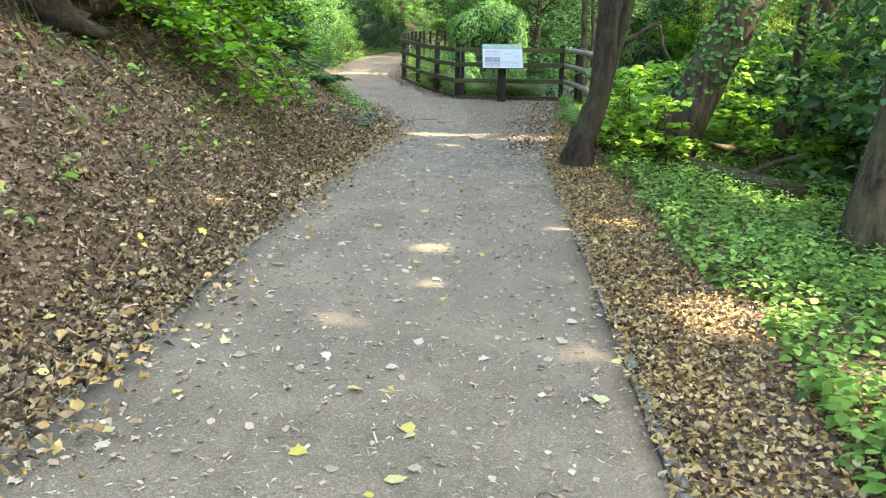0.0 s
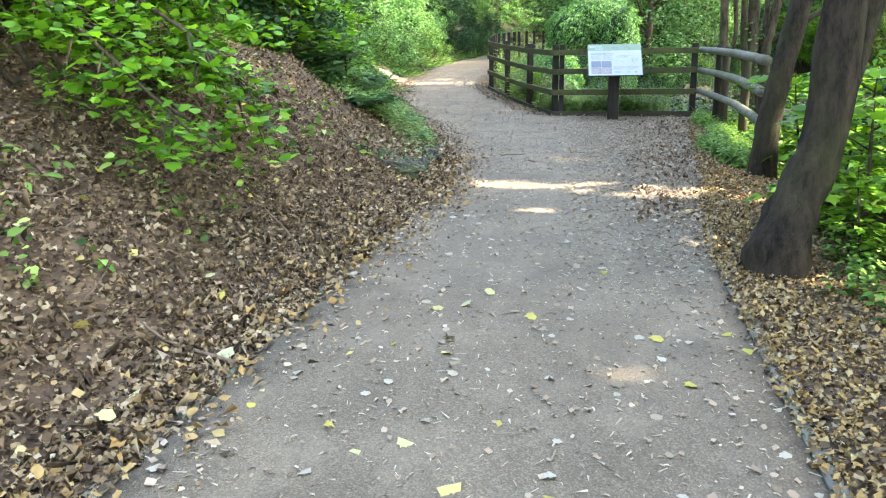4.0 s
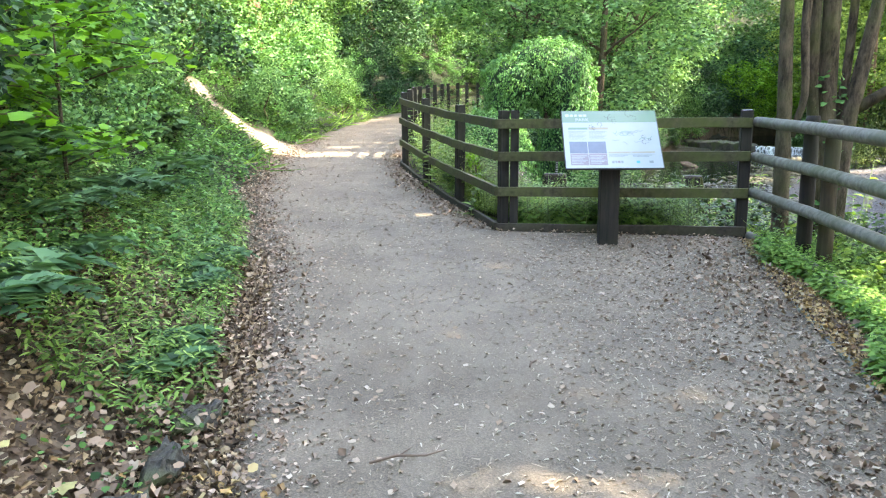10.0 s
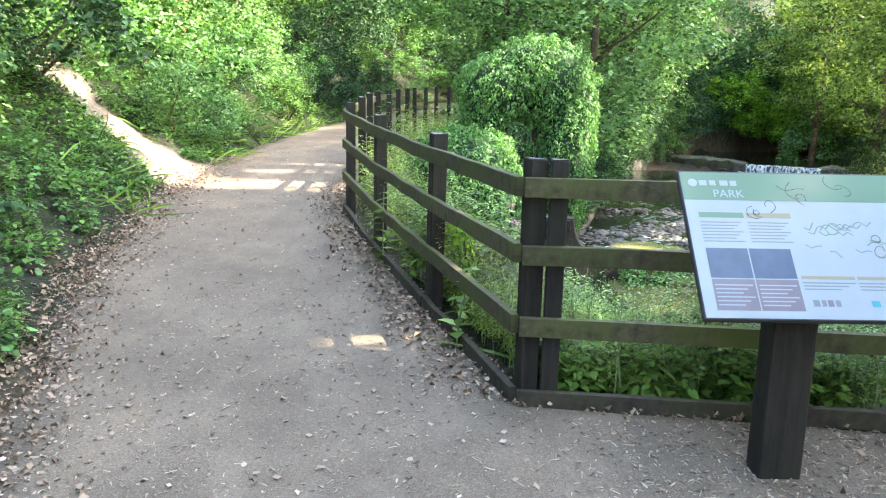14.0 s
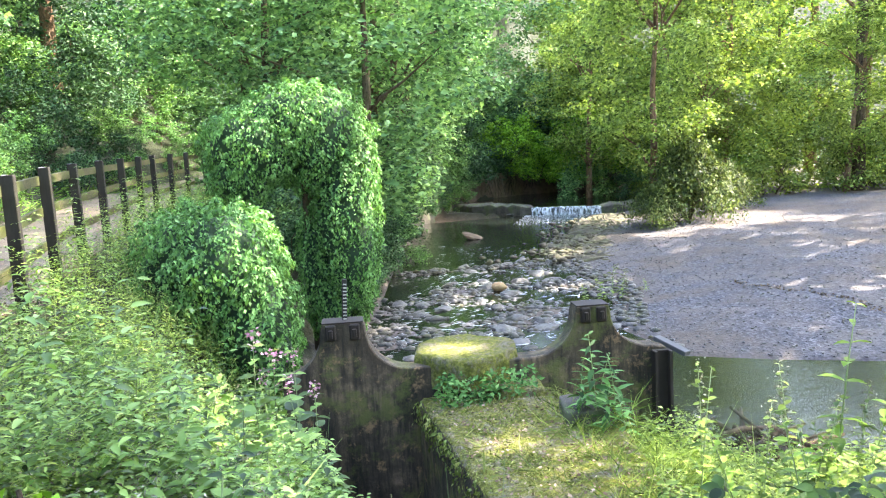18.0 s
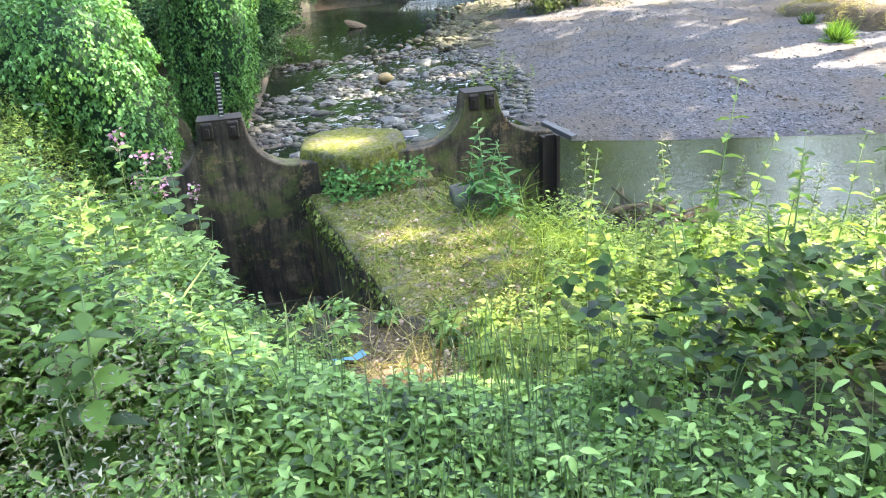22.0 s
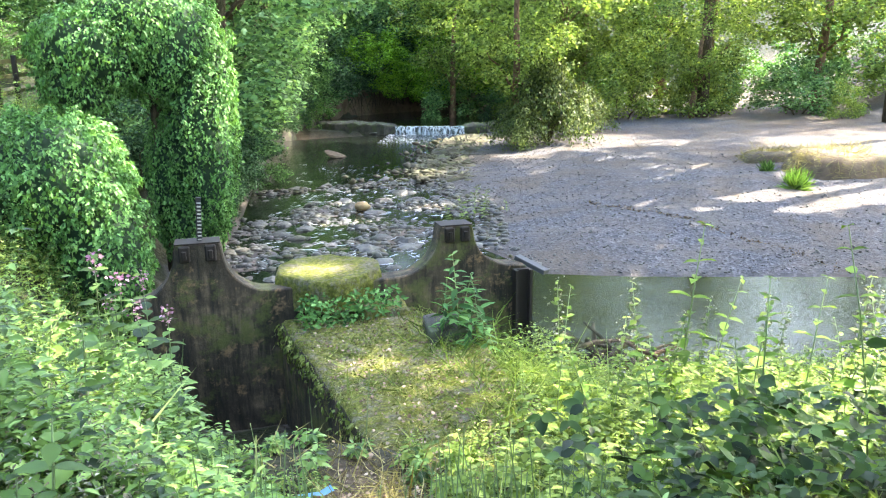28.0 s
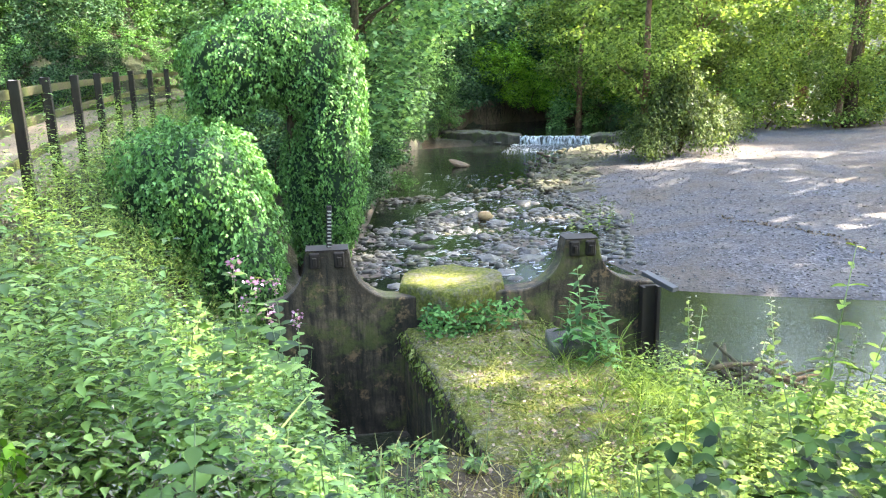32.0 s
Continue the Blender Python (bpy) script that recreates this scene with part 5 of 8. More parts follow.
def shading(points):
    """Which leaves may stay: those that shade none of the sunny openings."""
    keep = np.ones(len(points), bool)
    for x, y, z, a, b, turn in SUNNY:
        k = (points[:, 2] - z) / SUN_DIR.z
        dx, dy = points[:, 0] - SUN_DIR.x * k - x, points[:, 1] - SUN_DIR.y * k - y
        t = radians(turn)
        u, w = dx * math.cos(t) + dy * math.sin(t), -dx * math.sin(t) + dy * math.cos(t)
        keep &= (u / (a + 0.1)) ** 2 + (w / (b + 0.1)) ** 2 > 1
    return keep


# ---- trees, bushes, plants ----
def crown_arrays(rng, centres, radii, per, size, shape="4", flat=0.6, tilt=0.55):
    """Leaves in sprays: each centre carries a flattened cluster of leaves."""
    centres, radii = np.asarray(centres, float), np.broadcast_to(np.asarray(radii, float), (len(centres),))
    n = len(centres) * per
    which = np.repeat(np.arange(len(centres)), per)
    off = rng.normal(0, 1, (n, 3))
    off /= np.linalg.norm(off, axis=1)[:, None]
    off *= (rng.uniform(0.05, 1, n) ** 0.5)[:, None]
    off[:, 2] *= flat
    pos = centres[which] + off * radii[which][:, None]
    up = off * 0.9 + np.array([0, 0, 0.75])
    sizes = rng.uniform(0.65, 1.25, n) * size
    return leaves(rng, pos, sizes, up, tilt, shape)


def limb_points(rnd, a, b, sag=0.15, n=5):
    a, b = Vector(a), Vector(b)
    out = []
    for i in range(n):
        f = i / (n - 1)
        p = a.lerp(b, f) + Vector((rnd.uniform(-1, 1), rnd.uniform(-1, 1), rnd.uniform(-0.3, 1))) * sag * math.sin(f * math.pi) * (b - a).length * 0.4
        out.append(p)
    return out


def bush_template(seed, w, h, clusters, per, size, material, label, category="bush", shape="4", group="bushes", stems=4, low=0.0):
    """A bush of leafy sprays on a few stems, about w wide and h high."""
    rng, rnd = cut_through(seed), random.Random(seed)
    root = tagged(empty("bush"), label, category, group)
    a = rng.uniform(0, 2 * np.pi, clusters)
    e = np.arcsin(rng.uniform(-0.1, 1.0, clusters))
    r = rng.uniform(0.55, 1.0, clusters) ** 0.6 * (1 + 0.22 * np.sin(3 * a + seed) + 0.15 * np.sin(5 * a + 2 * e))
    c = np.stack([np.cos(a) * np.cos(e) * r * w / 2, np.sin(a) * np.cos(e) * r * w / 2, low + (0.12 + 0.88 * np.clip(np.sin(e) * r, 0, 1.2)) * h], 1)
    v, f = crown_arrays(rng, c, rng.uniform(0.13, 0.26, clusters) * min(w, h), per, size, shape)
    arrays("foliage", v, f, material, root)
    for i in range(stems):
        k = rnd.randrange(clusters)
        bm = tube(bmesh.new(), limb_points(rnd, (rnd.uniform(-0.1, 0.1) * w, rnd.uniform(-0.1, 0.1) * w, -0.3), c[k], 0.3), [0.035, 0.03, 0.022, 0.015, 0.008], 6)
        part("stem", bm, BARK, root, "", True)
    return root


def tree_template(seed, h, spread, clear, clusters, per, size, material, label, bark=None, trunk_r=0.18, shape="4", flat=0.45, group="woodland trees"):
    rng, rnd = cut_through(seed), random.Random(seed)
    root = tagged(empty("tree"), label, "tree", group)
    lean = (rnd.uniform(-0.06, 0.06) * h, rnd.uniform(-0.06, 0.06) * h)
    tp = [(lean[0] * f ** 1.5 + rnd.uniform(-0.08, 0.08) * (f > 0), lean[1] * f ** 1.5 + rnd.uniform(-0.08, 0.08) * (f > 0), h * 0.92 * f - 0.4 * (f == 0)) for f in (0, 0.12, 0.3, 0.5, 0.7, 0.88, 1.0)]
    part("trunk", tube(bmesh.new(), tp, [trunk_r * k for k in (1.35, 1.0, 0.85, 0.68, 0.48, 0.28, 0.12)], 10, 0.12, rnd), bark or BARK, root, "", True)
    c, r = [], []
    while len(c) < clusters:
        z = rng.uniform(clear, 1.0)
        k = math.sin(math.pi * min(1, max(0.06, (z - clear) / (1 - clear) * 0.86 + 0.1)))
        a = rng.uniform(0, 2 * np.pi)
        rr = spread * k * rng.uniform(0.25, 1.0) ** 0.6 * (1 + 0.25 * math.sin(3 * a + seed) + 0.2 * math.sin(7 * z * 3 + a))
        c.append((lean[0] * z + math.cos(a) * rr, lean[1] * z + math.sin(a) * rr, z * h))
        r.append(spread * rng.uniform(0.16, 0.32))
    v, f = crown_arrays(rng, c, r, per, size, shape, flat)
    arrays("crown", v, f, material, root)
    for i in range(7):
        k = c[rnd.randrange(clusters)]
        z0 = max(clear * h * 0.8, k[2] - spread * 0.5)
        f0 = z0 / (h * 0.92)
        bm = tube(bmesh.new(), limb_points(rnd, (lean[0] * f0 ** 1.5, lean[1] * f0 ** 1.5, z0), k, 0.2), [trunk_r * q for q in (0.4, 0.32, 0.24, 0.15, 0.06)], 6)
        part("limb", bm, bark or BARK, root, "", True)
    return root


def place(template, spots, rnd):
    """The template at the first spot and copies at the others: x, y, scale."""
    for i, s in enumerate(spots):
        x, y, k = s[:3]
        z = (s[3] if len(s) > 3 else land_z(x, y)) - 0.05
        kx, kz = k * rnd.uniform(0.9, 1.12), k * rnd.uniform(0.9, 1.12)
        m = Matrix.LocRotScale((x, y, z), Euler((rnd.uniform(-0.06, 0.06), rnd.uniform(-0.06, 0.06), rnd.uniform(0, 6.3))), (kx, kx, kz))
        if i == 0:
            template.matrix_basis = m
        else:
            copy_thing(template, m @ Matrix.Diagonal((*(1 / c for c in template.scale), 1)))


def wood_edges():
    rnd = random.Random(77)
    templates = [
        bush_template(41, 2.6, 2.0, 66, 62, 0.111, L_BANK, "dense green bush of mixed leaves on the wooded slope"),
        bush_template(42, 2.8, 2.3, 66, 62, 0.118, L_DARK, "dark bush on the wooded slope, shade put into its leaf colour"),
        bush_template(43, 2.4, 1.7, 62, 62, 0.1, L_UNDER, "fresh green undergrowth bush on the bank"),
        bush_template(44, 2.5, 2.4, 62, 62, 0.111, L_LIME, "yellow-green sunlit bush on the bank"),
        bush_template(45, 3.2, 1.5, 66, 62, 0.104, L_IVY, "low spreading ivy-clad bush beside the path"),
    ]
    spots = [[] for _ in templates]
    left = np.array(PATH_LEFT, float)

    def add(x, y, k, weights):
        td, _ = edge_distance(np.array([x]), np.array([y]), TRAIL)
        if td[0] < float(trail_width(x)) + 0.95 * k:
            return
        spots[rnd.choices(range(5), weights)[0]].append((x, y, k))

    # the slope left of the path
    y = 25.5
    while y < 62:
        xe = float(np.interp(y, left[:, 1], left[:, 0]))
        for dl, k in ((1.2, 0.62), (2.7, 0.95), (4.8, 1.25), (7.8, 1.8)):
            add(xe - dl + rnd.uniform(-0.5, 0.5), y + rnd.uniform(-0.8, 0.8), k * rnd.uniform(0.85, 1.2), (3.5, 3.6, 2.4, 0, 3 if dl < 3 else 0.8))
        y += 1.7 + (y - 25) * 0.035
    for x, y, k in ((-7.6, 20.2, 0.9), (-6.6, 14.6, 1.0), (-7.6, 17.0, 1.1), (-9.6, 24, 1.3), (-10, 20, 1.6),
                    (-7.5, 12.5, 1.4), (-6.2, 11.6, 0.9), (-9.5, 15, 1.8), (-10.5, 27, 1.4), (-11.5, 34, 1.6), (-6.0, 30.6, 0.7), (-7.6, 32.4, 0.9), (-5.6, 29.6, 0.55), (-8, 7.5, 1.5), (-9.5, 10.5, 1.9), (-8.5, 4, 1.6)):
        add(x, y, k, (3.5, 3, 2, 0, 1))
    # shrubs on the near bank
    for x, y, k in ((-3.5, 14.3, 0.7), (-4.0, 15.7, 0.8), (-4.8, 17.3, 0.9), (-3.3, 16.6, 0.45), (-5.6, 19.2, 0.95), (-4.5, 13.4, 0.8), (-4.9, 21.0, 0.55), (-5.8, 22.6, 0.7), (-6.4, 24.0, 0.6), (-5.4, 15.0, 1.0), (-6.6, 20.8, 1.0), (-7.4, 23.6, 0.9)):
        add(x, y, k, (3, 3, 1, 0, 1))
    # the river's left bank beyond the ivy
    for x, y, k in ((2.0, 36.5, 0.9), (2.6, 39.5, 1.0), (3.6, 42.5, 1.05), (4.4, 46, 1.1), (5.4, 49, 1.15), (6.6, 52, 1.2), (8.0, 55, 1.2), (9.6, 58, 1.3), (1.5, 41, 1.2), (2.6, 46, 1.5), (4.5, 52, 1.6), (6.5, 57, 1.7),
                    (0.5, 37, 0.9), (12, 61, 1.5), (14.5, 65, 1.6), (0.8, 34.5, 0.8)):
        spots[rnd.choices((0, 1, 2), (3, 2, 2))[0]].append((x, y, k))
    for x, y, k in ((4.5, 42.2, 0.55), (5.0, 44.6, 0.55), (5.7, 47.2, 0.6), (6.5, 49.8, 0.6), (7.4, 52.4, 0.65), (8.6, 54.6, 0.7), (10.2, 57.2, 0.7),
                    (11.8, 60.5, 0.9), (9.7, 55.6, 0.65), (10.6, 57.0, 0.7), (11.6, 58.6, 0.8), (4.7, 40.8, 0.5), (13.6, 64, 1.0), (16, 69, 1.3), (19, 74, 1.6), (24, 78, 2.2), (30, 84, 2.6), (34, 76, 2.4), (29, 70, 2.0), (22, 82, 2.4), (36, 88, 3), (26, 92, 3), (31, 95, 3), (12, 70, 1.8), (16, 80, 2.4), (28, 66, 1.6), (23, 58.5, 1.0), (20.5, 55.5, 0.8),
                    (33, 66, 2.2), (40, 70, 2.6), (44, 60, 2.4), (38, 58, 2.0), (44, 46, 2.2), (48, 38, 2.2), (52, 30, 2.4), (50, 50, 2.6), (8, 66, 2.0), (4, 72, 2.4), (-3, 70, 2.4), (-9, 72, 2.6)):
        spots[rnd.choices((0, 1, 2, 4), (3, 1.5, 2, 1))[0]].append((x, y, k))
    # beyond the gravel bar
    for x, y, k in ((21, 52, 1.2), (24, 49, 1.4), (22.5, 55, 1.6), (31, 50.5, 1.5), (35, 46.5, 1.7), (29, 48.5, 1.0), (37.5, 43, 1.6), (27, 47, 1.4), (30, 44, 1.4), (33, 41, 1.5), (28, 52, 2.0), (24, 60, 2.0), (37, 37, 1.6), (41, 33, 1.8), (19, 58, 1.4), (26, 56, 2), (44, 30, 2), (29, 40.5, 0.7)):
        spots[rnd.choices((0, 2, 3), (2, 1, 4))[0]].append((x, y, k))
    for t, s in zip(templates, spots):
        place(t, s, rnd)


wood_edges()


def drooping_bush(seed, w, h, stems, per, size, material, label):
    """A bush of many arching stems that droop to the ground, with leaves strung along them."""
    rng, rnd = cut_through(seed), random.Random(seed)
    root = tagged(empty("drooping_bush"), label, "bush", "gravel bar bushes")
    P, N = [], []
    for i in range(stems):
        a = rnd.uniform(0, 6.283)
        r = w / 2 * rnd.uniform(0.25, 1.0) * (1 + 0.25 * math.sin(2 * a + 1) + 0.15 * math.sin(5 * a))
        top = h * (1.05 - 0.65 * (r / (w / 2)) ** 1.2) * rnd.uniform(0.75, 1.1)
        end = rnd.uniform(0.0, 0.55) * top
        d = np.array([math.cos(a), math.sin(a)])
        line = [(0, 0, 0)] + [(*(d * r * x), z) for x, z in ((0.3, top * 0.75), (0.62, top), (0.88, top * 0.82), (1.0, end))]
        if i < 9:
            part("stem", tube(bmesh.new(), [(0, 0, -0.2)] + line[1:], [0.04, 0.028, 0.018, 0.01, 0.004], 6), BARK, root, "", True)
        L = np.array(line)
        f = rng.uniform(0.22, 1.0, per)
        p = np.stack([np.interp(f, [0, 0.3, 0.6, 0.85, 1.0], L[:, k]) for k in range(3)], 1)
        p += rng.normal(0, 0.11, (per, 3)) * [1, 1, 0.8]
        P.append(p), N.append(np.tile([d[0] * 0.8, d[1] * 0.8, 0.7], (per, 1)))
    v, f = leaves(rng, np.concatenate(P), rng.uniform(0.6, 1.25, stems * per) * size, np.concatenate(N), 0.6, "4", yaw="hang")
    arrays("foliage", v, f, material, root)
    return root


place(drooping_bush(51, 4.4, 3.1, 210, 70, 0.12, L_OLIVE, "large drooping olive-green bush at the gravel's edge"), [(15.9, 42.8, 1.0), (14.4, 42.2, 0.6), (18.3, 44.2, 0.7)], random.Random(5))


def upper_bank():
    """Dense growth, partly with shade in its leaf colour, over the pool's steep bank and the river's bend."""
    rnd = random.Random(79)
    dark = bush_template(46, 2.8, 2.3, 80, 60, 0.125, L_DARK, "dark bush hanging over the river's bend, shade put into its leaf colour", group="river bend bushes")
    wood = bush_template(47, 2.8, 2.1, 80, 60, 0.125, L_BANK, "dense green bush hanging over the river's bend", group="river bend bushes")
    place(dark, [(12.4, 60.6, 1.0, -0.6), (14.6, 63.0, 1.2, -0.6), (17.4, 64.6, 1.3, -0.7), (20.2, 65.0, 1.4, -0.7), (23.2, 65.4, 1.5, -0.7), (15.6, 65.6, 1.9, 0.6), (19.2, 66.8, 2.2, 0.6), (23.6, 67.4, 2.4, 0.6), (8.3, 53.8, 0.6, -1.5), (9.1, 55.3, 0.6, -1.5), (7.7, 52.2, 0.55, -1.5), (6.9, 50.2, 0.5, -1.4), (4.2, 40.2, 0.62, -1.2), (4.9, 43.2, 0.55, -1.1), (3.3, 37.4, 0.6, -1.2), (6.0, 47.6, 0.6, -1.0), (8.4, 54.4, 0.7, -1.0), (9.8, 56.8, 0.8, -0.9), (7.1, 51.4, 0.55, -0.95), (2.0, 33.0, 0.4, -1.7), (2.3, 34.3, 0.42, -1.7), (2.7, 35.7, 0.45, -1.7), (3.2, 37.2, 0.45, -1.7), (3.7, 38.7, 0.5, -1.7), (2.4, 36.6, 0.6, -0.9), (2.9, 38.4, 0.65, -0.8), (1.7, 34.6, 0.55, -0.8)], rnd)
    place(wood, [(13.4, 62.4, 1.0, -0.2), (16.0, 64.2, 1.1, -0.1), (18.8, 65.2, 1.3, 0.0), (21.8, 65.6, 1.3, 0.0), (11.0, 58.8, 0.9, -0.5), (17.2, 68.0, 2.4, 1.5), (21.5, 68.4, 2.5, 1.5), (12.6, 64.6, 2.0, 0.8), (5.2, 45.4, 0.6, -0.9), (7.8, 53.0, 0.6, -0.9), (3.9, 39.2, 0.7, -1.0), (4.5, 41.8, 0.6, -0.8)], rnd)
    # trees keep the sun off these bushes, so a brighter leaf colour imitates it
    bright = bush_template(48, 3.0, 2.0, 80, 60, 0.125, L_BRIGHT, "bush leaning over the water at the bend, sunlight put into its leaf colour", group="river bend bushes")
    place(bright, [(19.2, 61.9, 1.3, -0.9), (17.2, 61.6, 1.0, -0.6), (21.6, 62.0, 1.4, -0.8), (16.2, 62.6, 1.3, 0.8), (20.6, 62.6, 1.5, 0.9)], rnd)


upper_bank()


def wood_trees():
    rnd = random.Random(78)
    a = tree_template(61, 13, 4.2, 0.16, 150, 90, 0.2, L_BANK, "tall broadleaf tree on the river bank")
    b = tree_template(62, 12, 4.0, 0.2, 150, 90, 0.19, L_LIME, "tall sunlit yellow-green tree by the river", bark=BARK_WARM)
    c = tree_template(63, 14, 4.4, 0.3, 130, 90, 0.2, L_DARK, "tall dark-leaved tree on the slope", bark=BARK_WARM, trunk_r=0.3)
    place(a, [(3.5, 39.2, 0.9), (4.6, 44.5, 1.05), (6.4, 49.5, 1.05), (8.6, 56, 1.0), (0.5, 46, 1.0), (0.9, 41.2, 0.85), (9, 61, 0.95), (13, 67, 1.0), (-2, 62, 1.0), (3, 66, 1.0), (20, 66, 1.0), (26, 70, 1.1), (-10, 60, 1.0), (33, 60, 1.0), (40, 50, 1.0)], rnd)
    place(b, [(15.2, 43.9, 0.9), (25, 54, 1.0), (26.2, 46.6, 0.75), (33, 45.5, 1.35), (39.5, 42.5, 1.5), (42, 37, 1.3), (18.5, 57, 0.9), (24, 62, 1.6), (30.5, 50.5, 1.15), (23, 56, 1.2), (30, 64, 2.0), (37, 62, 2.0), (21.5, 51.5, 0.6)], rnd)
    place(c, [(-7.1, 33.2, 0.9), (-10.2, 33.4, 0.9), (-10.5, 29.0, 0.9), (-9.6, 24.6, 0.85), (-8.5, 42, 0.95), (-7, 52, 1.0), (-13, 36, 1.0), (-14, 20, 0.9), (-12, 12, 0.9)], rnd)


wood_trees()


def trunk_tree(name, stems, radii, label, category="tree", ivy=None, crown=None, bark=None, seed=1, lumps=0.14):
    """A tree given by the lines of its stems, with a high crown and ivy if wanted."""
    rnd, rng = random.Random(seed), cut_through(seed)
    base = Vector(stems[0][0])
    root = tagged(empty(name, Matrix.Translation(base)), label, category)
    for pts, rad in zip(stems, radii):
        dense, dr = [], []
        for i in range(len(pts) - 1):
            for k in range(4):
                f = k / 4
                dense.append(Vector(pts[i]).lerp(Vector(pts[i + 1]), f) - base)
                dr.append(rad[i] + (rad[i + 1] - rad[i]) * f)
        dense.append(Vector(pts[-1]) - base), dr.append(rad[-1])
        dense = [dense[0]] + [(dense[i - 1] + dense[i] * 2 + dense[i + 1]) / 4 for i in range(1, len(dense) - 1)] + [dense[-1]]
        part("trunk", tube(bmesh.new(), dense, dr, 14, lumps, rnd), bark or BARK, root, "", True)
    if crown:
        centres, r, per, size, mat = crown
        v, f = crown_arrays(rng, np.array(centres) - np.array(base), r, per, size)
        keep = shading(v.reshape(-1, 4, 3).mean(1) + np.array(base))
        v, f = v.reshape(-1, 4, 3)[keep].reshape(-1, 3), f[:2 * int(keep.sum())]
        arrays("crown", v, f, mat, root)
        for c in centres[::2]:
            bm = tube(bmesh.new(), limb_points(rnd, Vector(stems[0][-2]) - base, Vector(c) - base, 0.15), [0.05, 0.04, 0.03, 0.02, 0.01], 6)
            part("limb", bm, bark or BARK, root, "", True)
    if ivy:
        n, lo, hi, size = ivy
        pts, nor = [], []
        line, rad = stems[0], radii[0]
        for _ in range(n):
            i = rnd.randrange(len(line) - 1)
            f = rnd.random()
            p = Vector(line[i]).lerp(Vector(line[i + 1]), f)
            if not lo < p.z < hi:
                continue
            a = rnd.uniform(0, 6.3)
            d = Vector((math.cos(a), math.sin(a), 0))
            pts.append(p - base + d * ((rad[i] + (rad[i + 1] - rad[i]) * f) * rnd.uniform(1.0, 1.35) + 0.03)), nor.append(d + Vector((0, 0, 0.3)))
        v, f = leaves(rng, np.array(pts), rng.uniform(0.6, 1.3, len(pts)) * size, np.array(nor), 0.5, "6")
        arrays("ivy", v, f, L_IVY, root, "dark climbing ivy")
    return root


def high(rnd, x, y, z, n, sx, sy, sz):
    return [(x + rnd.uniform(-sx, sx), y + rnd.uniform(-sy, sy), z + rnd.uniform(-sz, sz)) for _ in range(n)]


rt = random.Random(9)
trunk_tree("leaning_tree", [[(1.56, 8.87, -0.35), (1.58, 8.87, 0.1), (1.68, 8.9, 0.4), (1.80, 8.95, 0.75), (1.84, 9.0, 1.6), (1.93, 9.1, 3.0), (2.2, 9.3, 5.0), (2.6, 9.7, 8.0)],
                            [(1.79, 8.95, 0.7), (1.95, 9.05, 1.15), (2.08, 9.2, 1.7), (2.7, 9.7, 5.0)]],
           [[0.2, 0.17, 0.13, 0.105, 0.11, 0.1, 0.08, 0.05], [0.065, 0.058, 0.055, 0.04]], "smooth-barked tree with a kinked dark base beside the path", bark=BARK_DARK, lumps=0.3,
           crown=(high(rt, 4.0, 9.5, 7.5, 34, 2.2, 2.2, 1.2), 0.7, 60, 0.2, L_WOOD), seed=101)
trunk_tree("slender_tree", [[(2.24, 12.15, -0.5), (2.25, 12.15, 0.1), (2.28, 12.15, 0.6), (2.45, 12.2, 1.45), (2.68, 12.3, 2.6), (3.2, 12.6, 5.0), (3.7, 12.9, 8.0)]],
           [[0.16, 0.125, 0.105, 0.098, 0.09, 0.075, 0.05]], "slender leaning tree at the end of the pole fence", bark=BARK_DARK,
           crown=(high(rt, 5.0, 13, 8, 30, 2.0, 2.0, 1.2), 0.7, 60, 0.2, L_WOOD), seed=102)
trunk_tree("verge_tree", [[(3.15, 6.0, -0.7), (3.18, 6.0, -0.1), (3.3, 6.02, 0.8), (3.42, 6.05, 2.0), (3.5, 6.1, 5.0), (3.7, 6.2, 8.0)]],
           [[0.3, 0.22, 0.18, 0.17, 0.13, 0.07]], "grey-brown tree trunk at the grassy verge", crown=(high(rt, 5.6, 6.5, 8, 30, 2.0, 2.2, 1.2), 0.7, 60, 0.2, L_WOOD), seed=103)
trunk_tree("ivy_leaning_tree", [[(2.5, 9.5, -1.0), (2.72, 9.55, 0.1), (3.0, 9.6, 0.8), (3.55, 9.8, 1.9), (4.3, 10.2, 3.6), (5.2, 10.8, 6.5)]],
           [[0.32, 0.27, 0.24, 0.22, 0.19, 0.1]], "thick leaning trunk wrapped in dark ivy", ivy=(2600, 0.75, 4.5, 0.085), crown=(high(rt, 6.5, 11.0, 7.5, 24, 2, 2, 1.2), 0.7, 60, 0.2, L_WOOD), seed=104)
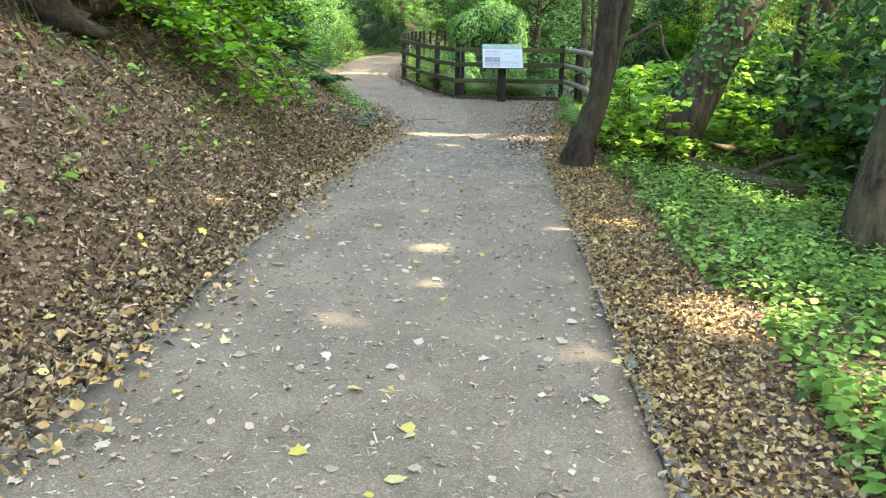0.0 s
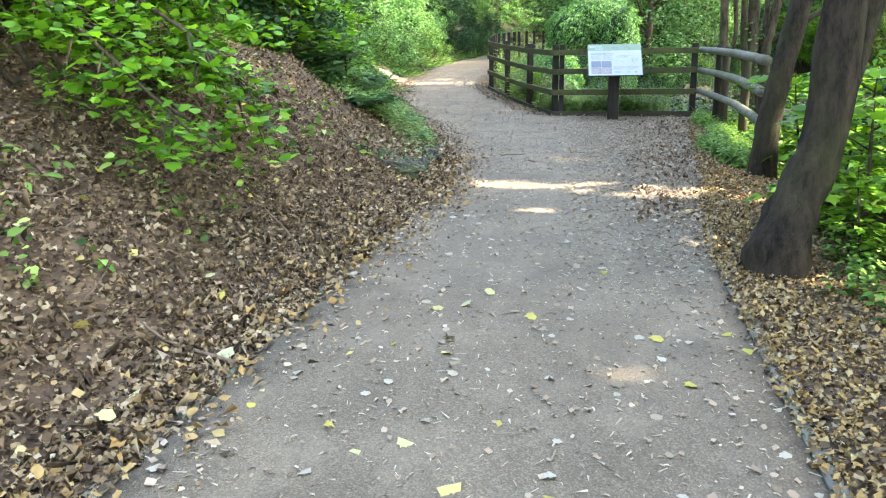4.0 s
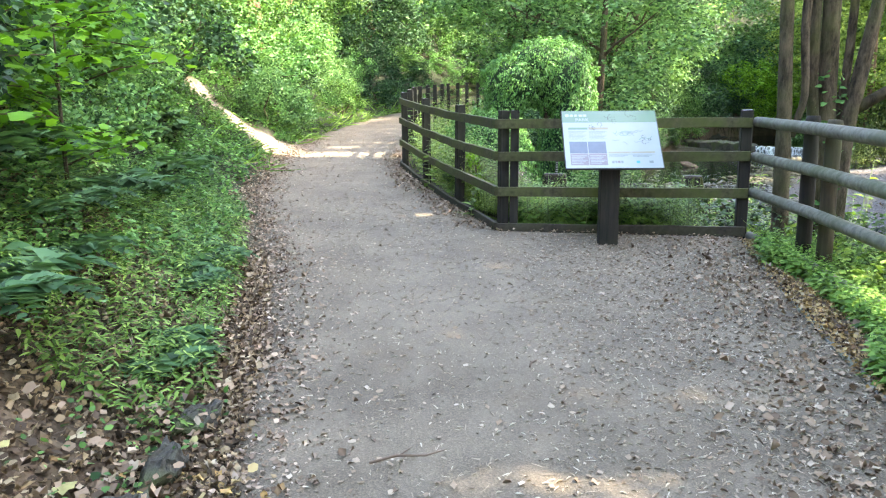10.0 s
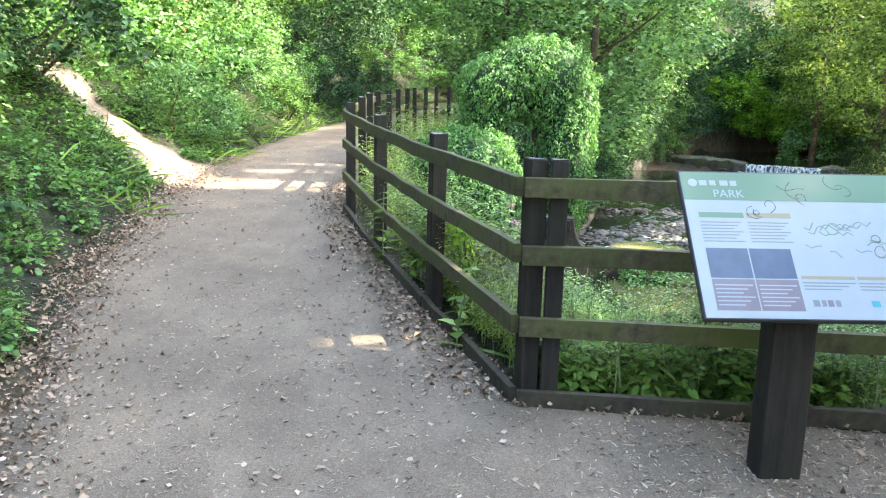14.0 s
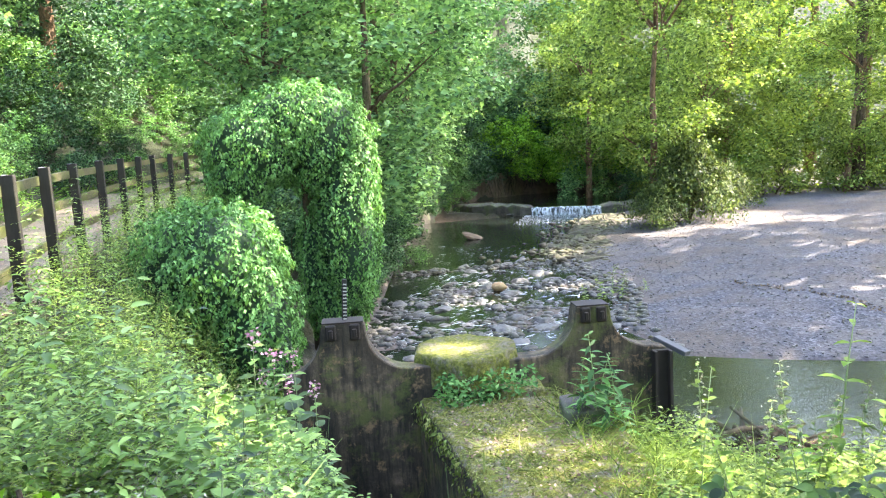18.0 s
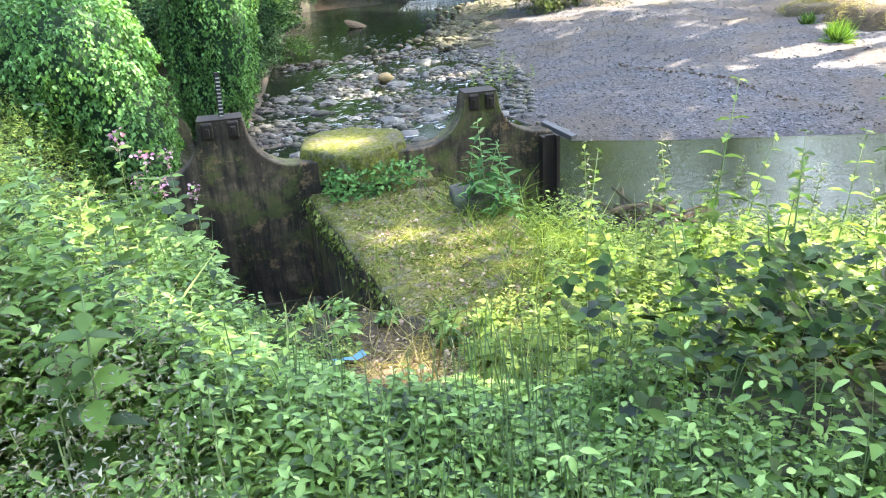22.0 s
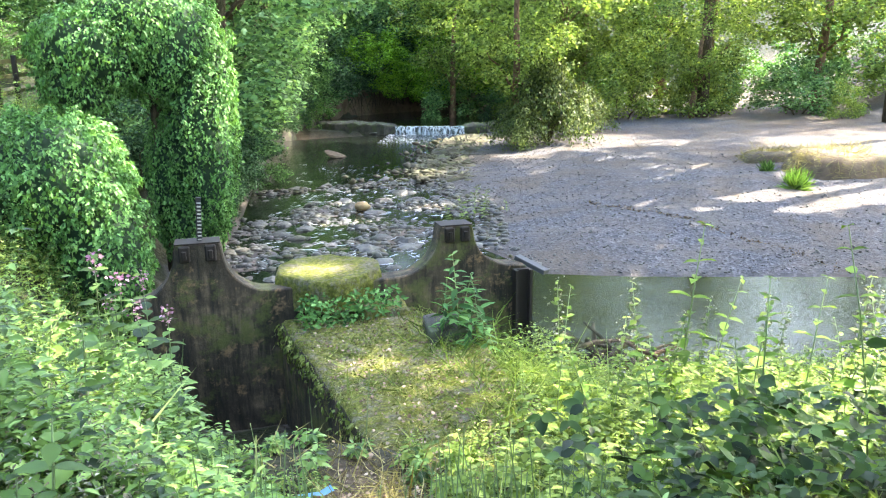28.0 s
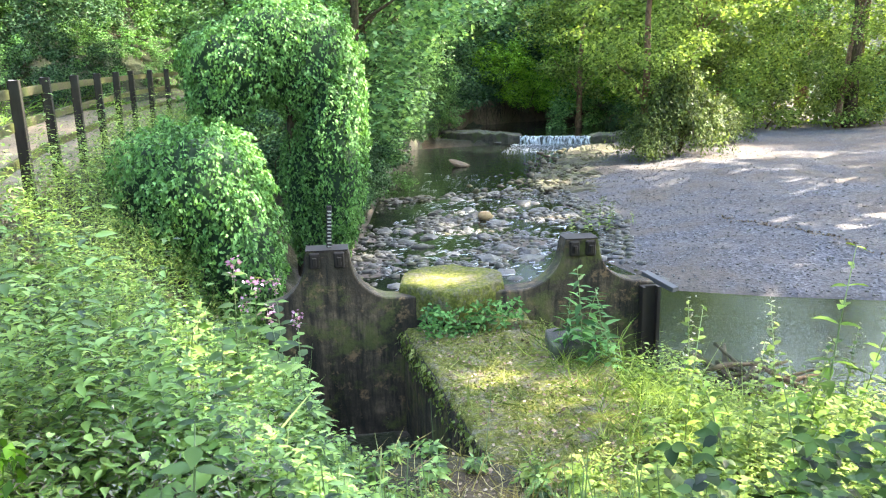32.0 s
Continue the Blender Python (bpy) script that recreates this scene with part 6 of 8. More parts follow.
trunk_tree("multi_stemmed_tree", [[(3.55, 18.85, -1.2), (3.52, 18.85, 0.3), (3.5, 18.85, 1.2), (3.45, 18.8, 2.2), (3.4, 18.8, 5), (3.2, 18.9, 8)],
                                  [(3.66, 18.8, -1.1), (3.68, 18.8, 0.8), (3.85, 18.8, 1.9), (4.1, 18.9, 3.2), (4.6, 19, 6)],
                                  [(3.46, 18.8, 0.2), (3.32, 18.8, 1.4), (3.3, 18.8, 2.6), (3.2, 18.7, 6)],
                                  [(3.6, 18.9, 0.6), (3.7, 18.9, 1.5), (3.72, 18.9, 2.6), (3.9, 19, 6)]],
           [[0.17, 0.13, 0.1, 0.085, 0.07, 0.04], [0.11, 0.085, 0.065, 0.055, 0.04], [0.065, 0.055, 0.05, 0.03], [0.055, 0.045, 0.04, 0.03]], "dark multi-stemmed tree with ivy behind the fence corner",
           ivy=(700, -0.6, 1.6, 0.07), crown=(high(rt, 5.0, 19.0, 8.2, 20, 1.6, 1.6, 1.0), 0.7, 60, 0.2, L_LIME), seed=105)
trunk_tree("twin_stemmed_tree", [[(3.02, 18.5, -1.0), (3.0, 18.5, 0.4), (2.95, 18.5, 1.5), (2.9, 18.5, 2.6), (2.85, 18.5, 6)], [(3.05, 18.5, 0.9), (3.16, 18.5, 1.3), (3.1, 18.5, 1.9), (3.12, 18.5, 2.8), (3.2, 18.5, 6)]],
           [[0.1, 0.08, 0.068, 0.06, 0.04], [0.035, 0.035, 0.042, 0.04, 0.025]], "thin dark twin-stemmed tree behind the fence", seed=106)


trunk_tree("ivy_sapling_trunk", [[(4.2, 10.3, -1.2), (4.15, 10.25, 0.0), (4.3, 10.3, 0.9), (4.35, 10.4, 2.2), (4.5, 10.6, 4.0)], [(4.15, 10.25, -0.3), (3.7, 9.9, 0.05), (3.2, 9.6, 0.15)], [(4.2, 10.3, 0.1), (4.7, 10.2, 0.7), (5.1, 10.2, 1.6)]],
           [[0.12, 0.09, 0.075, 0.06, 0.03], [0.07, 0.06, 0.03], [0.05, 0.04, 0.02]], "thin dark forked trunk hung with ivy beyond the verge", ivy=(900, 0.1, 3.8, 0.085), seed=107)


def fallen_log():
    rnd = random.Random(71)
    line = [(1.95, 10.3), (2.3, 9.75), (2.7, 9.1), (3.15, 8.5), (3.6, 8.05)]
    base = Vector((2.7, 9.1, land_z(2.7, 9.1)))
    root = tagged(empty("fallen_log", Matrix.Translation(base)), "mossy rotting log lying along the verge", "log")
    pts = [Vector((x, y, land_z(x, y) + 0.09)) - base for x, y in line]
    part("trunk", tube(bmesh.new(), pts, [0.08, 0.11, 0.1, 0.105, 0.09], 12, 0.25, rnd), BANKROCK_BARK, root, "", True)
    for k, dx, dz in ((1, 0.35, 0.25), (3, 0.5, 0.3)):
        part("stub", tube(bmesh.new(), [pts[k], pts[k] + Vector((dx * 0.5, -0.1, dz * 0.6)), pts[k] + Vector((dx, -0.25, dz))], [0.04, 0.03, 0.012], 7, 0.2, rnd), BARK, root, "", True)


fallen_log()


def arching_branch():
    bm = tube(bmesh.new(), [(3.75, 18.8, 1.15), (4.2, 18.7, 1.45), (4.5, 18.6, 1.66), (4.62, 18.6, 1.6), (4.7, 18.6, 1.2), (4.86, 18.55, 0.9), (4.9, 18.5, 0.4), (4.75, 18.5, -0.6)],
              [0.06, 0.055, 0.05, 0.045, 0.04, 0.035, 0.03, 0.02], 8, 0.2, random.Random(3))
    tagged(obj("fallen_branch", bm, BARK, smooth=True), "dark bent branch arching down to the bank", "branch")


arching_branch()


# ---- ivy-covered tree and mound ----
def ivy_shape(name, blobs, n, size, label, seed, trunk=None):
    """Ivy hung over an old trunk: leaves on the outside of a union of rounded forms, with dark gaps."""
    rng = cut_through(seed)
    base = Vector((blobs[0][0], blobs[0][1], WATER_Z))
    root = tagged(empty(name, Matrix.Translation(base)), label, "ivy")
    B = np.array(blobs, float)
    share = (B[:, 3] * B[:, 5]) / (B[:, 3] * B[:, 5]).sum()
    pts, nor = [], []
    for b, s in zip(B, share):
        k = int(n * s)
        d = rng.normal(0, 1, (k, 3))
        d /= np.linalg.norm(d, axis=1)[:, None]
        clump = np.sin(d[:, 0] * 8 + b[0] * 5 + 2 * np.sin(d[:, 2] * 5)) * np.sin(d[:, 2] * 6 + b[1] + 2 * np.sin(d[:, 1] * 6)) + 0.6 * np.sin(d[:, 0] * 19 + 3 * np.sin(d[:, 2] * 9))
        depth = 1 - 0.15 * rng.uniform(0, 1, k) ** 2 + 0.11 * clump
        keep = rng.uniform(0, 1, k) < np.clip(0.85 + 0.45 * clump, 0.35, 1)
        d, depth = d[keep], depth[keep]
        k = len(d)
        p = b[:3] + d * b[3:6] * depth[:, None]
        ok = np.ones(k, bool)
        for c in B:
            if c is not b:
                ok &= (((p - c[:3]) / c[3:6]) ** 2).sum(1) > 0.72
        pts.append(p[ok]), nor.append(d[ok])
    p, d = np.concatenate(pts), np.concatenate(nor)
    keep = p[:, 2] > WATER_Z + 0.15
    p, d = p[keep], d[keep]
    # leaves hang: their tips point down
    up = d + np.array([0, 0, 0.25])
    v, f = leaves(rng, p - np.array(base), rng.uniform(0.6, 1.3, len(p)) * size, up, 0.6, "4", yaw="hang")
    arrays("ivy_leaves", v, f, L_IVY, root)
    # dark cores behind the leaves: the ivy's inner shade is put into their colour
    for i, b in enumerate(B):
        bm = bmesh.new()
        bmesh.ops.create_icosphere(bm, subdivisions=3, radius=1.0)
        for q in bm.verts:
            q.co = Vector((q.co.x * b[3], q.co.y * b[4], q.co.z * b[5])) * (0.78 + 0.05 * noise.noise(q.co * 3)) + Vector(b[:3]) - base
        part("tangle", bm, IVY_SHADE, root, "dark core inside the ivy, shade put into its colour", True)
    if trunk:
        part("trunk", tube(bmesh.new(), [Vector(q) - base for q in trunk], [0.16, 0.13, 0.12, 0.1], 10, 0.2, random.Random(4)), BARK, root, "", True)
    return root


ivy_shape("ivy_covered_tree", [(1.62, 31.2, 1.7, 0.9, 0.85, 1.0), (0.45, 31.0, 1.62, 0.86, 0.8, 0.7), (1.1, 31.1, 2.02, 0.85, 0.75, 0.7), (1.95, 31.0, 0.25, 0.6, 0.7, 1.75), (1.75, 31.2, -0.95, 0.58, 0.6, 0.95), (0.25, 30.9, 1.15, 0.55, 0.55, 0.5), (2.12, 31.0, 1.1, 0.45, 0.5, 1.0), (1.5, 31.2, -0.5, 0.42, 0.45, 1.3)],
          72000, 0.066, "old tree smothered in bright green ivy beside the river", 201, [(1.42, 31.3, -2.2), (1.40, 31.2, -0.5), (1.35, 31.15, 0.6), (1.3, 31.1, 1.4)])
ivy_shape("ivy_mound", [(-0.02, 27.2, 0.1, 0.76, 0.85, 0.88), (0.3, 27.0, -0.6, 0.56, 0.75, 1.05), (-0.4, 27.4, 0.0, 0.72, 0.85, 0.95)],
          42000, 0.058, "rounded mound of dark green ivy on the slope", 202)

# ---- high trees added over the river, mostly unseen, to shade the path ----
def shade_tree(x, y, h, spread, seed, clusters, label):
    rng, rnd = cut_through(seed), random.Random(seed)
    z0 = land_z(x, y)
    root = tagged(empty("tall_tree", pose(x, y, z0)), label, "tree", "tall trees over the river")
    tp = [(0, 0, -0.4), (0.05, 0.02, h * 0.15), (0.1, -0.05, h * 0.4), (0.0, 0.1, h * 0.65), (0.1, 0.1, h * 0.92)]
    part("trunk", tube(bmesh.new(), tp, [0.3, 0.24, 0.2, 0.14, 0.04], 10, 0.12, rnd), BARK, root, "", True)
    c, r = [], []
    for _ in range(clusters):
        d = rng.normal(0, 1, 3)
        d /= np.linalg.norm(d)
        d *= rng.uniform(0.1, 1) ** 0.4
        rr = rng.uniform(0.35, 0.8)
        c.append((d[0] * spread, d[1] * spread, h * 0.72 + d[2] * h * 0.22)), r.append(rr)
    v, f = crown_arrays(rng, c, r, 40, 0.3)
    keep = shading(v.reshape(-1, 4, 3).mean(1) + np.array([x, y, z0]))
    v, f = v.reshape(-1, 4, 3)[keep].reshape(-1, 3), f[:2 * int(keep.sum())]
    arrays("crown", v, f, L_WOOD, root)
    for i in range(9):
        k = c[rnd.randrange(len(c))]
        part("limb", tube(bmesh.new(), limb_points(rnd, (0.05, 0.05, h * rnd.uniform(0.42, 0.7)), k, 0.2), [0.11, 0.09, 0.07, 0.045, 0.02], 6), BARK, root, "", True)
    return root


for i, (x, y, h, s, n) in enumerate(((8.8, -1, 13, 4.8, 330), (10.5, 3.0, 14, 4.6, 360), (8.8, 6.2, 13, 4.4, 330), (10.6, 9.8, 14, 3.4, 460), (9.5, 13.0, 13.5, 4.6, 400), (11.5, 16.5, 30, 6.5, 440), (8.8, 20.2, 13, 5.0, 220), (13.2, 17.5, 14, 4.5, 100),
                                     (-3, -6, 13, 4, 160), (17.5, 23.0, 25, 6.0, 430), (14.5, 20.3, 31, 6.0, 330), (19.8, 28.0, 32, 6.0, 480), (24.0, 33.0, 34, 6.5, 480), (26.8, 46.6, 30, 7.2, 520), (29, 38.5, 36, 7.0, 460), (20.5, 27.4, 14, 4.6, 200), (12.5, 0.5, 27, 6.0, 340), (12.5, 7.5, 28, 6.0, 360), (22, 30.0, 18, 5.4, 360), (26.5, 35, 18, 5.4, 330))):
    shade_tree(x, y, h, s, 400 + i, n, "tall broadleaf tree added over the river for its shade, mostly unseen")

# ---- ground cover, litter and loose things ----
def spread(rng, n, x0, x1, y0, y1, keep):
    x, y = rng.uniform(x0, x1, n), rng.uniform(y0, y1, n)
    k = keep(x, y)
    x, y = x[k], y[k]
    return np.stack([x, y, land(x, y)[0]], 1)


def off_path(x, y):
    return ~inside(x, y, PATH_LEFT + PATH_RIGHT[::-1])


def left_of_path(x, y):
    dl, _ = edge_distance(x, y, PATH_LEFT)
    return off_path(x, y) & (x < np.interp(y, [p[1] for p in PATH_LEFT], [p[0] for p in PATH_LEFT])), dl


def plants(rng, pos, height, per, size, shape="6", lean=0.12, low=0.15):
    """Leafy stalks: for each foot, leaves spaced up a stalk of its own height."""
    n = len(pos)
    h = rng.uniform(0.5, 1.15, n) * height  # one height, or one for each foot
    f = rng.uniform(low, 1.0, (n, per))
    lx = rng.normal(0, lean, (n, 1, 2))
    p = np.repeat(pos[:, None, :], per, 1)
    p[..., 2] += f * h[:, None]
    p[..., :2] += lx * f[..., None] * h[:, None, None] + rng.normal(0, 0.03, (n, per, 2))
    s = (np.clip(np.exp(rng.normal(-0.05, 0.35, (n, per))), 0.45, 1.4) * (1.2 - 0.45 * f) * np.reshape(size, (-1, 1))).ravel()
    return leaves(rng, p.reshape(-1, 3), s, None, 0.6, shape)


def whorled(rng, pos, height, whorls, per, size, shape="fold", droop=0.3, low=0.25, lean=0.12):
    """Herbs: leaves set round a stalk in tiers, pointing outwards and drooping a little."""
    n = len(pos)
    h = (rng.uniform(0.65, 1.15, n) * height)[:, None, None]
    f = (np.linspace(low, 1, whorls)[None] + rng.normal(0, 0.03, (n, whorls)))[..., None]
    a = rng.uniform(0, 6.283, (n, 1, 1)) + np.arange(whorls)[None, :, None] * (math.pi / per + 0.3) + np.arange(per)[None, None] * 2 * math.pi / per + rng.normal(0, 0.25, (n, whorls, per))
    lx = rng.normal(0, lean, (n, 2))
    out = np.stack([np.cos(a), np.sin(a), np.zeros_like(a)], 3)
    p = pos[:, None, None, :] + out * 0.012
    p[..., 0] += lx[:, 0, None, None] * f ** 1.5 * h
    p[..., 1] += lx[:, 1, None, None] * f ** 1.5 * h
    p[..., 2] += f * h
    up = np.array([0.0, 0.0, 1.0]) + out * (droop * (1.25 - f))[..., None]
    s = np.broadcast_to(np.reshape(size, (-1, 1, 1)), (n, 1, 1)) * (1.15 - 0.6 * f ** 2) * rng.uniform(0.7, 1.2, a.shape)
    return leaves(rng, p.reshape(-1, 3), s.ravel(), up.reshape(-1, 3), 0.2, shape, yaw=a.ravel())


def trifoliate(rng, pos, size, tilt=0.4):
    """Bramble leaves: three leaflets from one point."""
    n = len(pos)
    a = rng.uniform(0, 6.283, n)
    up = np.array([0.0, 0.0, 1.0]) + rng.normal(0, tilt, (n, 3)) * [1, 1, 0.2] + [0, -0.15, 0]
    s = rng.uniform(0.7, 1.2, n) * size
    return join(*(leaves(rng, pos, s * k, up, 0.1, "fold", yaw=a + d) for d, k in ((0, 1.0), (1.25, 0.85), (-1.25, 0.85))))


def stalks(rng, pos, height, r=0.005):
    n = len(pos)
    h = rng.uniform(0.6, 1.0, n) * height
    a = rng.uniform(0, 6.3, n)
    side = np.stack([np.cos(a), np.sin(a), np.zeros(n)], 1) * r
    top = pos + np.stack([rng.normal(0, 0.1, n) * h, rng.normal(0, 0.1, n) * h, h], 1)
    v = np.stack([pos - side, pos + side, top + side * 0.5, top - side * 0.5], 1).reshape(-1, 3)
    f = np.array([[0, 1, 2], [0, 2, 3]])[None] + (np.arange(n) * 4)[:, None, None]
    return v, f.reshape(-1, 3)


def cover():
    rng = cut_through(301)
    # left bank: leaf litter, near stretch
    def litter_keep(x, y):
        ok, dl = left_of_path(x, y)
        return ok & (dl < 5.0) & (rng.uniform(0, 1, len(x)) < np.exp(-(dl / 2.1) ** 2) * np.interp(y, [-2, 10, 14, 17], [1, 1, 0.7, 0.2]))
    p = spread(rng, 330000, -5.2, -0.4, -1, 17, litter_keep)
    p[:, 2] += rng.uniform(0.004, 0.03, len(p))
    k = len(p) // 4
    v, f = join(leaves(rng, p[:k], rng.uniform(0.3, 1, k) ** 2 * 0.042 + 0.012, None, 0.6, "strip", curl=2.5), leaves(rng, p[k:], rng.uniform(0.3, 1, len(p) - k) ** 2 * 0.036 + 0.012, None, 0.4, "crisp", curl=1.4))
    tagged(arrays("leaf_litter", v, f, LITTER), "deep litter of dry brown leaves on the bank", "leaves", kind="stuff")
    # golden litter on the right verge
    def verge(x, y):
        dr, _ = edge_distance(x, y, PATH_RIGHT[:10])
        return off_path(x, y) & (rng.uniform(0, 1, len(x)) < np.exp(-(dr / np.interp(y, [10.8, 12.6], [0.7, 0.3])) ** 2)) & (x > 0)
    p = spread(rng, 200000, 0.9, 3.2, -1, 17.6, verge)
    p[:, 2] += rng.uniform(0.004, 0.03, len(p))
    v, f = leaves(rng, p[::3], rng.uniform(0.012, 0.038, len(p[::3])), None, 0.5, "crisp", curl=1.6)
    tagged(arrays("leaf_litter", v, f, LITTER), "brown leaf fragments along the verge", "leaves", kind="stuff")
    p = np.concatenate([p[1::3], p[2::3]])
    v, f = leaves(rng, p, rng.uniform(0.012, 0.04, len(p)), None, 0.5, "4", curl=1.6)
    tagged(arrays("leaf_litter", v, f, LITTER_GOLD), "golden-brown fallen leaves along the verge", "leaves", kind="stuff")

    def on_path(x, y):
        lx = np.interp(y, [q[1] for q in PATH_LEFT], [q[0] for q in PATH_LEFT])
        rx = np.interp(y, [q[1] for q in PATH_RIGHT], [q[0] for q in PATH_RIGHT])
        e = np.minimum(x - lx, rx - x)
        return (e > 0) & (rng.uniform(0, 1, len(x)) < 0.34 + 0.66 * np.exp(-e / 0.25))
    p = spread(rng, 40000, -4.5, 2.4, -0.5, 30, on_path)
    p[:, 2] = path_top(p[:, 0], p[:, 1]) + 0.005
    v, f = leaves(rng, p, rng.uniform(0.2, 1, len(p)) ** 2 * 0.035 + 0.01, None, 0.18, "crisp", curl=0.8)
    tagged(arrays("scattered_leaves", v, f, CHIPS), "small dry leaves scattered over the path", "leaves", kind="stuff")
    p = spread(rng, 60000, -2.0, 2.4, -1, 20, lambda x, y: ~off_path(x, y) & (rng.uniform(0, 1, len(x)) < 0.35 + 0.65 * ((x > 0.4) & (y > 8))))
    p[:, 2] = path_top(p[:, 0], p[:, 1]) + 0.005
    v, f = leaves(rng, p, rng.uniform(0.012, 0.034, len(p)), None, 0.12, "narrow")
    tagged(arrays("seed_chaff", v, f, CHAFF), "pale dry seed chaff littering the asphalt", "litter", kind="stuff")
    p = spread(rng, 380, -0.9, 1.6, 0, 10.5, lambda x, y: ~off_path(x, y) & (rng.uniform(0, 1, len(x)) < 0.28))
    p[:, 2] = path_top(p[:, 0], p[:, 1]) + 0.005
    v, f = leaves(rng, p, rng.uniform(0.03, 0.075, len(p)), None, 0.2, "lobed", curl=1.0)
    tagged(arrays("yellow_leaves", v, f, LEAF_YELLOW), "yellowed leaves lying on the asphalt", "leaves", kind="stuff")
    p = spread(rng, 1900, -0.95, 1.8, -0.5, 11.5, lambda x, y: ~off_path(x, y) & (rng.uniform(0, 1, len(x)) < 0.22))
    p[:, 2] = path_top(p[:, 0], p[:, 1]) + 0.005
    v, f = leaves(rng, p, rng.uniform(0.025, 0.06, len(p)), None, 0.15, "lobed", curl=0.8)
    tagged(arrays("pale_leaves", v, f, LEAF_PALE), "pale upturned leaves on the asphalt", "leaves", kind="stuff")
    p = spread(rng, 19000, -1.6, 2.4, -0.5, 18.5, lambda x, y: ~off_path(x, y) & (rng.uniform(0, 1, len(x)) < 0.45 + 0.5 * (x > 0.4) * (y > 9)))
    p[:, 2] = path_top(p[:, 0], p[:, 1]) + 0.005
    v, f = leaves(rng, p, rng.uniform(0.2, 1, len(p)) ** 2 * 0.04 + 0.012, None, 0.15, "sliver", curl=1.0)
    tagged(arrays("seed_husks", v, f, CHAFF), "thin pale stalks and husks on the asphalt", "litter", kind="stuff")
    # golden leaves drifted against the left edging
    p = spread(rng, 26000, -2.4, -0.2, -1, 13, lambda x, y: rng.uniform(0, 1, len(x)) < np.exp(-((x - np.interp(y, [q[1] for q in PATH_LEFT], [q[0] for q in PATH_LEFT]) + 0.12) / 0.26) ** 2) * (0.75 + 0.45 * wobble(x, y, 1.2, 4)))
    p[:, 2] = np.maximum(p[:, 2], np.where(off_path(p[:, 0], p[:, 1]), -9, path_z(p[:, 1]) + 0.022)) + rng.uniform(0.006, 0.03, len(p))
    v, f = leaves(rng, p[::2], rng.uniform(0.02, 0.06, len(p[::2])), None, 0.45, "crisp", curl=1.6)
    tagged(arrays("leaf_litter", v, f, LITTER_GOLD), "golden-brown leaves drifted along the left edging", "leaves", kind="stuff")
    v, f = leaves(rng, p[1::2], rng.uniform(0.02, 0.06, len(p[1::2])), None, 0.45, "4", curl=1.6)
    tagged(arrays("leaf_litter", v, f, LITTER), "brown leaf fragments drifted over the path's edge", "leaves", kind="stuff")
    def belts(x, y):
        lx = np.interp(y, [q[1] for q in PATH_LEFT], [q[0] for q in PATH_LEFT])
        rx = np.interp(y, [q[1] for q in PATH_RIGHT], [q[0] for q in PATH_RIGHT])
        e = np.minimum(np.abs(x - lx + 0.12) / 0.26, np.abs(x - rx + np.where(y > 18, 0.12, 0.24)) / np.where(y > 18, 0.2, 0.34))
        return (x < rx + 0.03 + (y < 17)) & (rng.uniform(0, 1, len(x)) < np.exp(-e ** 2) * np.clip(0.65 + 0.5 * wobble(x, y, 2.2, 3), 0.1, 1))
    p = spread(rng, 80000, -4.2, 2.7, 10, 25, belts)
    p[:, 2] = np.where(off_path(p[:, 0], p[:, 1]), p[:, 2], path_top(p[:, 0], p[:, 1])) + rng.uniform(0.006, 0.03, len(p))
    v, f = leaves(rng, p, rng.uniform(0.2, 1, len(p)) ** 2 * 0.045 + 0.012, None, 0.4, "crisp", curl=1.8)
    tagged(arrays("leaf_litter", v, f, LITTER_PALE), "dry brown leaves drifted in belts along the path", "leaves", kind="stuff")
    p = spread(rng, 2600, -5, -0.9, 0, 14, lambda x, y: left_of_path(x, y)[0] & (rng.uniform(0, 1, len(x)) < 0.2))
    p[:, 2] += 0.04
    v, f = leaves(rng, p, rng.uniform(0.035, 0.075, len(p)), None, 0.3, "lobed", curl=1.0)
    tagged(arrays("yellow_leaves", v, f, LEAF_YELLOW), "pale yellow leaves on the brown litter", "leaves", kind="stuff")

    # crumbled chips along both edges of the path and over the widened corner
    def chips(x, y):
        lx = np.interp(y, [q[1] for q in PATH_LEFT], [q[0] for q in PATH_LEFT])
        rx = np.interp(y, [q[1] for q in PATH_RIGHT], [q[0] for q in PATH_RIGHT])
        e = np.minimum(np.abs(x - lx), np.abs(rx - x))
        corner = np.clip((x - 0.2) / 1.2, 0, 1) * np.clip((y - 9.5) / 3, 0, 1) * (y < 17.9)
        return (x > lx - 0.3) & (x < rx + 0.1) & (rng.uniform(0, 1, len(x)) < 1.1 * np.exp(-(e / 0.28) ** 2) + 0.8 * corner)
    p = spread(rng, 150000, -4.6, 2.6, 9, 28, chips)
    p[:, 2] = np.maximum(p[:, 2], path_top(p[:, 0], p[:, 1])) + rng.uniform(0.002, 0.005, len(p))
    bay = (p[:, 0] > 0.0) & (p[:, 1] < 17.9) & (rng.uniform(0, 1, len(p)) < 0.96)
    v, f = leaves(rng, p[bay], rng.uniform(0.012, 0.04, bay.sum()), None, 0.14, "narrow", curl=0.7)
    tagged(arrays("leaf_chips", v, f, CHIPS), "crumbled pale leaf chips strewn over the path's bay", "litter", kind="stuff")
    v, f = leaves(rng, p[~bay], rng.uniform(0.014, 0.04, (~bay).sum()), None, 0.35, "4", curl=2.0)
    tagged(arrays("leaf_chips", v, f, CHIPS_BROWN), "crumbled brown leaf chips drifted along the path's edges", "litter", kind="stuff")
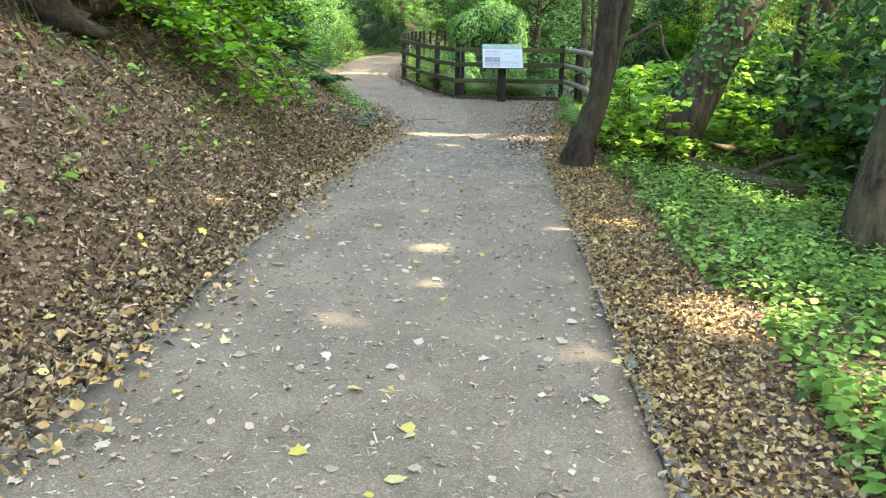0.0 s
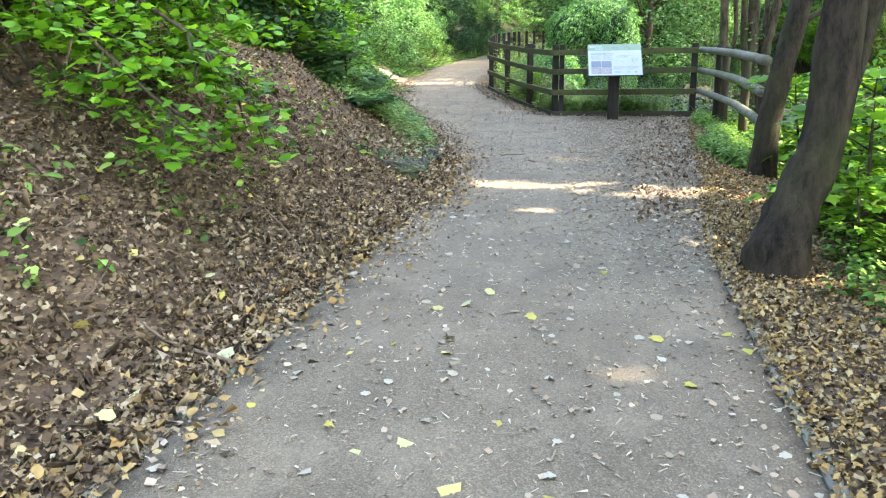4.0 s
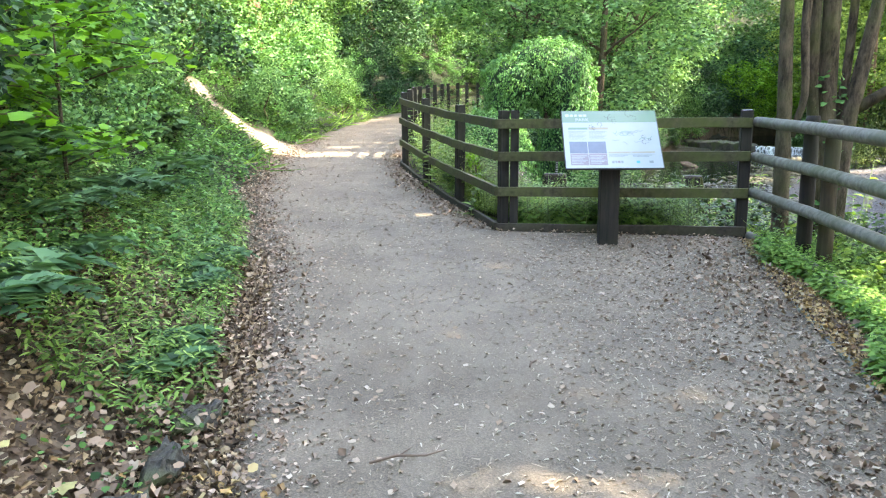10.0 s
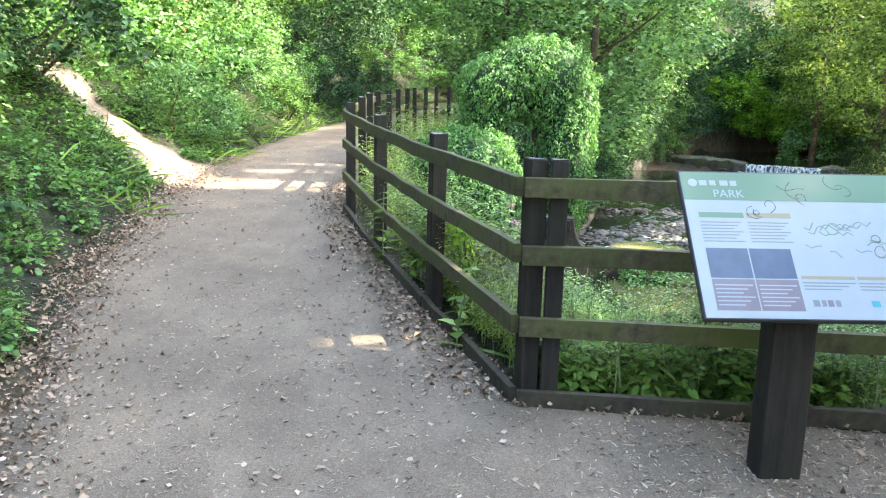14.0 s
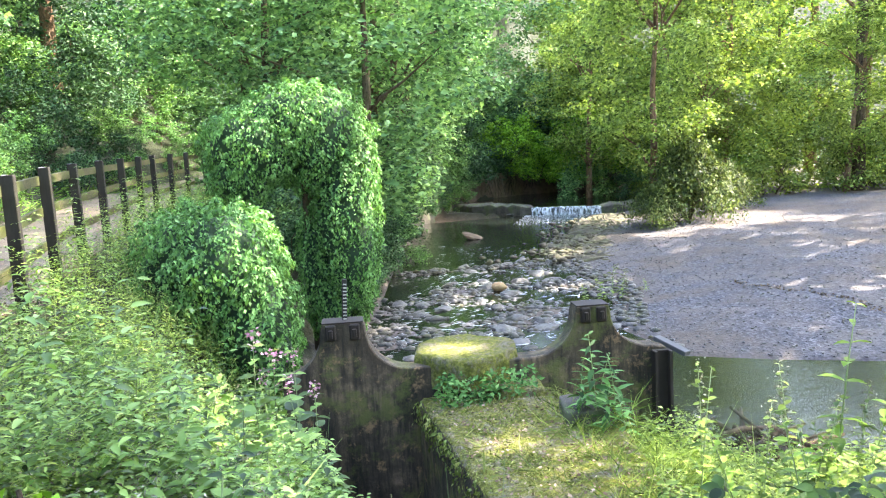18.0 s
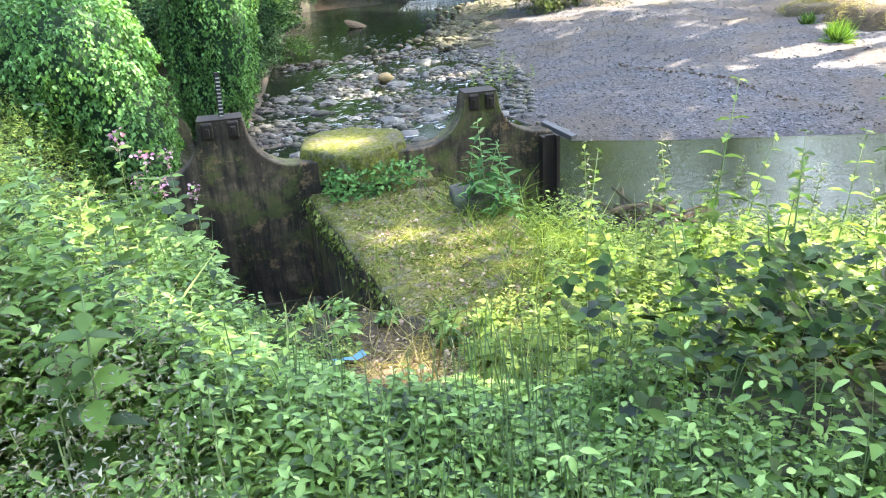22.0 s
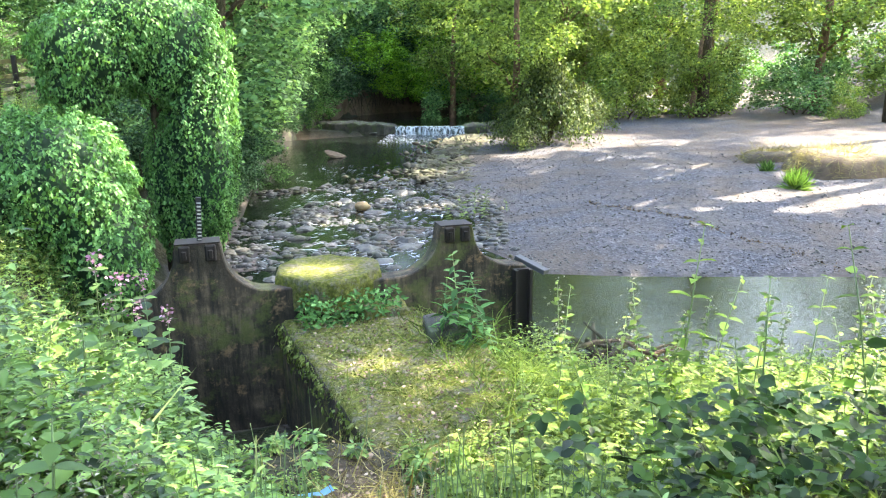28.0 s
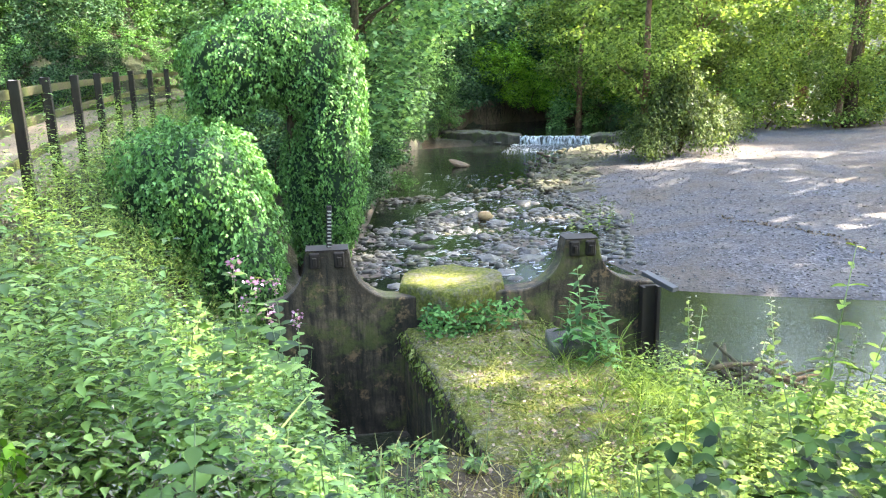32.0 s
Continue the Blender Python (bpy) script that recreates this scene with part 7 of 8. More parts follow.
    # left bank: low greenery
    def bank_keep(x, y):
        ok, dl = left_of_path(x, y)
        td, _ = edge_distance(x, y, TRAIL)
        edge = np.interp(y, [11, 12.6, 13.7, 15, 16.5, 20], [4.0, 2.6, 1.1, 0.55, 0.4, 0.3]) + 0.25 * wobble(x, y, 2.0, 6)
        return ok & (dl > edge) & (dl < 9) & (td > trail_width(x) + 0.12 * wobble(x, y, 3.1, 5)) & (wobble(x, y, 1.9, 8) + 0.5 * wobble(x, y, 4.5, 3) > -0.8)
    p = spread(rng, 14000, -10, -0.7, 10.5, 30, bank_keep)
    v, f = join(whorled(rng, p[::2], 0.3, 5, 3, 0.062, "fold"), whorled(rng, p[1::2], 0.22, 6, 3, 0.045, "lance"))
    tagged(arrays("undergrowth", v, f, L_UNDER), "low green undergrowth of ivy and herbs on the bank", "undergrowth", kind="stuff")
    p = spread(rng, 8000, -10, -1, 11, 27, bank_keep)
    p = np.repeat(p, 6, 0) + rng.normal(0, 0.07, (6 * len(p), 3)) * [1, 1, 0.4] + [0, 0, 0.07]
    v, f = leaves(rng, p, rng.uniform(0.035, 0.075, len(p)), None, 0.45, "lobed")
    tagged(arrays("ground_ivy", v, f, L_IVY), "dark ground ivy on the bank", "ivy", kind="stuff")
    p = spread(rng, 2600, -3.2, -0.7, 13.2, 19, lambda x, y: left_of_path(x, y)[0] & (left_of_path(x, y)[1] > 0.2) & (left_of_path(x, y)[1] < 1.3) & (rng.uniform(0, 1, len(x)) < 0.6))
    v, f = whorled(rng, p, 0.26, 6, 3, 0.06, "lance")
    tagged(arrays("edge_herbs", v, f, L_NETTLE), "bright low herbs along the left edge of the path", "undergrowth", kind="stuff")
    p = spread(rng, 900, -5, -1.2, 1, 12, lambda x, y: left_of_path(x, y)[0] & (left_of_path(x, y)[1] > 0.7) & (rng.uniform(0, 1, len(x)) < 0.3 + 0.5 * (y > 7)))
    v, f = plants(rng, p, 0.22, 6, 0.07)
    tagged(arrays("seedlings", v, f, L_NETTLE), "scattered green seedlings in the leaf litter", "plants", kind="stuff")
    # grass and herbs at the far edges of the path
    def far_edge(x, y):
        ok, dl = left_of_path(x, y)
        td, _ = edge_distance(x, y, TRAIL)
        return ok & (dl < 1.5) & (td > trail_width(x) + 0.1)
    p = spread(rng, 9000, -7, -1, 22, 46, far_edge)
    v, f = leaves(rng, p, rng.uniform(0.2, 0.6, len(p)), np.array([[0.0, 0.0, 1.0]] * len(p)) * 0.2, 0.5, "blade")
    tagged(arrays("edge_grass", v, f, L_GRASS), "long grass and herbs at the path's far edge", "grass", kind="stuff")
    # right verge: grass and low herbs
    def grass_keep(x, y):
        dr, _ = edge_distance(x, y, PATH_RIGHT[:10])
        return off_path(x, y) & (x > 0) & (dr > np.interp(y, [10, 11.8, 12.8], [0.55, 0.85, 0.16]) + 0.2 * wobble(x, y, 2.0, 2)) & (dr < 3.5)
    p = np.concatenate([spread(rng, 9000, 1.2, 6, -1, 17.5, grass_keep), spread(rng, 3500, 1.7, 3.4, 12.4, 17.6, grass_keep)])
    v, f = whorled(rng, p, 0.17, 4, 3, 0.06, "fold")
    tagged(arrays("verge_herbs", v, f, L_GRASS), "bright green low herbs on the verge", "undergrowth", kind="stuff")
    p = spread(rng, 2200, 2.2, 3.6, 12.6, 17.8, lambda x, y: off_path(x, y) & (x > np.interp(y, [12, 17.8], [2.55, 2.8])) & (rng.uniform(0, 1, len(x)) < 0.6))
    v, f = plants(rng, p, 0.3, 7, 0.07)
    tagged(arrays("fence_herbs", v, f, L_NETTLE), "green herbs growing through the pole fence", "undergrowth", kind="stuff")

    # the slope between the fence and the river
    def slope_keep(x, y):
        dr, _ = edge_distance(x, y, PATH_RIGHT[9:])
        bare = np.hypot((x - 1.38 - 0.3 * (y - 20.8)) / 0.26, (y - 20.75) / 0.8) < 1
        deck = (x > 1.7) & (x < 2.7 + 0.2 * (y > 23)) & (y > 21.4)
        pit = (x > 0.78) & (x < 1.95) & (y > 21.85)
        return off_path(x, y) & ~inside(x, y, RIVER) & (dr > 0.12) & (dr < 9) & ~bare & ~deck & ~pit & (y > 17.7)
    p = spread(rng, 33000, -1.7, 8.5, 17.7, 42, slope_keep)
    q = np.concatenate([p, spread(rng, 9000, -1.7, 2.1, 17.7, 20.4, slope_keep)])
    q = q[q[:, 0] < 2.1 - (q[:, 1] - 18) * 0.02]
    q = q[~((q[:, 0] > 0.75) & (q[:, 1] > 21.9)) & ~((q[:, 0] > 0.8) & (q[:, 1] > 20.8) & (rng.uniform(0, 1, len(q)) < 0.65))]
    kind = wobble(q[:, 0], q[:, 1], 1.6, 9) + rng.normal(0, 0.5, len(q)) - 0.3 * np.clip(q[:, 0], 0, 1.2) + 0.5 * (q[:, 0] < -0.1) + 0.45 * (q[:, 1] < 19.7)
    for low, top, h, tiers, per, size, shape, mat, words in ((-9, -0.42, 0.6, 9, 3, 0.088, "ovate", L_BALSAM, "bed of narrow-leaved green balsam on the slope"), (-0.42, 0.3, 0.52, 9, 2, 0.058, "ovate", L_NETTLE, "dense bed of green nettles on the slope"),
                                                             (0.3, 9, 0.47, 10, 3, 0.05, "lance", L_HERB, "pale green bindweed and herbs over the slope")):
        w = q[(kind > low) & (kind <= top)]
        w = w[rng.uniform(0, 1, len(w)) < np.where(w[:, 1] < 22, 0.95, 0.7)]
        tall = h * np.clip(1.2 - 0.7 * np.clip((w[:, 0] - 0.3) / 0.6, 0, 1) * np.clip((w[:, 1] - 18.4) / 0.8, 0, 1) - 0.25 * np.clip((w[:, 0] - 0.5) / 0.4, 0, 1) * np.clip((w[:, 1] - 19.8) / 0.8, 0, 1), 0.22, 1.2)
        tall = tall * np.clip(0.8 + 0.45 * wobble(w[:, 0], w[:, 1], 3.6, 2), 0.4, 1.25)
        tall = tall * (1 + 0.55 * np.clip((0.1 - w[:, 0]) / 0.6, 0, 1) * np.clip((w[:, 1] - 18.8) / 1.2, 0, 1))
        young = np.clip((w[:, 1] - 17.0) / 3.2, 0.45, 1)  # smaller leaves by the trodden fence
        tagged(arrays("nettle_bed", *whorled(rng, w, tall, tiers, per, size * young, shape), mat), words, "nettles", kind="stuff")
    v, f = stalks(rng, q[::7], 0.55, 0.004)
    tagged(arrays("nettle_stalks", v, f, STALK), "thin green stalks in the nettle bed", "stalks", kind="stuff")
    w = q[(q[:, 0] < 0.4) & (q[:, 1] < 22) & (rng.uniform(0, 1, len(q)) < 0.3)]
    tops = w + np.stack([rng.normal(0, 0.05, len(w)), rng.normal(0, 0.05, len(w)), rng.uniform(0.3, 0.62, len(w))], 1)
    v, f = leaves(rng, np.repeat(tops, 16, 0) + rng.normal(0, 0.045, (16 * len(tops), 3)), rng.uniform(0.006, 0.024, 16 * len(tops)), None, 0.9, "strip")
    tagged(arrays("seed_tangle", v, f, PALE_SEED), "pale fine seed tangle over the nettles", "seed heads", kind="stuff")
    w = p[(p[:, 1] < 23.5) & (p[:, 0] < 6) & (rng.uniform(0, 1, len(p)) < 0.3) & ~((p[:, 0] > 0.35) & (p[:, 0] < 1.95) & (p[:, 1] > 19.6))]
    up = np.stack([rng.normal(0, 1, len(w)), rng.normal(0, 1, len(w)), np.full(len(w), 0.25)], 1)
    v, f = leaves(rng, w, rng.uniform(0.35, 0.85, len(w)), up, 0.2, "wisp")
    tagged(arrays("fine_grass", v, f, L_WISP), "long fine grass stems leaning through the nettles", "grass", kind="stuff")
    # fresh low herbs close behind the panel
    w = spread(rng, 520, 0.2, 1.7, 18.0, 18.8, slope_keep)
    tagged(arrays("fence_herbs", *whorled(rng, w, 0.3, 5, 3, 0.07, "fold"), L_GRASS), "bright low herbs close behind the fence", "undergrowth", kind="stuff")
    q = p[(p[:, 0] >= 1.3 + 0.3 * (p[:, 1] - 18.2)) & (p[:, 1] < 20.3) & (p[:, 1] > 18.15)]
    q = q[rng.uniform(0, 1, len(q)) < np.clip(0.62 + 0.65 * wobble(q[:, 0], q[:, 1], 3.0, 5), 0.1, 1)]
    h = 0.3 + 0.3 * np.clip((q[:, 1] - 18.2) / 1.2, 0, 1)
    q = np.repeat(q, 3, 0) + np.stack([rng.normal(0, 0.06, 3 * len(q)), rng.normal(0, 0.06, 3 * len(q)), np.repeat(h, 3) * rng.uniform(0.25, 1.1, 3 * len(q))], 1)
    v, f = trifoliate(rng, q, 0.07 * np.clip((q[:, 1] - 17.0) / 2.2, 0.6, 1))
    tagged(arrays("bramble_patch", v, f, L_BRAMBLE), "dark glossy bramble leaves below the fence", "bramble", kind="stuff")
    w = p[(p[:, 0] < 5.2) & (p[:, 0] > 1.0) & (p[:, 1] > 25)]
    tagged(arrays("bank_herbs", *whorled(rng, w, 0.4, 7, 3, 0.08, "ovate"), L_UNDER), "dark green herbs down the river's bank", "undergrowth", kind="stuff")
    q = p[(p[:, 0] >= 1.75) & (p[:, 1] >= 20.1) & (p[:, 1] < 25)]
    q = q[rng.uniform(0, 1, len(q)) < 0.75]
    tall = 0.55 * np.clip(0.35 + (q[:, 0] - 1.9) * 0.5, 0.35, 1) * np.clip(0.85 + 0.4 * wobble(q[:, 0], q[:, 1], 2.6, 4), 0.5, 1.3)
    near = rng.uniform(0, 1, len(q)) < 0.5
    v, f = join(whorled(rng, q[near], tall[near], 7, 2, 0.085, "fold", low=0.3), whorled(rng, q[~near], tall[~near] * 1.1, 9, 3, 0.055, "lance", low=0.3))
    tagged(arrays("waterside_weeds", v, f, L_WEED), "sunlit yellow-green weeds at the water's edge", "weeds", kind="stuff")
    # dry grass and litter on the trodden patch
    w = np.stack([rng.normal(1.62, 0.3, 2600), rng.normal(20.8, 0.5, 2600)], 1)
    w = np.concatenate([w, land(w[:, 0], w[:, 1])[0][:, None]], 1)
    v, f = leaves(rng, w[:2000], rng.uniform(0.06, 0.3, 2000), np.array([[0.0, 0.0, 1.0]] * 2000) * 0.3, 0.6, "wisp")
    tagged(arrays("dry_grass", v, f, L_STRAW), "sun-bleached grass on the trodden patch", "grass", kind="stuff")
    v, f = leaves(rng, w[2000:] + [0, 0, 0.02], rng.uniform(0.012, 0.035, 600), None, 0.4, "crisp", curl=1.2)
    tagged(arrays("leaf_litter", v, f, LITTER_PALE), "dry leaves on the trodden earth", "leaves", kind="stuff")
    # grass on the deck
    p = np.stack([rng.uniform(1.82, 3.2, 9000), rng.uniform(21.5, 24.75, 9000), rng.uniform(-0.965, -0.92, 9000)], 1)
    p = p[wobble(p[:, 0], p[:, 1], 5.0, 3) + rng.normal(0, 0.3, len(p)) > -0.1]
    v, f = leaves(rng, p, rng.uniform(0.012, 0.04, len(p)), np.array([[0.0, 0.0, 1.0]] * len(p)) * 0.3, 0.6, "strip")
    tagged(arrays("deck_moss", v, f, L_DRYGRASS), "short moss and grass tufts over the deck", "moss", kind="stuff")
    p = np.stack([rng.uniform(1.85, 3.1, 700), rng.uniform(21.6, 24.6, 700), np.full(700, -0.925)], 1)
    v, f = leaves(rng, p, rng.uniform(0.012, 0.04, 700), None, 0.4, "crisp", curl=1.2)
    tagged(arrays("leaf_chips", v, f, LITTER_PALE), "dry leaf bits on the mossy deck", "litter", kind="stuff")
    # moss hanging over the deck's channel side, and feathery grass on its river side
    n = 1800
    p = np.stack([rng.normal(1.83, 0.035, n), rng.uniform(21.6, 24.8, n), -0.97 - rng.uniform(0, 1, n) ** 2 * 0.22], 1)
    v, f = leaves(rng, p, rng.uniform(0.02, 0.06, n), np.array([[-1.0, 0.0, 0.4]] * n), 0.6, "4", yaw="hang")
    tagged(arrays("moss_fringe", v, f, L_DRYGRASS), "moss fringe hanging over the deck's edge", "moss", kind="stuff")
    n = 3600
    p = np.stack([rng.normal(2.95, 0.3, n), rng.uniform(21.2, 23.9, n), np.full(n, -0.98)], 1)
    p = p[p[:, 0] > 2.75 - 0.35 * np.clip(22.6 - p[:, 1], 0, 1)]
    v, f = leaves(rng, p, rng.uniform(0.1, 0.42, len(p)), np.array([[0.0, 0.0, 1.0]] * len(p)) * 0.25, 0.5, "wisp")
    tagged(arrays("feathery_grass", v, f, L_LIME), "feathery light grass at the deck's river side", "grass", kind="stuff")
    p = np.stack([rng.uniform(1.95, 2.9, 700), rng.uniform(24.25, 24.6, 700), rng.uniform(-1.0, -0.66, 700)], 1)
    v, f = leaves(rng, p, rng.uniform(0.03, 0.07, len(p)), np.array([[0.0, -1.0, 0.5]] * len(p)), 0.5, "6")
    tagged(arrays("pad_ivy", v, f, L_IVY), "small ivy and herbs under the pad's rim", "ivy", kind="stuff")
    p = np.stack([rng.uniform(1.9, 3.2, 1500), rng.uniform(21.5, 24.6, 1500), np.full(1500, -0.95)], 1)
    p = p[(rng.uniform(0, 1, len(p)) < np.where((p[:, 0] > 2.75) | (p[:, 1] < 22.1), 1, 0.25))]
    v, f = leaves(rng, p, rng.uniform(0.06, 0.22, len(p)), np.array([[0.0, 0.0, 1.0]] * len(p)) * 0.3, 0.6, "blade")
    tagged(arrays("deck_grass", v, f, L_DRYGRASS), "thin sunlit grass growing on the mossy deck", "grass", kind="stuff")


cover()

# ---- saplings, ferns, rocks and other single things ----
def sapling_template(seed, h, spread, twigs, per, size, material, label, name="sapling", flat=0.12):
    """A young tree: thin stem, near-level branches with lobed leaves in layers."""
    rng, rnd = cut_through(seed), random.Random(seed)
    root = tagged(empty(name), label, "sapling", "saplings")
    top = (rnd.uniform(-0.2, 0.2), rnd.uniform(-0.2, 0.2), h)
    part("stem", tube(bmesh.new(), [(0, 0, -0.2), (top[0] * 0.3, top[1] * 0.3, h * 0.4), (top[0] * 0.8, top[1] * 0.8, h * 0.75), top], [0.02, 0.016, 0.012, 0.005], 6), BARK, root, "", True)
    P = []
    for i in range(twigs):
        f = rnd.uniform(0.12, 1.0)
        a = rnd.uniform(0, 6.3)
        s = Vector((top[0] * f, top[1] * f, h * f))
        e = s + Vector((math.cos(a) * spread * rnd.uniform(0.5, 1.0), math.sin(a) * spread * rnd.uniform(0.5, 1.0), rnd.uniform(-0.1, 0.2)))
        part("branch", tube(bmesh.new(), [s, s.lerp(e, 0.5) + Vector((0, 0, 0.04)), e], [0.008, 0.006, 0.003], 5), BARK, root, "", True)
        for k in range(per):
            q = s.lerp(e, rnd.uniform(0.25, 1.08)) + Vector((rnd.uniform(-1, 1), rnd.uniform(-1, 1), 0)) * spread * 0.22
            P.append(q + Vector((0, 0, rnd.uniform(-0.5, 0.5) * flat)))
    v, f = leaves(rng, np.array(P), rng.uniform(0.7, 1.2, len(P)) * size, None, 0.28, "lobed")
    arrays("leaves", v, f, material, root)
    return root


def saplings():
    rnd = random.Random(61)
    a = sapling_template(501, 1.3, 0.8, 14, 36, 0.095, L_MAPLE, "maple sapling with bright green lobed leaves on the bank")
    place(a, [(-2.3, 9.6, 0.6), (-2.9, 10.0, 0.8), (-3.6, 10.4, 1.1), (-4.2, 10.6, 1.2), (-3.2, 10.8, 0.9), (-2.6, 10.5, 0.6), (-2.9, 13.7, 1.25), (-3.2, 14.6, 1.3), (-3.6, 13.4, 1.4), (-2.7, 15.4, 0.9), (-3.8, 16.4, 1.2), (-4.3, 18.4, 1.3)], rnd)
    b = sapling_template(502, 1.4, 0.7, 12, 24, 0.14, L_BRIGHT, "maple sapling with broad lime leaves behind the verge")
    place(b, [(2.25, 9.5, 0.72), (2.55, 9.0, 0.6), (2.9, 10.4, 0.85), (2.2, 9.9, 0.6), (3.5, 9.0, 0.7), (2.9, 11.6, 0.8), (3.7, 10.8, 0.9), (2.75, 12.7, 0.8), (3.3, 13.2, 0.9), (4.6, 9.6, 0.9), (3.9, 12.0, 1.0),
              (4.9, 11.0, 1.1), (3.2, 14.6, 0.8), (2.05, 8.95, 0.4)], rnd)
    c = bush_template(503, 2.2, 1.8, 60, 50, 0.12, L_WOOD, "leafy green bush on the slope below the verge", group="verge bushes")
    place(c, [(4.6, 6.2, 1.0), (5.2, 8.6, 1.2), (5.8, 11.2, 1.3), (5.2, 13.8, 1.1), (6.4, 15.5, 1.2), (4.8, 16.4, 0.8), (5.4, 4.2, 1.1), (7.5, 9, 1.5), (7.6, 13, 1.5), (6.8, 6, 1.4), (5.9, 18.2, 0.8)], rnd)
    d = bush_template(504, 2.2, 2.2, 60, 50, 0.13, L_BRIGHT, "light green leafy shrub beyond the verge", group="verge bushes")
    place(d, [(6.4, 8.0, 1.2), (6.6, 12.2, 1.2), (5.4, 15.0, 0.9), (8.4, 11, 1.5), (8, 16, 1.2), (9.5, 8, 1.6), (10.5, 14.5, 1.5)], rnd)


saplings()


def maple_bough(name, line, reach, twigs, per, size, label, seed):
    """A bough that hangs out from the bank, with level layers of lobed leaves on its drooping twigs."""
    rng, rnd = cut_through(seed), random.Random(seed)
    base = Vector(line[0])
    root = tagged(empty(name, Matrix.Translation(base)), label, "branch", "boughs over the bank")
    pts = [Vector(p) - base for p in line]
    part("limb", tube(bmesh.new(), pts, [0.035, 0.028, 0.02, 0.012, 0.005][-len(pts):], 7, 0.15, rnd), BARK, root, "", True)
    P = []
    for i in range(twigs):
        f = rnd.uniform(0.3, 1.0) * (len(pts) - 1)
        k = min(int(f), len(pts) - 2)
        a = pts[k].lerp(pts[k + 1], f - k)
        way = (pts[k + 1] - pts[k]).normalized()
        side = Vector((-way.y, way.x, 0)) * rnd.choice((-1, 1)) * rnd.uniform(0.5, 1.0)
        b = a + (way * rnd.uniform(0.3, 0.9) + side) * reach * rnd.uniform(0.5, 1.0) + Vector((0, 0, -reach * rnd.uniform(0.05, 0.35)))
        part("twig", tube(bmesh.new(), [a, a.lerp(b, 0.5) + Vector((0, 0, 0.03)), b], [0.008, 0.006, 0.002], 5), BARK, root, "", True)
        for _ in range(per):
            q = a.lerp(b, rnd.uniform(0.15, 1.1)) + Vector((rnd.uniform(-1, 1), rnd.uniform(-1, 1), rnd.uniform(-0.25, 0.25))) * reach * 0.28
            P.append(q)
    v, f = leaves(rng, np.array(P), rng.uniform(0.6, 1.2, len(P)) * size, None, 0.32, "lobed")
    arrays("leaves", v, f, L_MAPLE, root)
    return root


for seed, line, reach, twigs in ((511, [(-3.9, 8.9, 2.2), (-3.2, 8.75, 1.95), (-2.55, 8.6, 1.65), (-2.0, 8.45, 1.25), (-1.5, 8.4, 0.8)], 0.5, 30), (512, [(-4.1, 9.4, 2.3), (-3.2, 9.3, 2.1), (-2.5, 9.25, 1.75), (-1.9, 9.2, 1.35), (-1.45, 9.15, 0.95)], 0.55, 30),
                                 (514, [(-4.1, 10.2, 2.6), (-3.2, 10.0, 2.3), (-2.5, 9.9, 1.95), (-1.9, 9.8, 1.5)], 0.6, 24), (515, [(-4.6, 8.3, 2.8), (-3.9, 8.0, 2.6), (-3.3, 7.7, 2.35), (-2.9, 7.5, 2.05)], 0.5, 22), (516, [(-4.6, 7.3, 2.6), (-4.0, 7.0, 2.5), (-3.4, 6.8, 2.25)], 0.45, 18)):
    maple_bough("maple_bough", line, reach, twigs, 32, 0.08, "drooping maple bough with fresh green leaves over the bank", seed)


def fern_template():
    rng, rnd = cut_through(510), random.Random(510)
    root = tagged(empty("fern"), "arching green fern with feathered fronds on the bank", "fern", "ferns")
    for i in range(9):
        a = i * 0.7 + rnd.uniform(-0.2, 0.2)
        d = np.array([math.cos(a), math.sin(a), 0])
        side = np.array([-d[1], d[0], 0])
        L = rnd.uniform(0.5, 0.75)
        P, yaw, S = [], [], []
        for k in range(20):
            f = 0.12 + 0.88 * k / 19
            p = d * L * f * 0.85 + np.array([0, 0, L * (0.75 * f - 0.62 * f * f)])
            for s in (-1, 1):
                P.append(p), S.append(0.17 * math.sin(math.pi * min(0.97, f * 0.8 + 0.18)) + 0.02)
                yaw.append(math.atan2(*(s * side + 0.45 * d)[[1, 0]]))
        v, f = leaves(rng, np.array(P), np.array(S), None, 0.12, "4", yaw=np.array(yaw))
        arrays("frond", v, f, L_FERN, root)
    return root


place(fern_template(), [(-2.0, 13.3, 1.0), (-2.9, 13.8, 1.2), (-2.6, 14.9, 0.9), (-3.4, 16.2, 1.1), (-4.0, 17.4, 1.2), (-3.4, 15.0, 1.0), (-4.4, 19.2, 1.2), (-4.8, 21.2, 1.1), (-3.9, 14.2, 1.2), (-5.0, 17.8, 1.3),
                        (-1.5, 13.9, 0.7), (-2.3, 14.2, 1.1), (-2.8, 15.6, 1.2), (-3.0, 17.0, 1.1), (-3.6, 18.2, 1.3), (-2.1, 16.0, 0.8), (-4.2, 16.4, 1.5), (-3.0, 14.6, 1.4), (-4.6, 14.6, 1.5), (-3.5, 13.4, 1.3), (-5.2, 16.4, 1.6), (-5.4, 13.6, 1.5), (-4.6, 20.4, 1.3), (-3.9, 20.0, 0.9), (-4.6, 15.6, 1.2), (-5.6, 19.6, 1.3), (-1.9, 15.2, 0.7)], random.Random(62))


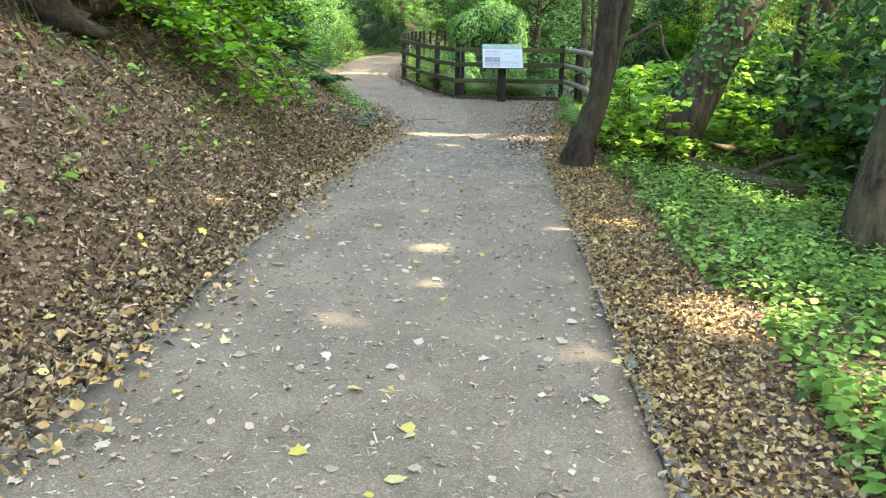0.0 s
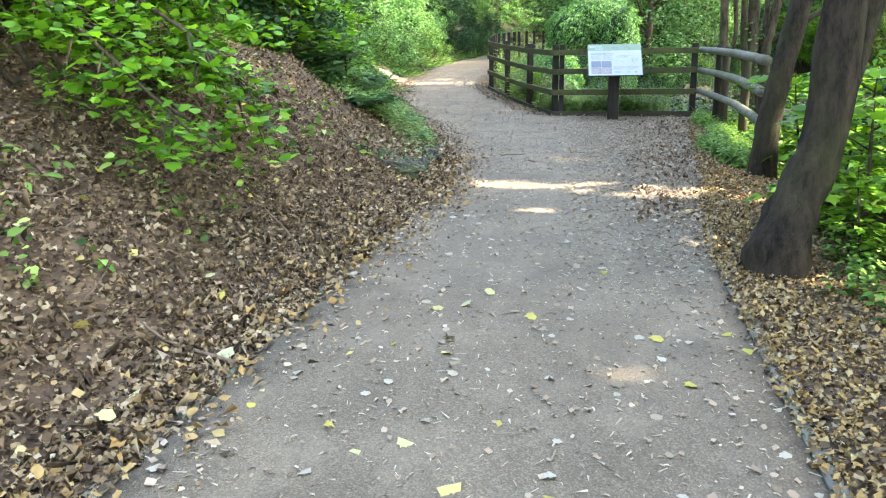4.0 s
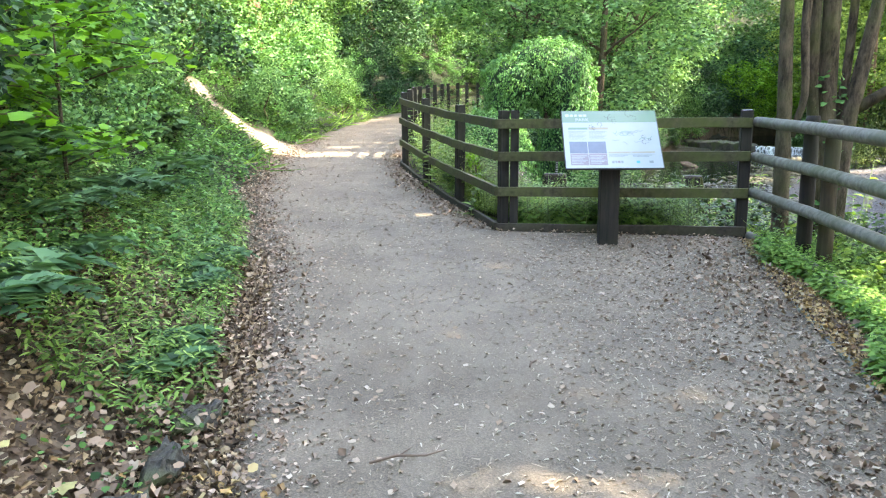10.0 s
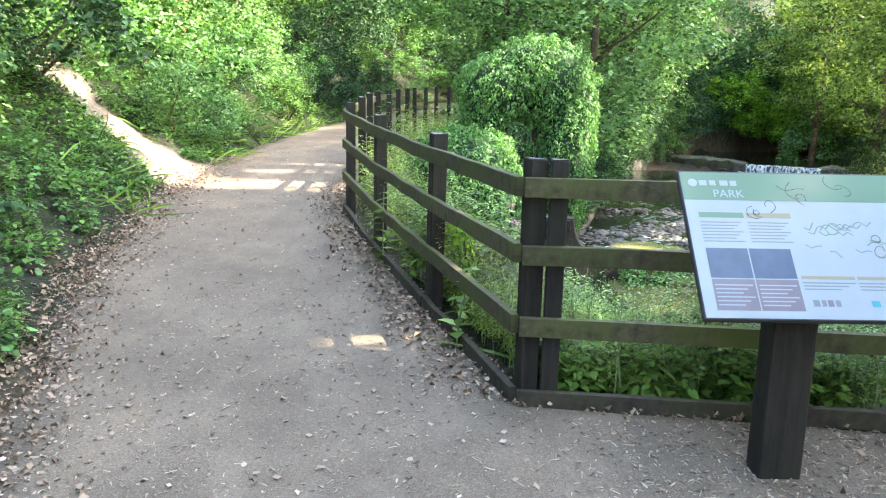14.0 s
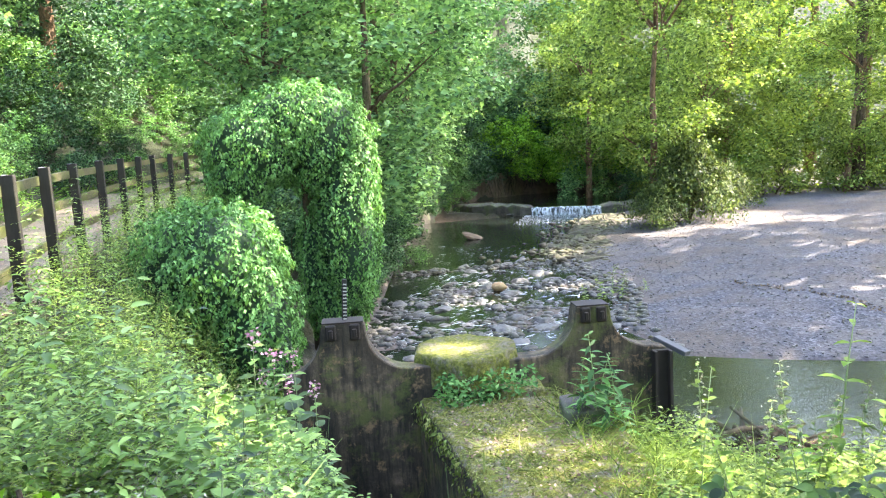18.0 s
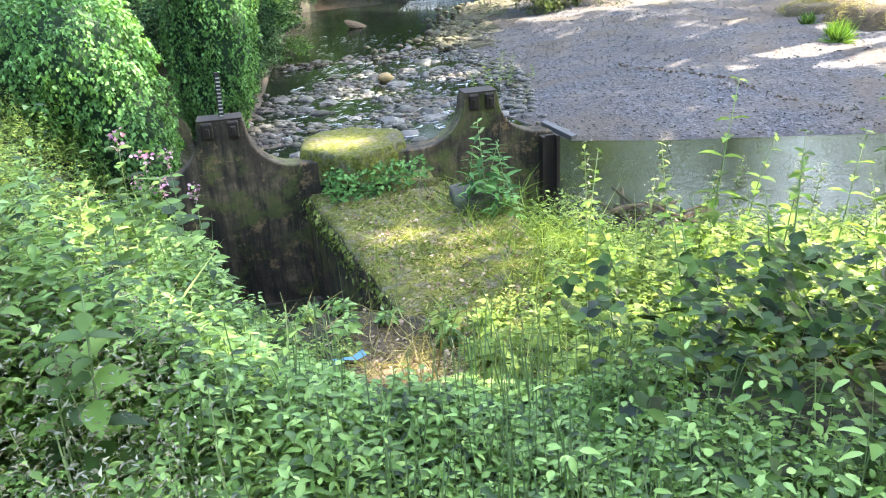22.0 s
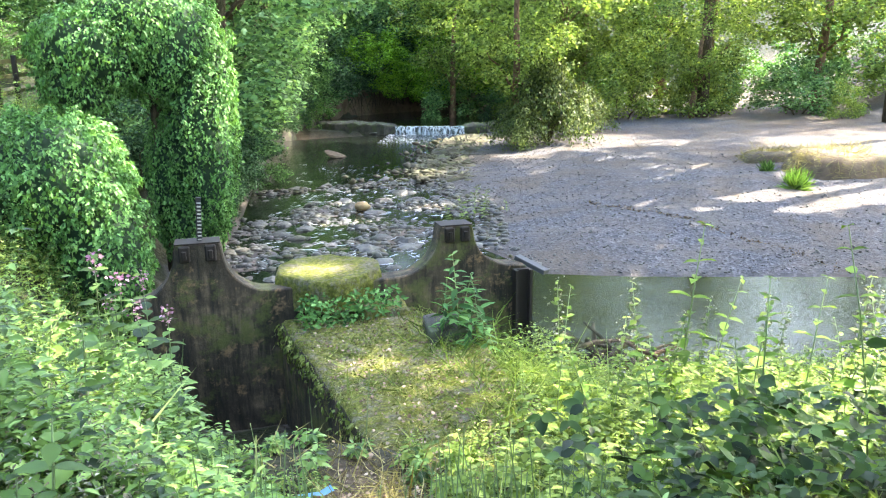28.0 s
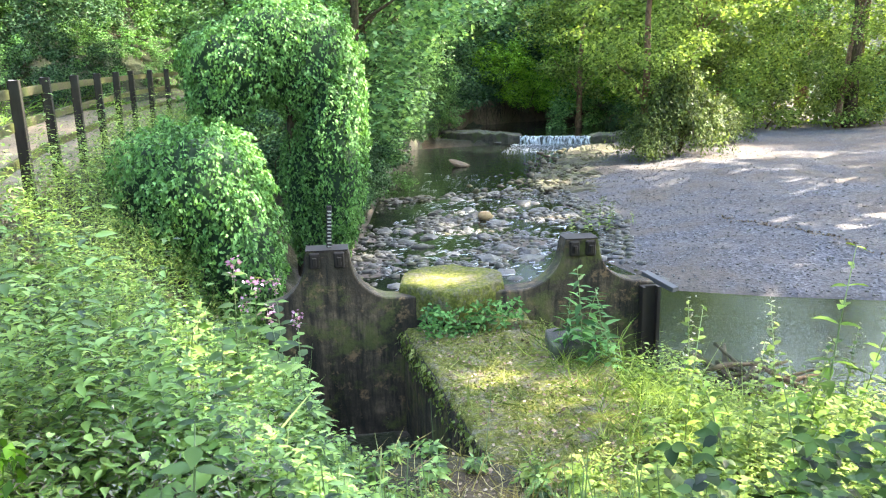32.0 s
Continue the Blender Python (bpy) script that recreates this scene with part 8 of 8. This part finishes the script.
def slab_bm(seed, sx, sy, sz):
    """A broken block of layered stone: flat bedding, sharp uneven edges, chipped corners."""
    rnd = random.Random(seed)
    bm = bmesh.new()
    bmesh.ops.create_cube(bm, size=1.0)
    bmesh.ops.subdivide_edges(bm, edges=bm.edges[:], cuts=7, use_grid_fill=True)
    for _ in range(5):
        d = Vector((rnd.uniform(-1, 1), rnd.uniform(-1, 1), rnd.uniform(-0.2, 0.6))).normalized()
        bmesh.ops.bisect_plane(bm, geom=bm.verts[:] + bm.edges[:] + bm.faces[:], plane_co=d * rnd.uniform(0.38, 0.5), plane_no=d, clear_outer=True)
        bmesh.ops.holes_fill(bm, edges=[e for e in bm.edges if e.is_boundary])
    bmesh.ops.triangulate(bm, faces=[f for f in bm.faces if len(f.verts) > 4])
    bmesh.ops.triangulate(bm, faces=bm.faces[:])
    for far in (0.16, 0.1):
        bmesh.ops.subdivide_edges(bm, edges=[e for e in bm.edges if e.calc_length() > far], cuts=1)
        bmesh.ops.triangulate(bm, faces=bm.faces[:])
    for v in bm.verts:
        c = v.co.copy()
        step = 0.13 * (round(c.z * 4.5 + 0.6 * noise.noise(c * 2)) % 2) + 0.08 * noise.noise(c * 7 + Vector((0, seed, 0)))
        v.co.x += step + 0.13 * noise.noise(c * 2.2 + Vector((seed, 0, 0)))
        v.co.y -= step + 0.13 * noise.noise(c * 2.4 + Vector((0, 0, seed)))
        v.co.z += 0.16 * noise.noise(c * 3.1 + Vector((seed, seed, 0))) + 0.07 * noise.noise(c * 9)
    bm.transform(Matrix.Diagonal((sx, sy, sz, 1)))
    bmesh.ops.recalc_face_normals(bm, faces=bm.faces)
    return bm


def bank_rocks():
    for i, (x, y, sx, sy, sz, up, rx, ry, rz) in enumerate(((-1.1, 11.5, 0.36, 0.22, 0.24, 0.0, 2, 2, 15), (-0.98, 11.75, 0.16, 0.2, 0.26, 0.01, 4, 6, -8), (-1.3, 11.72, 0.24, 0.2, 0.16, 0.0, -6, 14, 40), (-1.0, 12.0, 0.13, 0.2, 0.2, 0.0, 0, 8, 12), (-0.98, 12.5, 0.13, 0.3, 0.22, 0.02, 0, 4, -4),
                                                            (-1.0, 12.95, 0.11, 0.26, 0.2, 0.01, 3, 4, -10), (-1.06, 13.4, 0.11, 0.24, 0.16, 0.01, 0, 6, -14), (-1.5, 11.4, 0.2, 0.2, 0.1, 0.0, 5, 16, 60), (-1.2, 12.15, 0.16, 0.16, 0.1, 0.0, 5, 16, 30), (-2.95, 11.2, 0.34, 0.3, 0.24, 0.03, 10, 16, 15))):
        ob = tagged(obj("bank_rock", slab_bm(60 + i, sx, sy, sz), LEDGE), "grey-green angular ledge of mossy stone at the bank's foot", "rock", "bank rocks")
        ob.matrix_basis = pose(x, y, land_z(x, y) + up, rx, ry, rz)


bank_rocks()


def ledge_growth():
    rng = cut_through(72)
    n = 520
    p = np.stack([rng.normal(-1.12, 0.16, n), rng.uniform(11.3, 13.5, n)], 1)
    p = np.concatenate([p, (land(p[:, 0], p[:, 1])[0] + rng.uniform(0.08, 0.17, n))[:, None]], 1)
    v, f = leaves(rng, p[:300], rng.uniform(0.014, 0.038, 300), None, 0.4, "lobed")
    tagged(arrays("ledge_ivy", v, f, L_UNDER), "small ivy leaves over the stone ledge", "ivy", kind="stuff")
    v, f = leaves(rng, p[300:] - [0, 0, 0.02], rng.uniform(0.025, 0.06, 220), None, 0.4, "crisp", curl=1.4)
    tagged(arrays("leaf_litter", v, f, LITTER_PALE), "dry leaves caught on the stone ledge", "leaves", kind="stuff")


ledge_growth()


def weed_template(seed, h, pairs, size, material, label, flower=None, name="weed", shape="fold", arch=0.12):
    """A tall single-stalked plant with paired leaves, and flowers or seed heads at its top."""
    rng, rnd = cut_through(seed), random.Random(seed)
    root = tagged(empty(name), label, "plant", "tall weeds")
    top = Vector((rnd.uniform(-1, 1) * arch, rnd.uniform(-1, 1) * arch, h))
    pts = [Vector((0, 0, -0.1)), Vector((top.x * 0.2, top.y * 0.2, h * 0.4)), Vector((top.x * 0.6, top.y * 0.6, h * 0.75)), top]
    part("stalk", tube(bmesh.new(), pts, [0.006, 0.005, 0.004, 0.002], 5), STALK, root, "", True)
    P, yaw, S = [], [], []
    for k in range(pairs):
        f = 0.25 + 0.75 * k / (pairs - 1)
        a = k * 1.57 + rnd.uniform(-0.3, 0.3)
        for s in (0, math.pi):
            P.append((top.x * f * f, top.y * f * f, h * f)), yaw.append(a + s), S.append(size * (1.15 - 0.75 * f ** 3) * rnd.uniform(0.85, 1.15))
    v, f = leaves(rng, np.array(P), np.array(S), None, 0.25, shape, yaw=np.array(yaw))
    arrays("leaves", v, f, material, root)
    if flower:
        n, mat, sz, span = flower
        z = rng.uniform(1 - span, 1.03, n)
        P = np.stack([top.x * z + rng.normal(0, 0.03, n), top.y * z + rng.normal(0, 0.03, n), h * z], 1)
        v, f = leaves(rng, P, rng.uniform(0.6, 1.2, n) * sz, None, 0.9, "4")
        tagged(arrays("flower_head", v, f, mat, root), kind="stuff")
    return root


def weeds():
    rnd = random.Random(64)
    a = weed_template(601, 1.15, 9, 0.17, L_NETTLE, "balsam plant with pink flowers on the river slope", (26, PINK, 0.04, 0.14), "balsam")
    place(a, [(0.62, 23.9, 0.85, -1.1), (0.72, 23.3, 0.75, -1.1), (0.45, 23.2, 0.85), (0.6, 22.5, 0.75), (0.4, 24.2, 0.95), (0.3, 22.4, 0.8)], rnd)
    b = weed_template(602, 1.25, 11, 0.14, L_LEAFY, "tall arching weed with pointed light green leaves below the fence", None, "broadleaf_weed", "ovate", 0.4)
    b2 = weed_template(612, 1.05, 13, 0.105, L_LEAFY, "leafy light green weed leaning among the brambles", None, "broadleaf_weed", "ovate", 0.3)
    place(b, [(3.0, 20.1, 0.95), (3.35, 20.5, 1.05), (2.75, 20.4, 0.75), (3.7, 20.0, 1.1), (3.4, 19.5, 0.9), (4.1, 20.8, 1.0), (4.2, 19.8, 1.1), (3.0, 19.3, 0.7), (4.6, 20.4, 1.1), (2.4, 20.0, 0.5), (3.9, 21.4, 0.9), (3.6, 21.3, 1.15)], rnd)
    place(b2, [(rnd.uniform(2.5, 5.4), rnd.uniform(19.7, 21.8), rnd.uniform(0.55, 1.05)) for _ in range(34)], rnd)
    f = weed_template(613, 0.75, 10, 0.15, L_HERB, "pale-topped leafy plant on the stony edge of the bar", (40, PALE_SEED, 0.05, 0.35), "waterside_plant", "ovate", 0.2)
    place(f, [(7.9, 32.9, 1.1), (7.6, 32.7, 0.9), (8.2, 33.0, 0.8), (8.0, 32.6, 0.7), (7.4, 33.1, 0.6), (8.7, 32.8, 0.5)], rnd)
    c = weed_template(603, 1.1, 16, 0.085, L_WEED, "nettle with pale hanging seed tassels at the waterside", (60, PALE_SEED, 0.028, 0.5), "seeding_nettle")
    place(c, [(3.35, 22.3, 1.0), (3.9, 22.0, 1.05), (3.6, 21.4, 0.9), (4.6, 22.2, 1.0), (4.2, 21.2, 0.9), (3.1, 21.3, 0.8), (5.2, 22.0, 1.0), (2.85, 21.9, 0.6), (5.0, 21.2, 1.1), (5.7, 21.6, 1.0)], rnd)
    d = weed_template(604, 0.8, 14, 0.2, L_IVY, "dark blue-green willowherb growing against the sluice wall", None, "willowherb", "lance")
    place(d, [(3.12, 23.5, 0.95, -0.98), (3.2, 23.7, 0.85, -1.0), (3.25, 23.2, 0.7, -1.1), (3.02, 23.62, 0.7, -0.98), (3.28, 23.45, 0.9, -1.05), (3.1, 23.3, 0.6, -1.0)], rnd)
    e = weed_template(605, 0.8, 12, 0.12, L_NETTLE, "leafy nettle stalk rising from the slope", None, "tall_nettle")
    spots = []
    while len(spots) < 46:
        x, y = rnd.uniform(-1.0, 1.5), rnd.uniform(18.6, 25.5)
        if (x > 0.5 and y > 18.9) or x < -0.15 - (y - 18.2) * 0.3:
            continue
        spots.append((x, y, rnd.uniform(0.6, 1.05)))
    place(e, spots, rnd)


weeds()


def drift_pile():
    """Driftwood caught at the end of the sluice wall."""
    rnd = random.Random(65)
    for i in range(60):
        x, y = rnd.uniform(4.1, 5.6), rnd.uniform(23.2, 24.5)
        a, t = rnd.uniform(0, 6.3), rnd.uniform(-0.35, 0.35)
        L = rnd.uniform(0.4, 1.5)
        d = Vector((math.cos(a) * math.cos(t), math.sin(a) * math.cos(t), math.sin(t))) * L / 2
        c = Vector((x, y, -1.95 + rnd.uniform(0.0, 0.35)))
        r = rnd.uniform(0.012, 0.04)
        bm = tube(bmesh.new(), [c - d, c - d * 0.3 + Vector((0, 0, rnd.uniform(-0.05, 0.05))), c + d * 0.4, c + d], [r, r, r * 0.8, r * 0.4], 6, 0.3, rnd)
        tagged(obj("drift_branch", bm, BARK if i % 3 else BARK_WARM, smooth=True), "grey driftwood branch caught beside the sluice wall", "branch", "driftwood")


drift_pile()


def litter_scraps():
    bm = bmesh.new()
    vs = [bm.verts.new((0.06 * i - 0.06, 0.035 * j, 0.012 * math.sin(i * 2.1 + j))) for j in range(2) for i in range(4)]
    for i in range(3):
        bm.faces.new((vs[i], vs[i + 1], vs[i + 5], vs[i + 4]))
    bmesh.ops.solidify(bm, geom=bm.faces[:], thickness=0.004)
    ob = tagged(obj("plastic_scrap", bm, BLUE_SCRAP), "crumpled blue plastic scrap among the weeds", "litter")
    ob.matrix_basis = pose(1.12, 20.8, land_z(1.12, 20.8) + 0.1, 10, 8, 20)


litter_scraps()


def tussocks():
    rng = cut_through(70)
    for x, y, s in ((14.7, 30.2, 0.75), (15.3, 30.9, 0.45), (16.0, 32.3, 0.5)):
        n = 220
        a, r = rng.uniform(0, 6.3, n), rng.uniform(0, 0.16, n) * s
        P = np.stack([np.cos(a) * r, np.sin(a) * r, np.zeros(n)], 1)
        up = np.stack([-np.cos(a), -np.sin(a), np.full(n, 0.35)], 1)
        v, f = leaves(rng, P, rng.uniform(0.4, 0.75, n) * s, up, 0.25, "blade", yaw=a)
        ob = arrays("grass_tussock", v, f, L_GRASS)
        ob.matrix_basis = pose(x, y, land_z(x, y) - 0.02)
        tagged(ob, "bright tussock of long grass on the gravel bar", "grass", "grass tussocks")


tussocks()


def drift_line():
    """Dark scraps in a line across the gravel, added to stand in for an eroded step's dark edge."""
    rng = cut_through(71)
    n = 420
    y = 25.6 + 6.4 * rng.uniform(0, 1, n) ** 0.8
    x = 10.4 + 0.16 * (32.0 - y) + 0.12 * wobble(y * 0.3, y, 2.5, 3) + rng.normal(0, 0.06, n)
    p = np.stack([x, y, land(x, y)[0] + rng.uniform(0.004, 0.03, n)], 1)
    v, f = leaves(rng, p, rng.uniform(0.02, 0.08, n), None, 0.3, "strip", curl=0.8)
    tagged(arrays("drift_line", v, f, LITTER), "dark line of scraps standing in for an eroded step in the gravel", "litter", kind="stuff")


drift_line()


def dead_twigs():
    rnd = random.Random(66)
    for x, y, L, turn in ((-0.15, 13.15, 0.3, 20), (0.05, 12.7, 0.16, 130), (0.35, 14.2, 0.12, 70), (-1.6, 6.5, 0.6, 80), (-2.2, 5.4, 0.8, 100), (-1.7, 10.2, 0.5, 30), (-2.6, 8.2, 0.9, 60)):
        on = x > -0.6
        z = float(path_z(y)) + 0.035 if on else land_z(x, y) + 0.05
        pts = [(-L / 2, 0, 0), (-L * 0.15, L * 0.06, 0.006), (L * 0.2, -L * 0.03, 0.004), (L / 2, L * 0.08, 0)]
        bm = tube(bmesh.new(), pts, [0.006, 0.005, 0.004, 0.002], 5, 0.2, rnd)
        tube(bm, [(-L * 0.1, L * 0.06, 0.005), (L * 0.1, L * 0.22, 0.01)], [0.004, 0.001], 4)
        ob = tagged(obj("twig", bm, TWIG, smooth=True), "thin dead twig lying on the ground", "twig", "twigs")
        ob.matrix_basis = pose(x, y, z, 0, 0, turn)


dead_twigs()


def earth_hollow():
    """The dark, root-hung scar in the bank under the saplings."""
    rnd = random.Random(67)
    root = tagged(empty("earth_scar", pose(-3.5, 9.0, land_z(-3.5, 9.0))), "dark undercut scar of bare earth with hanging roots", "earth", kind="structure")
    for x, y, s, h in ((-3.35, 8.2, 0.9, 0.5), (-3.6, 9.1, 1.1, 0.65), (-3.3, 10.0, 0.8, 0.45), (-4.2, 8.4, 1.3, 0.8), (-4.1, 9.9, 1.2, 0.8)):
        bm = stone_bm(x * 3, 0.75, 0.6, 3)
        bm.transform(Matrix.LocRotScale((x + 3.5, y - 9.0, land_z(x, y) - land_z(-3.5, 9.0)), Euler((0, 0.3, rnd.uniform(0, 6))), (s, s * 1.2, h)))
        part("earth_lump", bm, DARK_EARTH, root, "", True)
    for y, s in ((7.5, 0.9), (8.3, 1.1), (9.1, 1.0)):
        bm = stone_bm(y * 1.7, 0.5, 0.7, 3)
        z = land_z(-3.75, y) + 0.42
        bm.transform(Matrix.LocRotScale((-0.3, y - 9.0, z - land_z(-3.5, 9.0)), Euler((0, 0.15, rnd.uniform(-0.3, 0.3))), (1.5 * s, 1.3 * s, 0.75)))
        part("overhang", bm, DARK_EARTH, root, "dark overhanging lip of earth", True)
    for i in range(26):
        x, y = rnd.uniform(-3.4, -3.05), rnd.uniform(7.0, 9.6)
        z = land_z(-3.5, y) - land_z(-3.5, 9.0) + 0.2
        d = rnd.uniform(0.2, 0.5)
        pts = [(x + 3.4, y - 9, z + 0.12), (x + 3.55, y - 9 + rnd.uniform(-0.05, 0.05), z), (x + 3.6 + rnd.uniform(-0.05, 0.1), y - 9 + rnd.uniform(-0.1, 0.1), z - d)]
        part("root", tube(bmesh.new(), pts, [0.012, 0.009, 0.003], 5), BARK, root, "", True)
    for i in range(16):
        x, y = rnd.uniform(-3.7, -2.6), rnd.uniform(7.2, 10.3)
        pts, z0 = [], land_z(-3.5, 9.0)
        a = rnd.uniform(-0.6, 0.9)
        for k in range(6):
            px, py = x + 0.16 * k * math.cos(a) + rnd.uniform(-0.04, 0.04), y - 0.16 * k * math.sin(a) + rnd.uniform(-0.04, 0.04)
            pts.append((px + 3.5, py - 9.0, land_z(px, py) - z0 + rnd.uniform(0.0, 0.07) + (0.12 if k == 0 else 0)))
        r = rnd.uniform(0.008, 0.022)
        part("root", tube(bmesh.new(), pts, [r, r, r * 0.9, r * 0.8, r * 0.6, r * 0.3], 6, 0.25, rnd), BARK, root, "", True)


earth_hollow()


def slope_sticks():
    rnd = random.Random(68)
    for i in range(34):
        x, y = rnd.uniform(-3.2, -1.05), rnd.uniform(0.5, 12.3)
        L, turn = rnd.uniform(0.2, 0.75), rnd.uniform(0, 180)
        d = Vector((math.cos(math.radians(turn)), math.sin(math.radians(turn)), 0)) * L / 2
        pts = []
        for k in (-1, -0.3, 0.35, 1):
            q = Vector((x, y, 0)) + d * k + Vector((rnd.uniform(-0.03, 0.03), rnd.uniform(-0.03, 0.03), 0))
            pts.append(Vector((q.x - x, q.y - y, land_z(q.x, q.y) - land_z(x, y) + 0.03)))
        r = rnd.uniform(0.003, 0.009)
        ob = tagged(obj("dead_stick", tube(bmesh.new(), pts, [r, r, r * 0.8, r * 0.4], 5, 0.2, rnd), TWIG, smooth=True), "thin dead stick lying in the leaf litter", "twig", "sticks on the bank")
        ob.matrix_basis = pose(x, y, land_z(x, y))


slope_sticks()


def climbing_vine():
    """A bright green climber twisted up a thin dead stem among the nettles."""
    rng, rnd = cut_through(83), random.Random(83)
    x, y = -0.09, 19.42
    z = land_z(x, y)
    root = tagged(empty("climbing_vine", pose(x, y, z)), "bright green climber wound up a thin dead stem", "climber")
    line = [(0.0, 0.0, -0.1), (-0.01, 0.0, 0.25), (-0.04, 0.02, 0.5), (-0.08, 0.04, 0.72)]
    part("stem", tube(bmesh.new(), line, [0.012, 0.011, 0.009, 0.006], 8, 0.1, rnd), BARK, root, "", True)
    n = 420
    f = rng.uniform(0, 1, n) ** 0.9
    c = np.stack([np.interp(f, [0, 0.4, 0.7, 1], [p[k] for p in line]) for k in range(3)], 1)
    a = rng.uniform(0, 6.28, n)
    r = rng.uniform(0.015, 0.055, n) * (1.0 + 0.5 * f)
    pos = c + np.stack([np.cos(a) * r, np.sin(a) * r, np.zeros(n)], 1)
    up = np.stack([np.cos(a), np.sin(a), np.full(n, 0.3)], 1)
    v, fc = leaves(rng, pos, rng.uniform(0.025, 0.06, n), up, 0.5, "4", yaw="hang")
    arrays("foliage", v, fc, L_BRIGHT, root)


climbing_vine()
